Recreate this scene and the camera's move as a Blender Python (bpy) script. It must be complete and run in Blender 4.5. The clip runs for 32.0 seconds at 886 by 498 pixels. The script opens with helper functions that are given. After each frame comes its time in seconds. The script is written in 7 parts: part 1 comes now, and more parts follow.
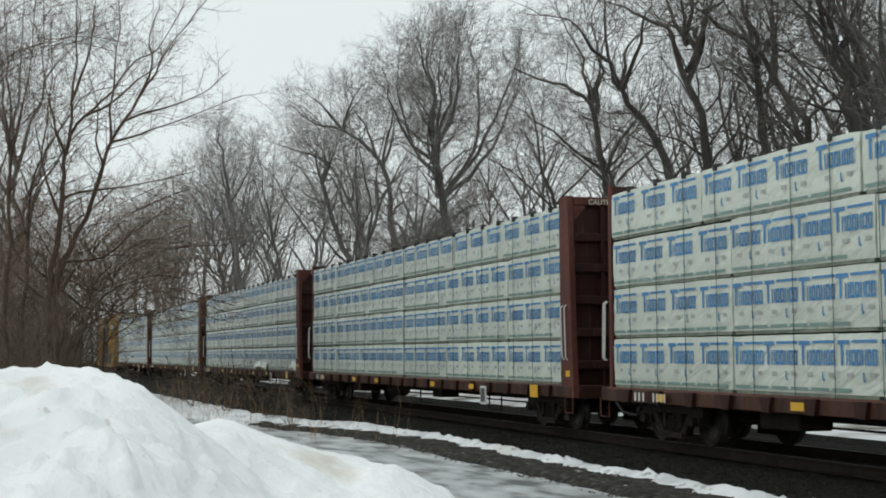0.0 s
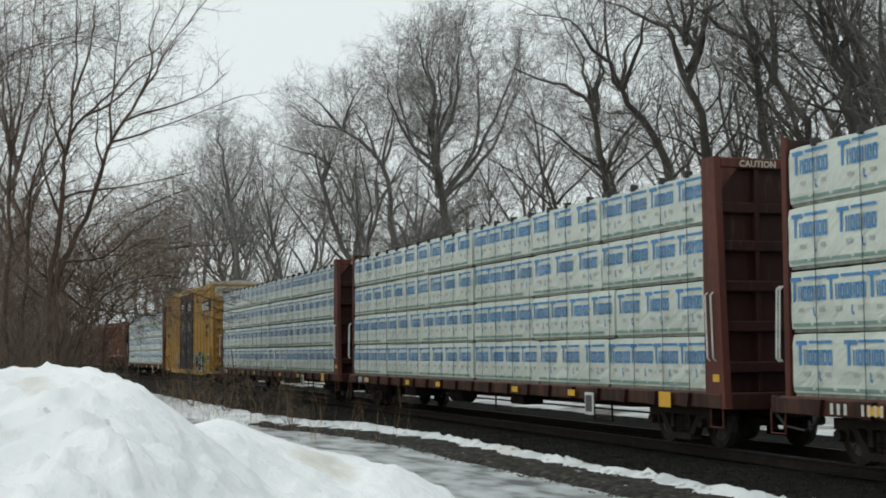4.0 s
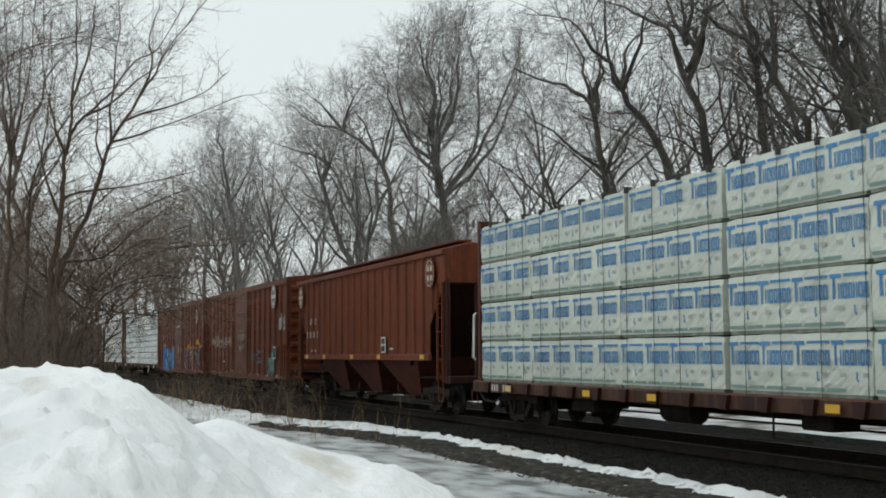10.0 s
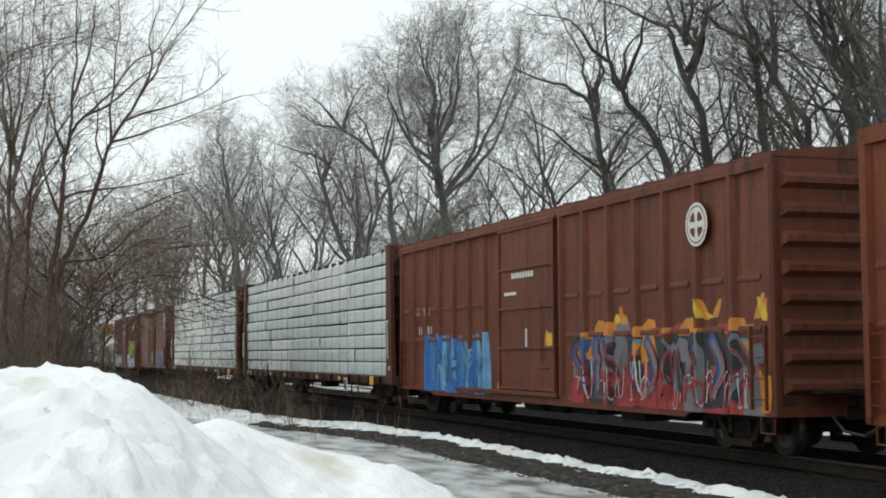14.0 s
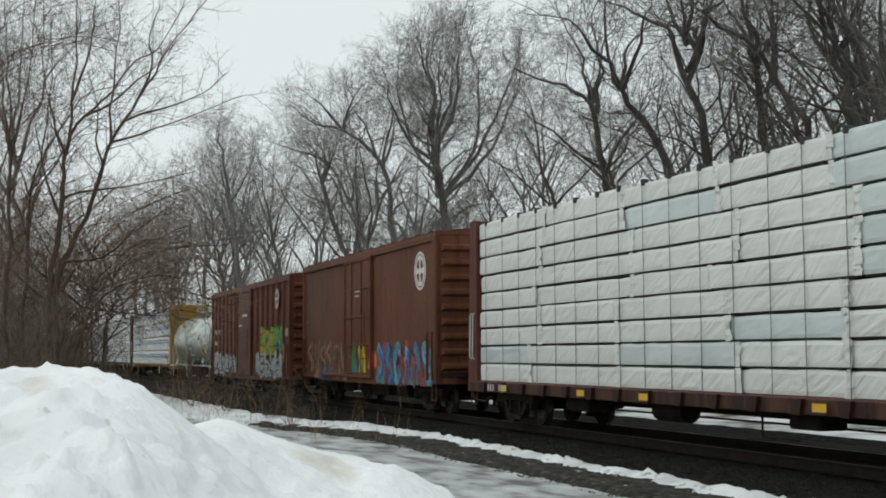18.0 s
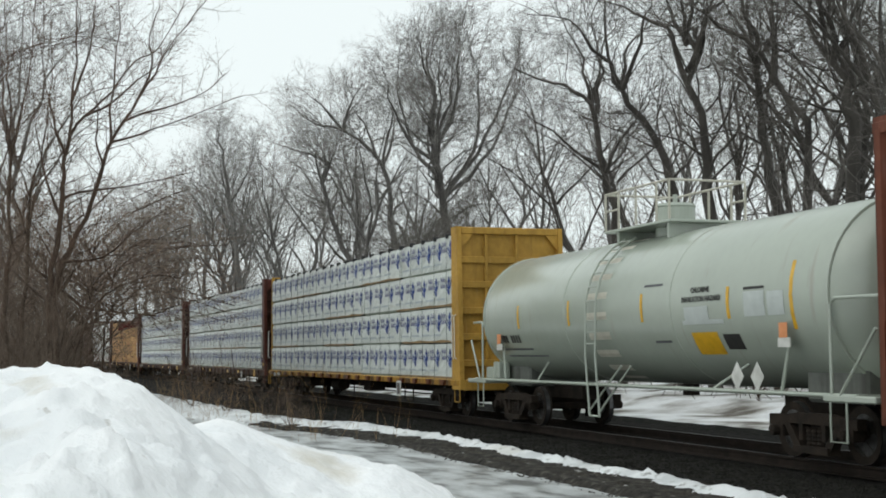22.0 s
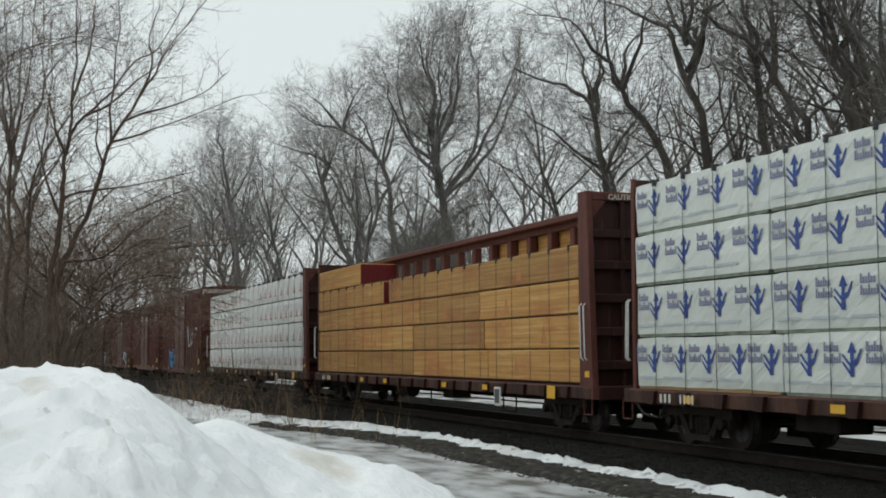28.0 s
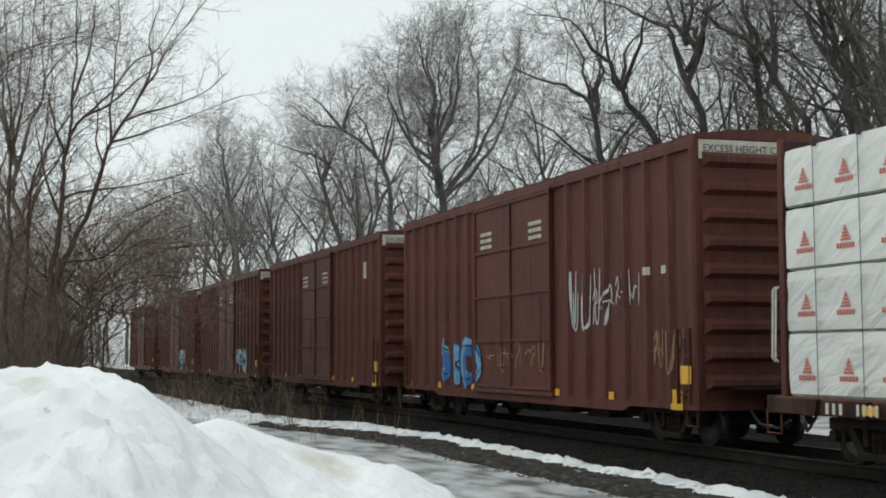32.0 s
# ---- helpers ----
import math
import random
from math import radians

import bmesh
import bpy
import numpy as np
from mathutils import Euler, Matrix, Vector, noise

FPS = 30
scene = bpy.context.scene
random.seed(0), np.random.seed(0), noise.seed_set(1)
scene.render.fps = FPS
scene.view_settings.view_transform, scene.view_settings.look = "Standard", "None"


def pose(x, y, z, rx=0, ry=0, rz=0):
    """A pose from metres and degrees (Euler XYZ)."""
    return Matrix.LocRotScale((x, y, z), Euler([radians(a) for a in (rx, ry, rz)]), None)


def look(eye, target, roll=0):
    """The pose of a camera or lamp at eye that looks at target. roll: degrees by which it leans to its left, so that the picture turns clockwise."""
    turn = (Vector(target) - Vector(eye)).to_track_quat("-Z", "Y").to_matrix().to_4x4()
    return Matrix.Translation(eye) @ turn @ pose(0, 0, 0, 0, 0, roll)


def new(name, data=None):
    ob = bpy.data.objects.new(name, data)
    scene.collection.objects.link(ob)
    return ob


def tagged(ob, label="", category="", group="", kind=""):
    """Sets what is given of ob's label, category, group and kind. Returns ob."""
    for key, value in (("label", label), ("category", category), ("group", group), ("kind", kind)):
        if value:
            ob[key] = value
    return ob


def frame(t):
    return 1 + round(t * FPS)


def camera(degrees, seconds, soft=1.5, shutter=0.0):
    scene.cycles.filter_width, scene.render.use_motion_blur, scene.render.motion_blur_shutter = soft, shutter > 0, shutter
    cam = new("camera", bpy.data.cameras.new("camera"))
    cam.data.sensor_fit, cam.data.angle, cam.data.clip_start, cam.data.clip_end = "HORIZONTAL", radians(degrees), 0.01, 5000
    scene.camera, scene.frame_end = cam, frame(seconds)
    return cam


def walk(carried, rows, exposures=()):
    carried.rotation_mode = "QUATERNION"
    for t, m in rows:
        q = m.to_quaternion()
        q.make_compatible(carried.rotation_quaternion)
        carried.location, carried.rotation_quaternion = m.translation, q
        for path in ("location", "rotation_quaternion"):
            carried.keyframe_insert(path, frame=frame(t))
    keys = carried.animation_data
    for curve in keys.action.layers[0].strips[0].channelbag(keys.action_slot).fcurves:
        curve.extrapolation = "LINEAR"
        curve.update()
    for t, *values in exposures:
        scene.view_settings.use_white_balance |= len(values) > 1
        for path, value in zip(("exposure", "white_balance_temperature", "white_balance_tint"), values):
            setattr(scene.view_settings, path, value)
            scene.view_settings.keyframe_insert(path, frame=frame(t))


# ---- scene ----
# World: x along the track (the train runs towards +x), z = 0 at the top of the rails, track centre at y = 0.
EYE = Vector((0.0, -12.483, 1.60))
AIM = Vector((-0.946702, 0.313246, 0.075054))
cam = camera(35.49, 32.0, soft=1.8, shutter=0.05)
STILL = look(EYE, EYE + AIM, -0.31)
walk(cam, [(0.0, STILL), (32.0, STILL)],
     exposures=[(0.0, 0.0), (10.0, 0.0), (11.0, 0.02), (12.0, 0.21), (13.0, 0.30), (14.0, 0.28), (15.5, 0.02), (17.0, -0.03), (19.0, -0.04), (20.5, 0.20), (21.5, 0.22), (22.3, 0.12), (23.2, -0.02), (25.0, -0.03), (28.0, -0.07), (30.0, 0.0), (32.0, 0.06)])


def run(t):
    """How far the train has rolled at t seconds, from its place at 16 s."""
    u = (t - 16) / 16
    return 13.967 * 16 * (u - 0.0071 * u * u - 0.0039 * u ** 3)


# ---- light: an overcast winter day ----
world = bpy.data.worlds.new("overcast")
scene.world = world
world.use_nodes = True
wn, wl = world.node_tree.nodes, world.node_tree.links
sky = wn.new("ShaderNodeTexSky")
sky.sky_type, sky.sun_disc = "NISHITA", False
sky.sun_elevation, sky.sun_rotation = radians(48), radians(200)
sky.air_density, sky.dust_density = 1.0, 6.0
cloud = wn.new("ShaderNodeMixRGB")
cloud.inputs[0].default_value = 0.93
cloud.inputs[2].default_value = (8.25, 9.0, 9.0, 1)
wl.new(sky.outputs[0], cloud.inputs[1])
wl.new(cloud.outputs[0], wn["Background"].inputs[0])
wn["Background"].inputs[1].default_value = 0.1
sun = new("sun", bpy.data.lights.new("sun", "SUN"))
sun.data.energy, sun.data.angle, sun.data.color = 0.3, radians(50), (1.0, 0.985, 0.96)
sun.matrix_world = look((0, -40, 60), (-12, 0, 0))


# ---- materials ----
def mat(name, cols, scale=1.0, rough=0.7, metal=0.0, bump=0.0, bscale=None, stretch=(1, 1, 1), rnd=0.0, fine=0.0, spots=None, spec=0.5, scuffs=None, deep=0.05, crease=0.0):
    """cols: (position, colour) stops over a noise; spots: (scale, stretch, from, to, colour) for a second layer of stains."""
    m = bpy.data.materials.new(name)
    m.use_nodes = True
    n, l = m.node_tree.nodes, m.node_tree.links
    b = n["Principled BSDF"]
    b.inputs["Roughness"].default_value, b.inputs["Metallic"].default_value = rough, metal
    b.inputs["Specular IOR Level"].default_value = spec
    tc = n.new("ShaderNodeTexCoord")

    def noise_at(sc, st, detail=5.0):
        mp = n.new("ShaderNodeMapping")
        mp.inputs["Scale"].default_value = st
        l.new(tc.outputs["Object"], mp.inputs[0])
        t = n.new("ShaderNodeTexNoise")
        t.inputs["Scale"].default_value, t.inputs["Detail"].default_value = sc, detail
        l.new(mp.outputs[0], t.inputs["Vector"])
        if rnd:
            oi = n.new("ShaderNodeObjectInfo")
            t.noise_dimensions = "4D"
            mul = n.new("ShaderNodeMath")
            mul.operation = "MULTIPLY"
            mul.inputs[1].default_value = 40.0
            l.new(oi.outputs["Random"], mul.inputs[0])
            l.new(mul.outputs[0], t.inputs["W"])
        return t

    def ramp(src, stops):
        r = n.new("ShaderNodeValToRGB")
        e = r.color_ramp.elements
        while len(e) < len(stops):
            e.new(0.5)
        for k, (p, c) in zip(e, stops):
            k.position, k.color = p, (*c, 1)
        l.new(src, r.inputs[0])
        return r.outputs[0]

    col = ramp(noise_at(scale, stretch).outputs[0], cols)
    if fine:
        mx = n.new("ShaderNodeMixRGB")
        mx.blend_type, mx.inputs[0].default_value = "MULTIPLY", fine
        l.new(col, mx.inputs[1])
        l.new(ramp(noise_at(scale * 14, (1, 1, 1), 3).outputs[0], [(0.3, (0.45, 0.45, 0.45)), (0.65, (1, 1, 1))]), mx.inputs[2])
        col = mx.outputs[0]
    if spots:
        s, st, a, z, c = spots
        mx = n.new("ShaderNodeMixRGB")
        l.new(ramp(noise_at(s, st).outputs[0], [(a, (0, 0, 0)), (z, (1, 1, 1))]), mx.inputs[0])
        l.new(col, mx.inputs[1])
        mx.inputs[2].default_value = (*c, 1)
        col = mx.outputs[0]
    if scuffs:
        s, st, a, z, c = scuffs
        mx = n.new("ShaderNodeMixRGB")
        l.new(ramp(noise_at(s, st, 8).outputs[0], [(a, (0, 0, 0)), (z, (0.7, 0.7, 0.7))]), mx.inputs[0])
        l.new(col, mx.inputs[1])
        mx.inputs[2].default_value = (*c, 1)
        col = mx.outputs[0]
    if rnd:
        oi = n.new("ShaderNodeObjectInfo")
        hs = n.new("ShaderNodeHueSaturation")
        mr = n.new("ShaderNodeMapRange")
        mr.inputs["To Min"].default_value, mr.inputs["To Max"].default_value = 1 - rnd, 1 + rnd
        l.new(oi.outputs["Random"], mr.inputs[0])
        l.new(mr.outputs[0], hs.inputs["Value"])
        l.new(col, hs.inputs["Color"])
        col = hs.outputs[0]
    l.new(col, b.inputs["Base Color"])
    if bump:
        bp = n.new("ShaderNodeBump")
        bp.inputs["Strength"].default_value, bp.inputs["Distance"].default_value = min(1.0, bump), deep
        l.new(noise_at(bscale or scale * 8, stretch, 4).outputs[0], bp.inputs["Height"])
        l.new(bp.outputs[0], b.inputs["Normal"])
    if crease:          # long slanting creases, as in a sheet pulled tight
        turn = n.new("ShaderNodeMapping")
        turn.inputs["Rotation"].default_value = (0, radians(32), 0)
        l.new(tc.outputs["Object"], turn.inputs[0])
        mp = n.new("ShaderNodeMapping")
        mp.inputs["Scale"].default_value = (0.6, 1, 2.1)
        l.new(turn.outputs[0], mp.inputs[0])
        t = n.new("ShaderNodeTexNoise")
        t.inputs["Scale"].default_value, t.inputs["Detail"].default_value, t.inputs["Distortion"].default_value = 1.05, 4.0, 1.6
        l.new(mp.outputs[0], t.inputs["Vector"])
        cr = n.new("ShaderNodeBump")
        cr.inputs["Strength"].default_value, cr.inputs["Distance"].default_value = 1.0, crease
        l.new(t.outputs[0], cr.inputs["Height"])
        l.new(bp.outputs[0], cr.inputs["Normal"])
        l.new(cr.outputs[0], b.inputs["Normal"])
    return m


def paint(name, c, dirt, rough=0.6, rnd=0.0, amount=(0.50, 0.82)):
    """Weathered car paint: faded patches, with dirt and rust that runs down in streaks."""
    d = tuple(x * 0.72 for x in c)
    return mat(name, [(0.32, d), (0.62, c)], 0.55, rough, spec=0.22, bump=0.10, bscale=12, rnd=rnd, fine=0.35, spots=(2.6, (1.7, 1.7, 0.14), *amount, dirt),
               scuffs=(6.0, (2.0, 2.0, 0.24), 0.60, 0.80, tuple(0.75 * x + 0.05 for x in c)))


M = {}
M["rust"] = paint("brown_car_paint", (0.122, 0.040, 0.029), (0.040, 0.017, 0.013))
M["rustsill"] = paint("rusty_mottled_sill_paint", (0.082, 0.036, 0.022), (0.026, 0.012, 0.009), amount=(0.42, 0.64))
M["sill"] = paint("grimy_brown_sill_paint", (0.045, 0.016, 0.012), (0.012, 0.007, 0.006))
M["rust2"] = paint("oxide_red_car_paint", (0.160, 0.049, 0.026), (0.040, 0.015, 0.010))
M["rust3"] = paint("dull_brown_car_paint", (0.160, 0.058, 0.029), (0.055, 0.022, 0.013))
M["orange"] = paint("orange_brown_car_paint", (0.172, 0.043, 0.016), (0.055, 0.017, 0.009))
M["yellow"] = paint("yellow_car_paint", (0.49, 0.282, 0.055), (0.18, 0.095, 0.025), amount=(0.56, 0.95))
M["grimyyellow"] = paint("grimy_yellow_car_paint", (0.40, 0.215, 0.030), (0.075, 0.042, 0.02), amount=(0.44, 0.62))
M["black"] = mat("black_door_paint", [(0.3, (0.007, 0.008, 0.010)), (0.7, (0.014, 0.015, 0.018))], 0.8, 0.7, spec=0.12, bump=0.08, bscale=14, spots=(2.4, (1.6, 1.6, 0.16), 0.60, 0.90, (0.035, 0.030, 0.026)))
M["tank"] = mat("pale_grey_tank_paint", [(0.3, (0.34, 0.378, 0.322)), (0.62, (0.39, 0.43, 0.366))], 0.35, 0.22, spec=0.8, bump=0.03, bscale=3, fine=0.06, spots=(3.2, (1.6, 0.3, 0.3), 0.60, 0.85, (0.30, 0.29, 0.235)))
# tank paint darkened to carry the shade under the shell, plus dirt streaks
M["tanksaddle"] = paint("grimy_grey_saddle_paint", (0.17, 0.18, 0.16), (0.05, 0.045, 0.04))
M["under"] = mat("grimy_underframe_steel", [(0.3, (0.013, 0.011, 0.009)), (0.7, (0.030, 0.023, 0.018))], 3, 0.9, bump=0.2, spec=0.15)
M["iron"] = mat("worn_cast_steel", [(0.3, (0.014, 0.012, 0.010)), (0.7, (0.038, 0.028, 0.021))], 4, 0.85, bump=0.25, spec=0.15)
M["bright"] = mat("polished_wheel_steel", [(0.3, (0.09, 0.09, 0.09)), (0.7, (0.19, 0.19, 0.19))], 5, 0.5, 0.9)
M["railside"] = mat("rusty_rail_steel", [(0.3, (0.012, 0.009, 0.007)), (0.7, (0.026, 0.019, 0.015))], 6, 0.85, spec=0.15)
M["wrap"] = mat("white_lumber_wrap", [(0.3, (0.500, 0.545, 0.475)), (0.7, (0.590, 0.640, 0.565))], 0.9, 0.36, spec=1.0, bump=0.8, bscale=2.4, rnd=0.06, fine=0.08, deep=0.05, crease=0.045, spots=(1.3, (0.6, 1, 1.6), 0.66, 0.84, (0.40, 0.41, 0.34)))
M["wrap2"] = mat("bluish_grey_lumber_wrap", [(0.3, (0.45, 0.51, 0.50)), (0.7, (0.58, 0.64, 0.625))], 0.8, 0.34, spec=1.0, bump=1.0, bscale=3.0, rnd=0.1, deep=0.025, spots=(1.4, (0.5, 1, 2.0), 0.60, 0.78, (0.33, 0.37, 0.35)))
M["wrap3"] = mat("clean_white_lumber_wrap", [(0.3, (0.64, 0.65, 0.61)), (0.7, (0.71, 0.72, 0.68))], 0.9, 0.34, spec=1.0, bump=0.6, bscale=2.2, rnd=0.05, deep=0.03, crease=0.06)
M["wrap4"] = mat("grey_white_paper_wrap", [(0.3, (0.53, 0.565, 0.525)), (0.7, (0.61, 0.645, 0.605))], 1.0, 0.34, spec=1.0, bump=0.6, bscale=2.4, rnd=0.05, deep=0.035, crease=0.04, fine=0.06, spots=(1.2, (0.5, 1, 2.0), 0.66, 0.84, (0.42, 0.39, 0.31)))
M["lumber"] = mat("bare_sawn_lumber", [(0.25, (0.29, 0.132, 0.030)), (0.5, (0.43, 0.220, 0.056)), (0.75, (0.56, 0.345, 0.115))], 1.3, 0.7, stretch=(0.25, 1, 16), bump=0.3, bscale=9, rnd=0.22, fine=0.25, spots=(0.9, (0.7, 1, 1.6), 0.50, 0.74, (0.34, 0.125, 0.038)), scuffs=(2.0, (0.5, 1, 6), 0.60, 0.78, (0.60, 0.42, 0.19)))
M["stencil"] = mat("faded_red_stencil", [(0.35, (0.42, 0.215, 0.07)), (0.6, (0.43, 0.14, 0.045))], 6, 0.7)
M["dampboard"] = mat("damp_bare_board", [(0.3, (0.16, 0.105, 0.048)), (0.7, (0.30, 0.205, 0.10))], 4, 0.8, stretch=(0.3, 1, 4))
M["dunnage"] = mat("damp_dunnage_wood", [(0.3, (0.10, 0.13, 0.10)), (0.7, (0.26, 0.28, 0.22))], 6, 0.8)
M["cable"] = mat("dark_tie_down_cable", [(0.3, (0.03, 0.04, 0.045)), (0.7, (0.07, 0.09, 0.09))], 9, 0.6)
M["plastic"] = mat("black_plastic", [(0.3, (0.012, 0.012, 0.013)), (0.7, (0.03, 0.03, 0.03))], 9, 0.5)
M["blue"] = mat("blue_print", [(0.3, (0.040, 0.185, 0.40)), (0.7, (0.065, 0.245, 0.49))], 3, 0.5, rnd=0.1)
M["hem"] = mat("dull_green_print", [(0.3, (0.14, 0.24, 0.21)), (0.7, (0.22, 0.33, 0.29))], 3, 0.5)
M["navy"] = mat("dark_blue_print", [(0.3, (0.008, 0.036, 0.19)), (0.7, (0.018, 0.056, 0.27))], 3, 0.5)
M["greyprint"] = mat("grey_blue_print", [(0.3, (0.16, 0.17, 0.27)), (0.7, (0.24, 0.25, 0.36))], 3, 0.5)
M["faintblue"] = mat("faint_blue_grey_print", [(0.3, (0.38, 0.43, 0.46)), (0.7, (0.47, 0.52, 0.54))], 3, 0.5)
M["palegrey"] = mat("pale_grey_print", [(0.3, (0.33, 0.35, 0.33)), (0.7, (0.42, 0.44, 0.42))], 3, 0.5)
M["redprint"] = mat("faded_red_print", [(0.3, (0.44, 0.10, 0.075)), (0.7, (0.56, 0.17, 0.135))], 3, 0.5)
M["white"] = mat("weathered_white_paint", [(0.3, (0.50, 0.50, 0.46)), (0.7, (0.68, 0.68, 0.64))], 6, 0.6)
M["cream"] = mat("cream_roof_paint", [(0.3, (0.42, 0.40, 0.33)), (0.7, (0.58, 0.56, 0.47))], 3, 0.6, fine=0.3)
M["reflector"] = mat("yellow_reflective_tape", [(0.3, (0.60, 0.33, 0.01)), (0.7, (0.74, 0.42, 0.02))], 9, 0.35)
M["panelred"] = paint("dark_red_panel_paint", (0.13, 0.012, 0.014), (0.05, 0.01, 0.01))
M["orangesign"] = mat("orange_placard", [(0.3, (0.62, 0.22, 0.07)), (0.7, (0.70, 0.27, 0.1))], 9, 0.4)
M["ink"] = mat("black_lettering", [(0.3, (0.015, 0.014, 0.013)), (0.7, (0.03, 0.028, 0.024))], 8, 0.6)
M["fadedlabel"] = mat("faded_white_label", [(0.3, (0.43, 0.47, 0.45)), (0.7, (0.52, 0.56, 0.54))], 5, 0.5)
M["darkgrey"] = mat("dark_grey_paint", [(0.3, (0.05, 0.05, 0.055)), (0.7, (0.09, 0.09, 0.1))], 4, 0.6)
SPRAY = {}
for nm, c in (("spray_blue", (0.03, 0.17, 0.48)), ("spray_sky", (0.16, 0.38, 0.58)), ("spray_yellow", (0.62, 0.44, 0.02)), ("spray_green", (0.06, 0.30, 0.06)),
              ("spray_white", (0.58, 0.60, 0.60)), ("spray_black", (0.014, 0.015, 0.02)), ("spray_red", (0.33, 0.03, 0.03)), ("spray_orange", (0.60, 0.22, 0.02)),
              ("spray_teal", (0.05, 0.28, 0.30)), ("spray_violet", (0.12, 0.05, 0.22)), ("spray_tan", (0.38, 0.24, 0.12)), ("spray_lime", (0.22, 0.46, 0.05)), ("spray_deep", (0.02, 0.07, 0.25)), ("spray_grey", (0.16, 0.16, 0.18)), ("spray_cream", (0.40, 0.36, 0.28))):
    SPRAY[nm[6:]] = mat(nm, [(0.3, tuple(x * 0.7 for x in c)), (0.65, c)], 4, 0.55, fine=0.15)
M["snow"] = mat("old_snow", [(0.3, (0.50, 0.515, 0.52)), (0.6, (0.72, 0.735, 0.74))], 1.6, 0.62, bump=0.9, bscale=9, spots=(0.55, (1, 1, 1), 0.60, 0.82, (0.56, 0.53, 0.47)), scuffs=(6.0, (1, 1, 1), 0.60, 0.70, (0.10, 0.095, 0.08)))
M["heap"] = mat("heaped_snow", [(0.32, (0.80, 0.815, 0.83)), (0.6, (0.92, 0.925, 0.93))], 1.4, 0.6, bump=1.0, bscale=9, deep=0.035, spots=(1.5, (1, 1, 1), 0.60, 0.82, (0.56, 0.51, 0.41)), scuffs=(7.0, (1, 1, 1), 0.70, 0.80, (0.30, 0.26, 0.20)))
M["bark"] = mat("grey_brown_bark", [(0.3, (0.032, 0.028, 0.024)), (0.7, (0.085, 0.076, 0.066))], 2.2, 0.9, stretch=(1, 1, 0.3), bump=0.5, bscale=9, rnd=0.2)
M["twig"] = mat("bare_grey_twigs", [(0.3, (0.095, 0.086, 0.076)), (0.7, (0.18, 0.166, 0.150))], 1.0, 0.9, rnd=0.15)
# far trees and undergrowth: a paler grey puts distance haze into the colour
M["hazebark"] = mat("pale_grey_bark", [(0.3, (0.085, 0.079, 0.073)), (0.7, (0.175, 0.165, 0.155))], 2.2, 0.9, stretch=(1, 1, 0.3), bump=0.5, bscale=9, rnd=0.2)
M["hazetwig"] = mat("pale_grey_twigs", [(0.3, (0.19, 0.178, 0.165)), (0.7, (0.31, 0.295, 0.278))], 1.0, 0.9, rnd=0.15)
M["redbark"] = mat("reddish_young_bark", [(0.3, (0.034, 0.021, 0.014)), (0.7, (0.095, 0.058, 0.038))], 2.5, 0.9, stretch=(1, 1, 0.3), bump=0.4, bscale=9)
M["redtwig"] = mat("olive_brown_twigs", [(0.3, (0.085, 0.062, 0.046)), (0.7, (0.175, 0.132, 0.098))], 1.0, 0.9, rnd=0.15)
M["thorntwig"] = mat("brown_thorn_twigs", [(0.3, (0.16, 0.112, 0.083)), (0.7, (0.30, 0.22, 0.165))], 1.0, 0.9, rnd=0.15)
M["straw"] = mat("dry_straw", [(0.3, (0.20, 0.118, 0.054)), (0.7, (0.38, 0.245, 0.115))], 2.0, 0.9, rnd=0.2)
M["ballast"] = mat("dark_ballast", [(0.3, (0.009, 0.0085, 0.008)), (0.5, (0.016, 0.0155, 0.014)), (0.7, (0.034, 0.032, 0.027))], 9, 0.95, bump=0.9, bscale=22, spec=0.08)
M["shoulder"] = mat("gritty_wet_gravel", [(0.35, (0.012, 0.011, 0.009)), (0.55, (0.040, 0.036, 0.030)), (0.72, (0.095, 0.088, 0.076))], 7, 0.9, bump=0.9, bscale=22, spec=0.15, spots=(4.5, (0.6, 1.4, 1), 0.66, 0.74, (0.42, 0.42, 0.41)))
M["pebble"] = mat("grey_brown_pebble", [(0.3, (0.022, 0.020, 0.017)), (0.7, (0.085, 0.078, 0.066))], 5, 0.95, rnd=0.3, spec=0.1)
M["stone"] = mat("ballast_stone", [(0.3, (0.006, 0.006, 0.0052)), (0.7, (0.024, 0.023, 0.019))], 5, 0.95, rnd=0.3, spec=0.1)
# dunnage of plain and bare loads, darkened to put the gap's shade into it
M["tie"] = mat("creosoted_timber", [(0.3, (0.018, 0.014, 0.011)), (0.7, (0.05, 0.04, 0.03))], 3, 0.9, stretch=(6, 0.6, 2), bump=0.3, rnd=0.2)


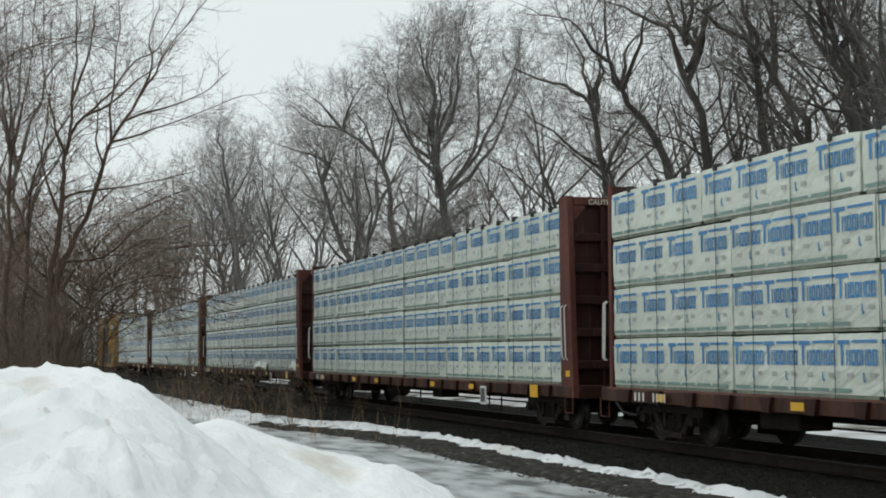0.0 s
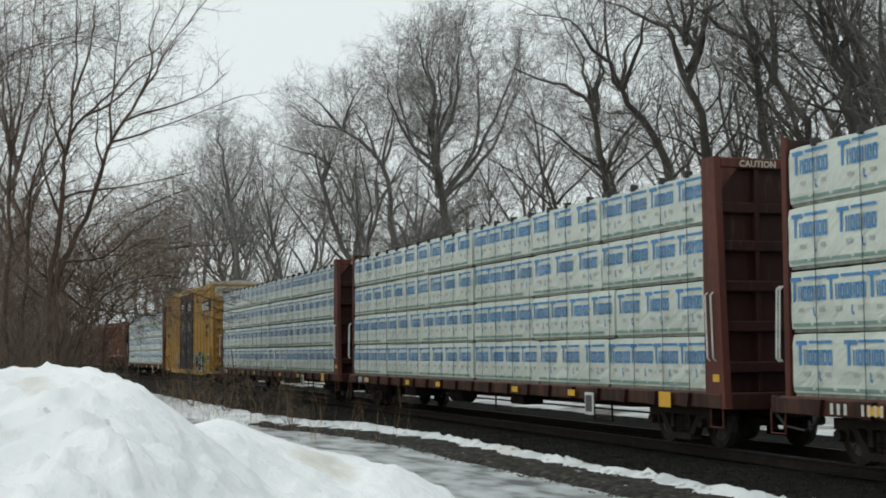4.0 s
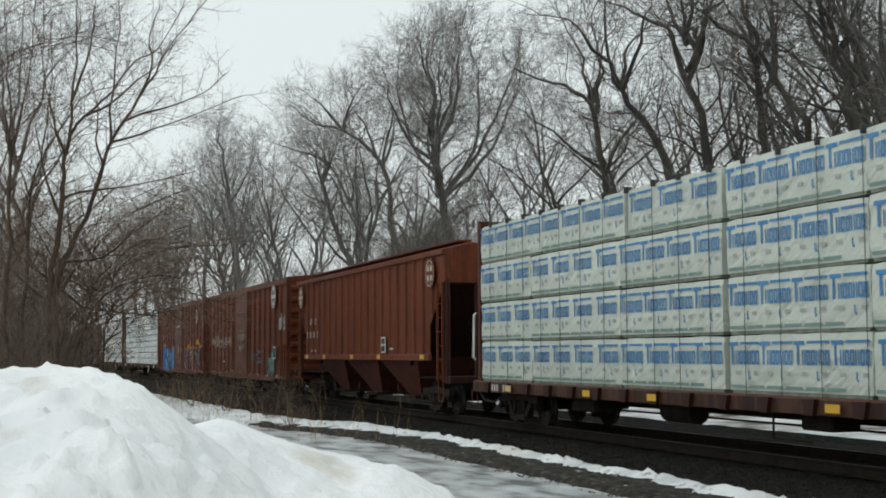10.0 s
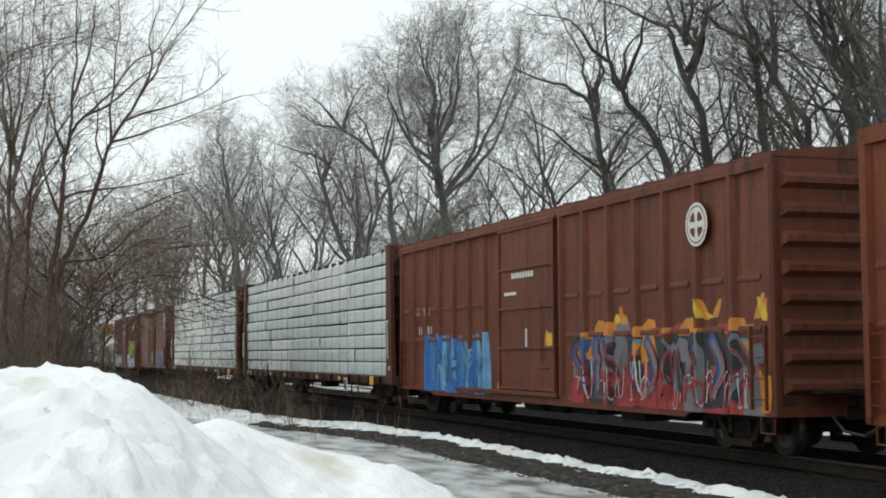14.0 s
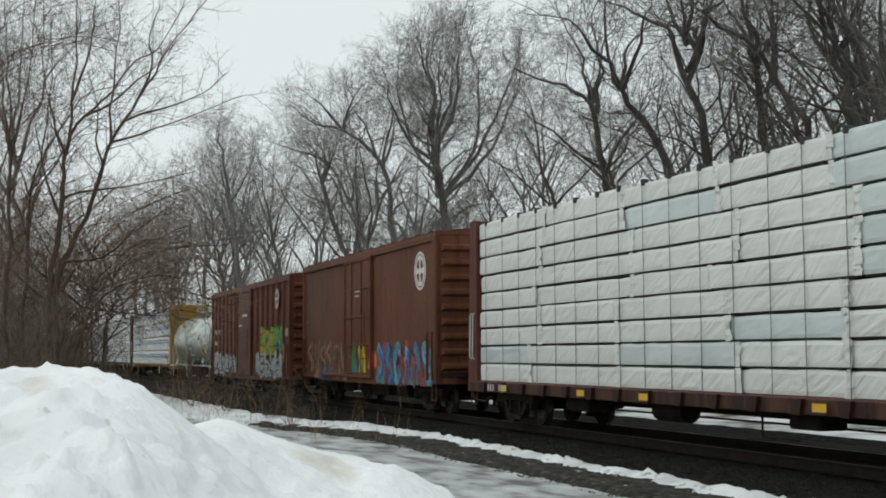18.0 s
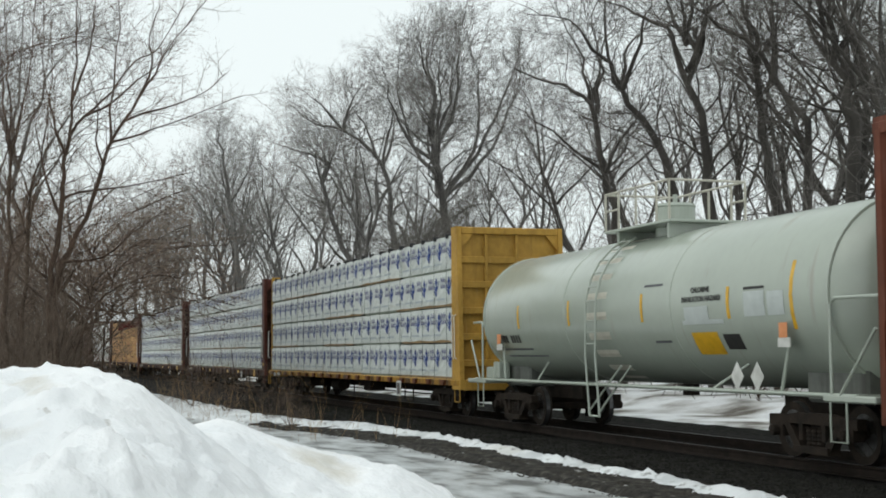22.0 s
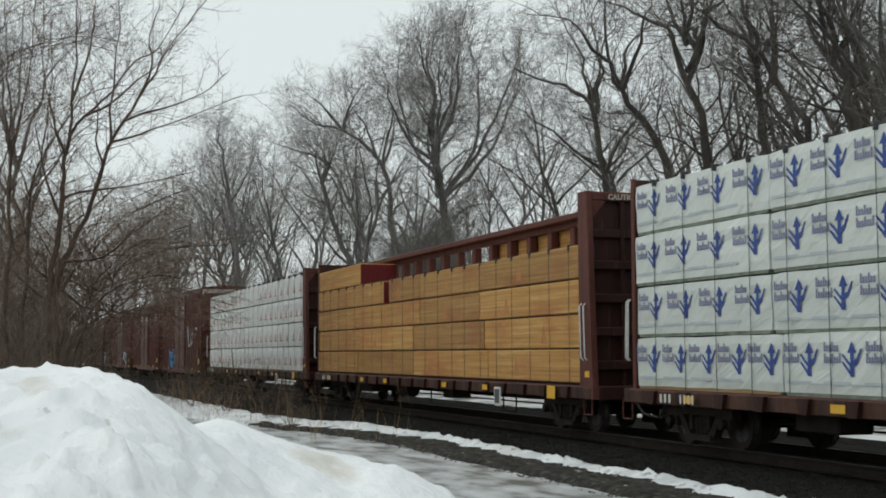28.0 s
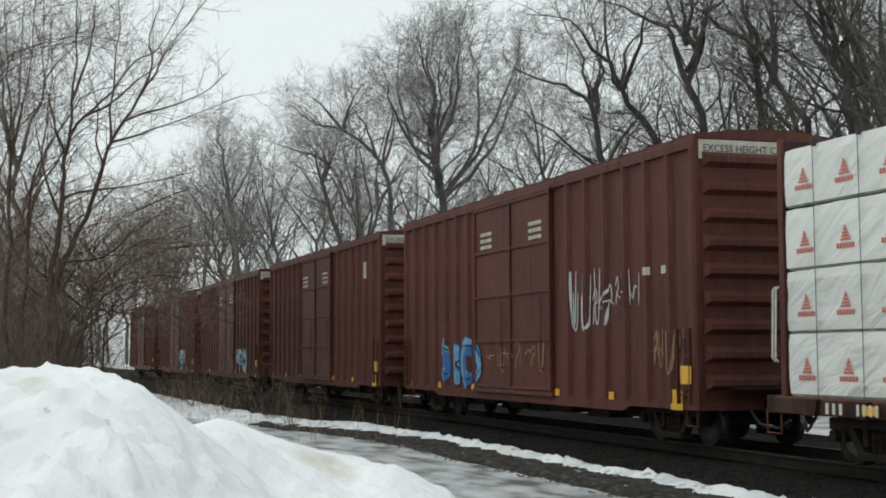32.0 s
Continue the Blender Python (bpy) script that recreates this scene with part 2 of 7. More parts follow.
# ---- mesh helpers ----
class Geo:
    def __init__(self):
        self.v, self.f, self.smooth = [], [], False

    def add(self, vs, fs):
        k = len(self.v)
        self.v.extend(vs)
        self.f.extend([tuple(i + k for i in q) for q in fs])
        return self

    def box(self, x0, x1, y0, y1, z0, z1):
        return self.add([(x0, y0, z0), (x1, y0, z0), (x1, y1, z0), (x0, y1, z0), (x0, y0, z1), (x1, y0, z1), (x1, y1, z1), (x0, y1, z1)],
                        [(0, 3, 2, 1), (4, 5, 6, 7), (0, 1, 5, 4), (1, 2, 6, 5), (2, 3, 7, 6), (3, 0, 4, 7)])

    def flat(self, x0, x1, y, z0, z1):
        """A printed rectangle that faces the near side."""
        return self.add([(x0, y, z0), (x1, y, z0), (x1, y, z1), (x0, y, z1)], [(0, 1, 2, 3)])

    def cbox(self, x0, x1, y0, y1, z0, z1, c=0.02):
        """A box with chamfered edges."""
        lo, hi, vs, idx = (x0, y0, z0), (x1, y1, z1), [], {}
        for sx in (0, 1):
            for sy in (0, 1):
                for sz in (0, 1):
                    s = (sx, sy, sz)
                    for a in range(3):
                        p = [hi[k] - c if s[k] else lo[k] + c for k in range(3)]
                        p[a] = hi[a] if s[a] else lo[a]
                        idx[s, a] = len(vs)
                        vs.append(tuple(p))
        fs = []
        for a in range(3):
            b, d = (a + 1) % 3, (a + 2) % 3
            for s in (0, 1):
                q = []
                for u, w in ((0, 0), (1, 0), (1, 1), (0, 1)):
                    k = [0, 0, 0]
                    k[a], k[b], k[d] = s, u, w
                    q.append(idx[tuple(k), a])
                fs.append(tuple(q if s else q[::-1]))
            for u in (0, 1):
                for w in (0, 1):
                    k0, k1 = [0, 0, 0], [0, 0, 0]
                    k0[b] = k1[b] = u
                    k0[d] = k1[d] = w
                    k1[a] = 1
                    q = [idx[tuple(k0), b], idx[tuple(k1), b], idx[tuple(k1), d], idx[tuple(k0), d]]
                    fs.append(tuple(q if u == w else q[::-1]))
        for s in [(i, j, k) for i in (0, 1) for j in (0, 1) for k in (0, 1)]:
            q = (idx[s, 0], idx[s, 1], idx[s, 2])
            fs.append(q if sum(s) % 2 else q[::-1])
        return self.add(vs, fs)

    def prism(self, poly, d):
        """A flat polygon pushed along the vector d."""
        n, d = len(poly), Vector(d)
        vs = [tuple(p) for p in poly] + [tuple(Vector(p) + d) for p in poly]
        return self.add(vs, [tuple(range(n))[::-1], tuple(range(n, 2 * n))] + [(i, (i + 1) % n, n + (i + 1) % n, n + i) for i in range(n)])

    def tube(self, pts, radii, n=6, caps=True):
        pts = [Vector(p) for p in pts]
        if not isinstance(radii, (list, tuple)):
            radii = [radii] * len(pts)
        vs, fs, side = [], [], None
        for i, p in enumerate(pts):
            t = (pts[min(i + 1, len(pts) - 1)] - pts[max(i - 1, 0)]).normalized()
            if side is None:
                side = t.orthogonal().normalized()
            side = (side - t * side.dot(t)).normalized()
            o = t.cross(side)
            for k in range(n):
                a = 2 * math.pi * k / n
                vs.append(tuple(p + (side * math.cos(a) + o * math.sin(a)) * radii[i]))
        for i in range(len(pts) - 1):
            for k in range(n):
                j = (k + 1) % n
                fs.append((i * n + k, i * n + j, (i + 1) * n + j, (i + 1) * n + k))
        if caps:
            fs += [tuple(range(n))[::-1], tuple(range((len(pts) - 1) * n, len(pts) * n))]
        return self.add(vs, fs)

    def lathe(self, prof, n=24, axis="y"):
        """prof: (along, radius) pairs, turned about the axis."""
        vs, fs = [], []
        for a, r in prof:
            for k in range(n):
                c, s = r * math.cos(2 * math.pi * k / n), r * math.sin(2 * math.pi * k / n)
                vs.append((c, a, s) if axis == "y" else (a, c, s) if axis == "x" else (c, s, a))
        for i in range(len(prof) - 1):
            for k in range(n):
                j = (k + 1) % n
                q = (i * n + k, i * n + j, (i + 1) * n + j, (i + 1) * n + k)
                fs.append(q if axis == "x" else q[::-1] if axis == "y" else q)
        fs += [tuple(range(n)), tuple(range((len(prof) - 1) * n, len(prof) * n))]
        return self.add(vs, fs)

    def moved(self, dx, dy, dz):
        self.v = [(x + dx, y + dy, z + dz) for x, y, z in self.v]
        return self

    def mesh(self, name, material):
        me = bpy.data.meshes.new(name)
        me.from_pydata(self.v, [], self.f)
        me.materials.append(material)
        if self.smooth:
            me.shade_smooth()
        return me


def link(name, me, parent=None, m=None, label=""):
    ob = new(name, me)
    if parent is not None:
        ob.parent = parent
    if m is not None:
        ob.matrix_basis = m
    if label:
        ob["label"] = label
    return ob


def part(name, geo, material, parent, label="", m=None):
    return link(name, geo.mesh(name, material), parent, m, label)


def thing(name, label, category, group="", kind="", m=None):
    ob = tagged(new(name), label, category, group, kind)
    if m is not None:
        ob.matrix_basis = m
    return ob


def at(x, y=0.0, z=0.0):
    return Matrix.Translation((x, y, z))


def words(body, size, material, parent, m, name="lettering", bold=0.0, shear=0.0):
    """Lettering in the built-in font, a thin mesh."""
    cu = bpy.data.curves.new(name, "FONT")
    cu.body, cu.size, cu.extrude, cu.offset, cu.shear, cu.resolution_u = body, size, 0.002, bold, shear, 2
    ob = new(name, cu)
    me = bpy.data.meshes.new_from_object(ob.evaluated_get(bpy.context.evaluated_depsgraph_get()))
    bpy.data.objects.remove(ob)
    me.name = name
    me.materials.clear()
    me.materials.append(material)
    return link(name, me, parent, m)


SIDE = Euler((radians(90), 0, 0)).to_matrix().to_4x4()      # lettering that faces the near side (-y)
FRONT_END = Matrix.Rotation(radians(90), 4, "Z") @ SIDE     # lettering that faces along the train (+x)


# ---- ground, track and snow ----
def verge(x):
    """The line of the ploughed snow ridge beside the track."""
    k = min(1.0, max(0.0, (-x - 24.5) / 12))
    return -4.40 - 1.70 * k * k * (3 - 2 * k) - 0.02 * min(60, max(0.0, -x - 36))


def wob(x, y, s, k=0.0):
    return noise.noise(Vector((x * s, y * s, k)))


def ground_z(x, y):
    z = -0.07 + 0.05 * wob(x, y, 0.25)
    v = verge(x) + 0.25
    if v < y < 3.8:
        k = min(1.0, (y - v) / 0.5, (3.8 - y) / 0.6)
        z = z * (1 - k) - 0.36 * k
    if y > 6.2:
        z += 0.34 * min(1.0, (y - 6.2) / 1.2) * (0.75 + 0.6 * wob(x, y, 0.45, 3)) + 0.022 * min(60.0, y - 6.2)
    return z


def strip(name, x0, x1, step, rows, height, material, label="", kind="structure"):
    """A sheet along the track: rows gives the y of each line of points at x, height the z."""
    n = int((x1 - x0) / step) + 1
    vs, fs, k = [], [], 0
    for i in range(n):
        x = x0 + i * step
        ys = rows(x)
        k = len(ys)
        vs += [(x, y, height(x, y, j)) for j, y in enumerate(ys)]
    for i in range(n - 1):
        for j in range(k - 1):
            a = i * k + j
            fs.append((a, a + k, a + k + 1, a + 1))
    g = Geo()
    g.add(vs, fs)
    g.smooth = True
    ob = link(name, g.mesh(name, material))
    ob.data.flip_normals()
    return tagged(ob, label, "", "", kind)


gm = mat("snowy_winter_ground", [(0.36, (0.10, 0.085, 0.065)), (0.46, (0.48, 0.47, 0.45)), (0.57, (0.76, 0.77, 0.78)), (0.72, (0.86, 0.865, 0.87))], 0.55, 0.75, bump=0.5, bscale=5, fine=0.2)


def spread(lo, hi, near0, near1, fine, grow):
    a = list(np.arange(near0, near1 + 0.01, fine))
    s = fine
    while a[-1] < hi:
        s *= grow
        a.append(min(hi, a[-1] + s))
    s = fine
    while a[0] > lo:
        s *= grow
        a.insert(0, max(lo, a[0] - s))
    return [float(q) for q in a]


GX, GY = spread(-1600, 1600, -70, 6, 0.5, 1.12), spread(-1600, 1600, -13, 14, 0.45, 1.14)
g = Geo()
g.add([(x, y, ground_z(x, y)) for x in GX for y in GY],
      [(i * len(GY) + j, (i + 1) * len(GY) + j, (i + 1) * len(GY) + j + 1, i * len(GY) + j + 1) for i in range(len(GX) - 1) for j in range(len(GY) - 1)])
g.smooth = True
tagged(link("ground", g.mesh("ground", gm)), "snow-covered winter ground with dead grass showing through", "ground", "", "structure")

road_mat = mat("icy_wet_gravel_road", [(0.35, (0.06, 0.06, 0.056)), (0.43, (0.20, 0.205, 0.20)), (0.50, (0.37, 0.385, 0.385)), (0.66, (0.54, 0.56, 0.565))], 1.5, 0.42, stretch=(0.7, 1.5, 1), bump=0.5, bscale=6, fine=0.25)
strip("road", -140, 40, 0.5, lambda x: [verge(x) - 1.02 - 5.1 * j / 14 for j in range(15)],
      lambda x, y, j: ground_z(x, y) + 0.02 + 0.012 * wob(x, y, 1.5, 5), road_mat, "icy wet gravel access road with slush and puddles")
strip("ballast", -260, 120, 0.4, lambda x: [verge(x) + 0.3 + (3.7 - verge(x) - 0.3) * j / 26 for j in range(27)],
      lambda x, y, j: max(ground_z(x, y) + 0.012, -0.205 - 0.02 * (abs(y) < 0.7) - 0.05 * max(0.0, min(1.0, (-y - 1.7) / 1.2))) + 0.03 * wob(x, y, 2.2, 9), M["ballast"], "dark crushed stone ballast bed")
strip("gravel_verge", -33, 14, 0.25, lambda x: [verge(x) - 1.15 + 1.9 * j / 12 for j in range(13)],
      lambda x, y, j: ground_z(x, y) + 0.03 + (0.05 if 0 < j < 12 else -0.05) + 0.05 * wob(x, y, 2.5, 4), M["shoulder"], "dark gravel shoulder between road and track")


def ridge_z(x, y, j):
    edge = 1 - abs(j - 6) / 6
    h = 0.185 + 0.05 * wob(x, 0, 0.4, 8) - 0.025 * min(1.0, max(0.0, (x + 24) / 7))
    return ground_z(x, y) - 0.02 + h * edge ** 0.6 + 0.05 * wob(x, y, 2.6, 2) + 0.045 * wob(x, y, 6, 2) + 0.04 * wob(x, y, 13, 2)


strip("snow_ridge", -110, 16, 0.09, lambda x: [verge(x) - 0.09 * min(1.0, max(0.0, (x + 24) / 7)) + 0.12 * wob(x, 0, 0.8, 1) + (0.31 + 0.10 * wob(x, 0, 0.5, 7) + 1.05 * min(1.0, max(0.0, (-x - 25) / 8))) * (j - 6) / 6 * (1 + 0.3 * wob(x, j, 1.7, 6) + 0.30 * wob(x, j, 5.1, 6) + 0.25 * wob(x, j, 11, 6)) for j in range(13)],
      ridge_z, M["snow"], "ridge of old ploughed snow beside the track")

# rails
RAIL = [(-0.07, -0.172), (0.07, -0.172), (0.07, -0.16), (0.012, -0.145), (0.012, -0.045), (0.036, -0.035), (0.036, -0.004), (0.03, 0.0), (-0.03, 0.0), (-0.036, -0.004), (-0.036, -0.035), (-0.012, -0.045), (-0.012, -0.145), (-0.07, -0.16)]
track = thing("railway_track", "steel rails on dark timber sleepers", "track", kind="structure")
for s in (-1, 1):
    r = part("rail", Geo().prism([(-900, y + s * 0.7535, z) for y, z in RAIL], (1500, 0, 0)), M["railside"], track)
    part("rail_head", Geo().box(-900, 600, s * 0.7535 - 0.028, s * 0.7535 + 0.028, 0.0002, 0.0012), M["bright"], r, "polished running surface")


# the heap of cleared snow: a main mound and a lower one behind it
def along(prof, u):
    for (a, p), (b, q) in zip(prof, prof[1:]):
        if a <= u <= b:
            k = (u - a) / (b - a)
            return p + (q - p) * k
    return -0.4


FRONT = [(-9, 0.9), (-6, 1.28), (-4, 1.46), (-2.56, 1.51), (-2.42, 1.52), (-2.2, 1.56), (-2.02, 1.53), (-1.88, 1.50), (-1.75, 1.44), (-1.64, 1.36), (-1.52, 1.27), (-1.40, 1.18), (-1.1, 0.95), (-0.7, 0.55), (-0.2, 0.05), (0.5, -0.4), (3, -0.4)]
BACK = [(-9, 0.2), (-3, 0.7), (-2.0, 1.08), (-1.62, 1.14), (-1.52, 1.155), (-1.42, 1.14), (-1.27, 1.085), (-1.08, 1.01), (-0.9, 0.955), (-0.68, 0.90), (-0.53, 0.87), (-0.31, 0.82), (-0.13, 0.73), (0.06, 0.60), (0.4, 0.32), (0.9, -0.05), (1.5, -0.4), (3, -0.4)]
FW = Vector((AIM.x, AIM.y, 0)).normalized()
RT = Vector((FW.y, -FW.x, 0))
vs, fs, n1, n2 = [], [], 330, 170
for i in range(n1):
    for j in range(n2):
        u, d = -8 + 10.5 * i / (n1 - 1), 3.0 + 10.5 * j / (n2 - 1)
        p = EYE + FW * d + RT * u
        w = u / d * 8.0
        k = d - 8.0 - 0.25 * wob(w, 0, 0.9, 3)
        lump = 0.13 * wob(p.x, p.y, 0.9, 1) + 0.13 * wob(p.x, p.y, 2.0, 2) + 0.11 * abs(wob(p.x, p.y, 2.6, 6)) + 0.10 * abs(wob(p.x, p.y, 5.5, 3)) + 0.03 * wob(p.x, p.y, 14, 4)
        fine = 0.040 * wob(p.x, p.y, 5.5, 8) + 0.034 * abs(wob(p.x, p.y, 11, 9)) + 0.012 * wob(p.x, p.y, 21, 5)
        lump += 0.13 * max(0.0, wob(p.x, p.y, 3.3, 12) - 0.12) + 0.08 * max(0.0, wob(p.x, p.y, 7, 13) - 0.1) - 0.05
        e = min(1.0, 0.05 + abs(k) * 0.7)
        h1 = along(FRONT, w) - (0.13 * max(0, -k) + 0.03 * k * k if k < 0 else 0.22 * k * k) + lump * e + fine - 0.022
        k2 = d - 9.4
        h2 = along(BACK, u / d * 9.4) - (0.10 * max(0, -k2) + 0.05 * k2 * k2 if k2 < 0 else 0.20 * k2 * k2) + (lump * 0.6 + fine - 0.015) * min(1.0, 0.12 + abs(k2) * 0.9)
        fall = 0.6 * max(0.0, 4.4 - d) ** 2 + 0.5 * max(0.0, -5.5 - u) ** 2
        vs.append((p.x, p.y, max(-0.3, max(h1, h2) - fall)))
for i in range(n1 - 1):
    for j in range(n2 - 1):
        a = i * n2 + j
        fs.append((a, a + 1, a + n2 + 1, a + n2))
g = Geo()
g.add(vs, fs)
g.smooth = True
heap = link("snowbank", g.mesh("snowbank", M["heap"]))
heap.data.flip_normals()
tagged(heap, "large bank of dirty cleared snow with a lumpy crust", "snow bank")


# ---- trees ----
def branch(rng, p, d, length, r, level, out, spec):
    """One branch and all that grows from it; out[level] collects (points, radii)."""
    n = spec["segs"][level]
    pts, rad = [p.copy()], [r]
    q, e = p.copy(), d.copy()
    for i in range(n):
        arch = spec["lift"][level] - spec["droop"][level] * i / n
        e = (e + Vector((rng.gauss(0, 1), rng.gauss(0, 1), rng.gauss(0, 1))) * spec["bend"][level] + Vector((0, 0, arch))).normalized()
        q = q + e * (length / n)
        pts.append(q.copy())
        rad.append(r * (1 - 0.75 * (i + 1) / n))
    out[level].append((pts, rad))
    sprout(rng, pts, rad, length, level, out, spec)


def sprout(rng, pts, rad, length, level, out, spec):
    if level >= 4:
        return
    n, count = len(pts) - 1, max(2, round(length * spec["per_metre"][level]))
    start = spec["bare"][level]
    for k in range(count):
        f = start + (0.99 - start) * (k + rng.random() * 0.95) / count
        i = min(n - 1, int(f * n))
        b = pts[i].lerp(pts[i + 1], f * n - i)
        ax = (pts[i + 1] - pts[i]).normalized()
        side = ax.orthogonal().normalized()
        side.rotate(Matrix.Rotation(k * 2.4 + rng.random() * 1.4, 3, ax))
        a = radians(spec["angle"][level] + rng.gauss(0, 10))
        kd = (ax * math.cos(a) + side * math.sin(a)).normalized()
        kl = spec["reach"][level] * (1.15 - 0.55 * f) * rng.uniform(0.6, 1.3)
        if level < 2:
            kl = min(kl, length * 0.75)
        kr = min(rad[i] * 0.8, max(spec["thin"][level], rad[i] * 0.30))
        branch(rng, b, kd, kl, kr, level + 1, out, spec)


def tubes(g, items, n):
    for pts, rad in items:
        if len(pts) == 2:        # the finest twigs are slender cones
            t = (pts[1] - pts[0]).normalized()
            s = t.orthogonal().normalized() * rad[0]
            o = t.cross(s)
            g.add([tuple(pts[0] + s), tuple(pts[0] - s * 0.5 + o * 0.87), tuple(pts[0] - s * 0.5 - o * 0.87), tuple(pts[1])], [(0, 1, 3), (1, 2, 3), (2, 0, 3)])
        else:
            g.tube(pts, rad, n, False)
    return g


def curve_through(pts, steps=3):
    """A smooth line through a few points."""
    out = []
    for i in range(len(pts) - 1):
        a, b, c, d = pts[max(0, i - 1)], pts[i], pts[i + 1], pts[min(len(pts) - 1, i + 2)]
        for k in range(steps):
            t = k / steps
            out.append(0.5 * ((2 * b) + (c - a) * t + (2 * a - 5 * b + 4 * c - d) * t * t + (3 * b - a - 3 * c + d) * t ** 3))
    return out + [pts[-1]]


def tree_parts(seed, limbs, radius, spec, bark, twig, turns=(115, 245)):
    """limbs: the trunk, then the main limbs, each as (across, height) points; the limbs are repeated round the trunk at the given turns."""
    rng = random.Random(seed)
    out = [[] for _ in range(5)]
    trunk = [(limbs[0][0][0] + 0.2, -0.4)] + list(limbs[0])
    lines = [(0, trunk)] + [(0, l) for l in limbs[1:]] + [(a, l) for a in turns for l in limbs[1:]]
    wood, built = [], []
    for j, (turn, l) in enumerate(lines):
        pts = [RT * u + Vector((0, 0, z)) for u, z in l]
        for i, p in enumerate(pts):
            sway = rng.gauss(0, spec["sway"]) * i
            pts[i] = p + FW * sway * (0.4 if j == 0 else 1.0)
        if j and not turn:        # start on the wood that it grows from
            start = min(built, key=lambda q: (q - pts[0] - FW * FW.dot(q - pts[0])).length)
            pts = [start] + [p + FW * FW.dot(start) for p in pts[1:]]
        if j:
            near = min(axis, key=lambda p: abs(p.z - pts[0].z))
            root = pts[0].copy()
            flat = Vector((near.x, near.y, root.z))
            pts = [flat + Matrix.Rotation(radians(turn), 3, "Z") @ (p - root) for p in pts] if turn else pts
        pts = curve_through(pts)
        length = sum((b - a).length for a, b in zip(pts, pts[1:]))
        r0 = radius if j == 0 else radius * 0.40
        rad = [max(0.014, r0 * (1 - 0.95 * i / (len(pts) - 1)) ** 1.15) for i in range(len(pts))]
        wig = (0.03 if spec["bend"][2] < 0.15 else 0.10) * min(1.0, length / 6)
        pts = [p + Vector((rng.gauss(0, wig), rng.gauss(0, wig), 0)) if 0 < i else p for i, p in enumerate(pts)]
        if j == 0:
            axis = pts
        if not turn:
            built += pts[1:]
        got = [[] for _ in range(5)]
        sprout(rng, pts, rad, length, 1, got, spec)
        me = Geo()
        me.tube(pts, rad, 8, False)
        tubes(me, got[2], 3)
        me.smooth = True
        wood.append(me.mesh("trunk" if j == 0 else "limb", bark))
        for k in (3, 4):
            out[k] += got[k]
    g = Geo()
    tubes(g, out[3], 3)
    tubes(g, out[4], 3)
    return wood, g.mesh("crown", twig)


def plant(parts, x, y, scale=1.0, turn=0.0, name="tree", label="", group="", lean=0.0):
    wood, crown = parts
    ob = thing(name, label, name, group, m=Matrix.Translation((x, y, ground_z(x, y))) @ pose(0, 0, 0, 0, lean, turn) @ Matrix.Scale(scale, 4))
    for me in wood:
        link(me.name.split(".")[0], me, ob)
    link("crown", crown, ob)
    return ob


def spot(across, depth):
    """The ground place at that depth before the eye, across being thousandths of the depth to the side."""
    p = EYE + FW * depth + RT * (across * depth / 1000)
    return p.x, p.y


OLD = dict(sway=0.22, segs=[0, 0, 6, 3, 1], bend=[0, 0, 0.22, 0.34, 0], lift=[0, 0, 0.16, 0.05, 0], droop=[0, 0, 0.34, 0.16, 0], per_metre=[0, 1.9, 3.3, 8.0, 0], bare=[0, 0.26, 0.24, 0.14, 0], angle=[0, 56, 52, 54, 0],
           reach=[0, 3.3, 1.3, 0.46, 0], thin=[0, 0.017, 0.0072, 0.0044, 0])
DENSE = dict(OLD, per_metre=[0, 2.1, 3.5, 8.6, 0], reach=[0, 3.8, 1.5, 0.58, 0], thin=[0, 0.018, 0.009, 0.006, 0])
MID = dict(OLD, per_metre=[0, 1.5, 2.5, 5.0, 0], thin=[0, 0.016, 0.008, 0.0052, 0])
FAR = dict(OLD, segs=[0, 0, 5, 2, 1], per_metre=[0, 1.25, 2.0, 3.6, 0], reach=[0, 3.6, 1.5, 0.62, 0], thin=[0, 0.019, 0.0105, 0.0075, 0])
SLIM = dict(sway=0.05, segs=[0, 0, 5, 3, 1], bend=[0, 0, 0.12, 0.20, 0], lift=[0, 0, 0.05, 0.03, 0], droop=[0, 0, 0.02, 0.06, 0], per_metre=[0, 3.0, 3.2, 4.4, 0], bare=[0, 0.12, 0.12, 0.1, 0], angle=[0, 46, 52, 52, 0],
            reach=[0, 1.9, 0.85, 0.38, 0], thin=[0, 0.011, 0.0062, 0.0042, 0])
GREY = "tall bare deciduous tree with fine grey twigs"
WOOD = "trees behind the track"
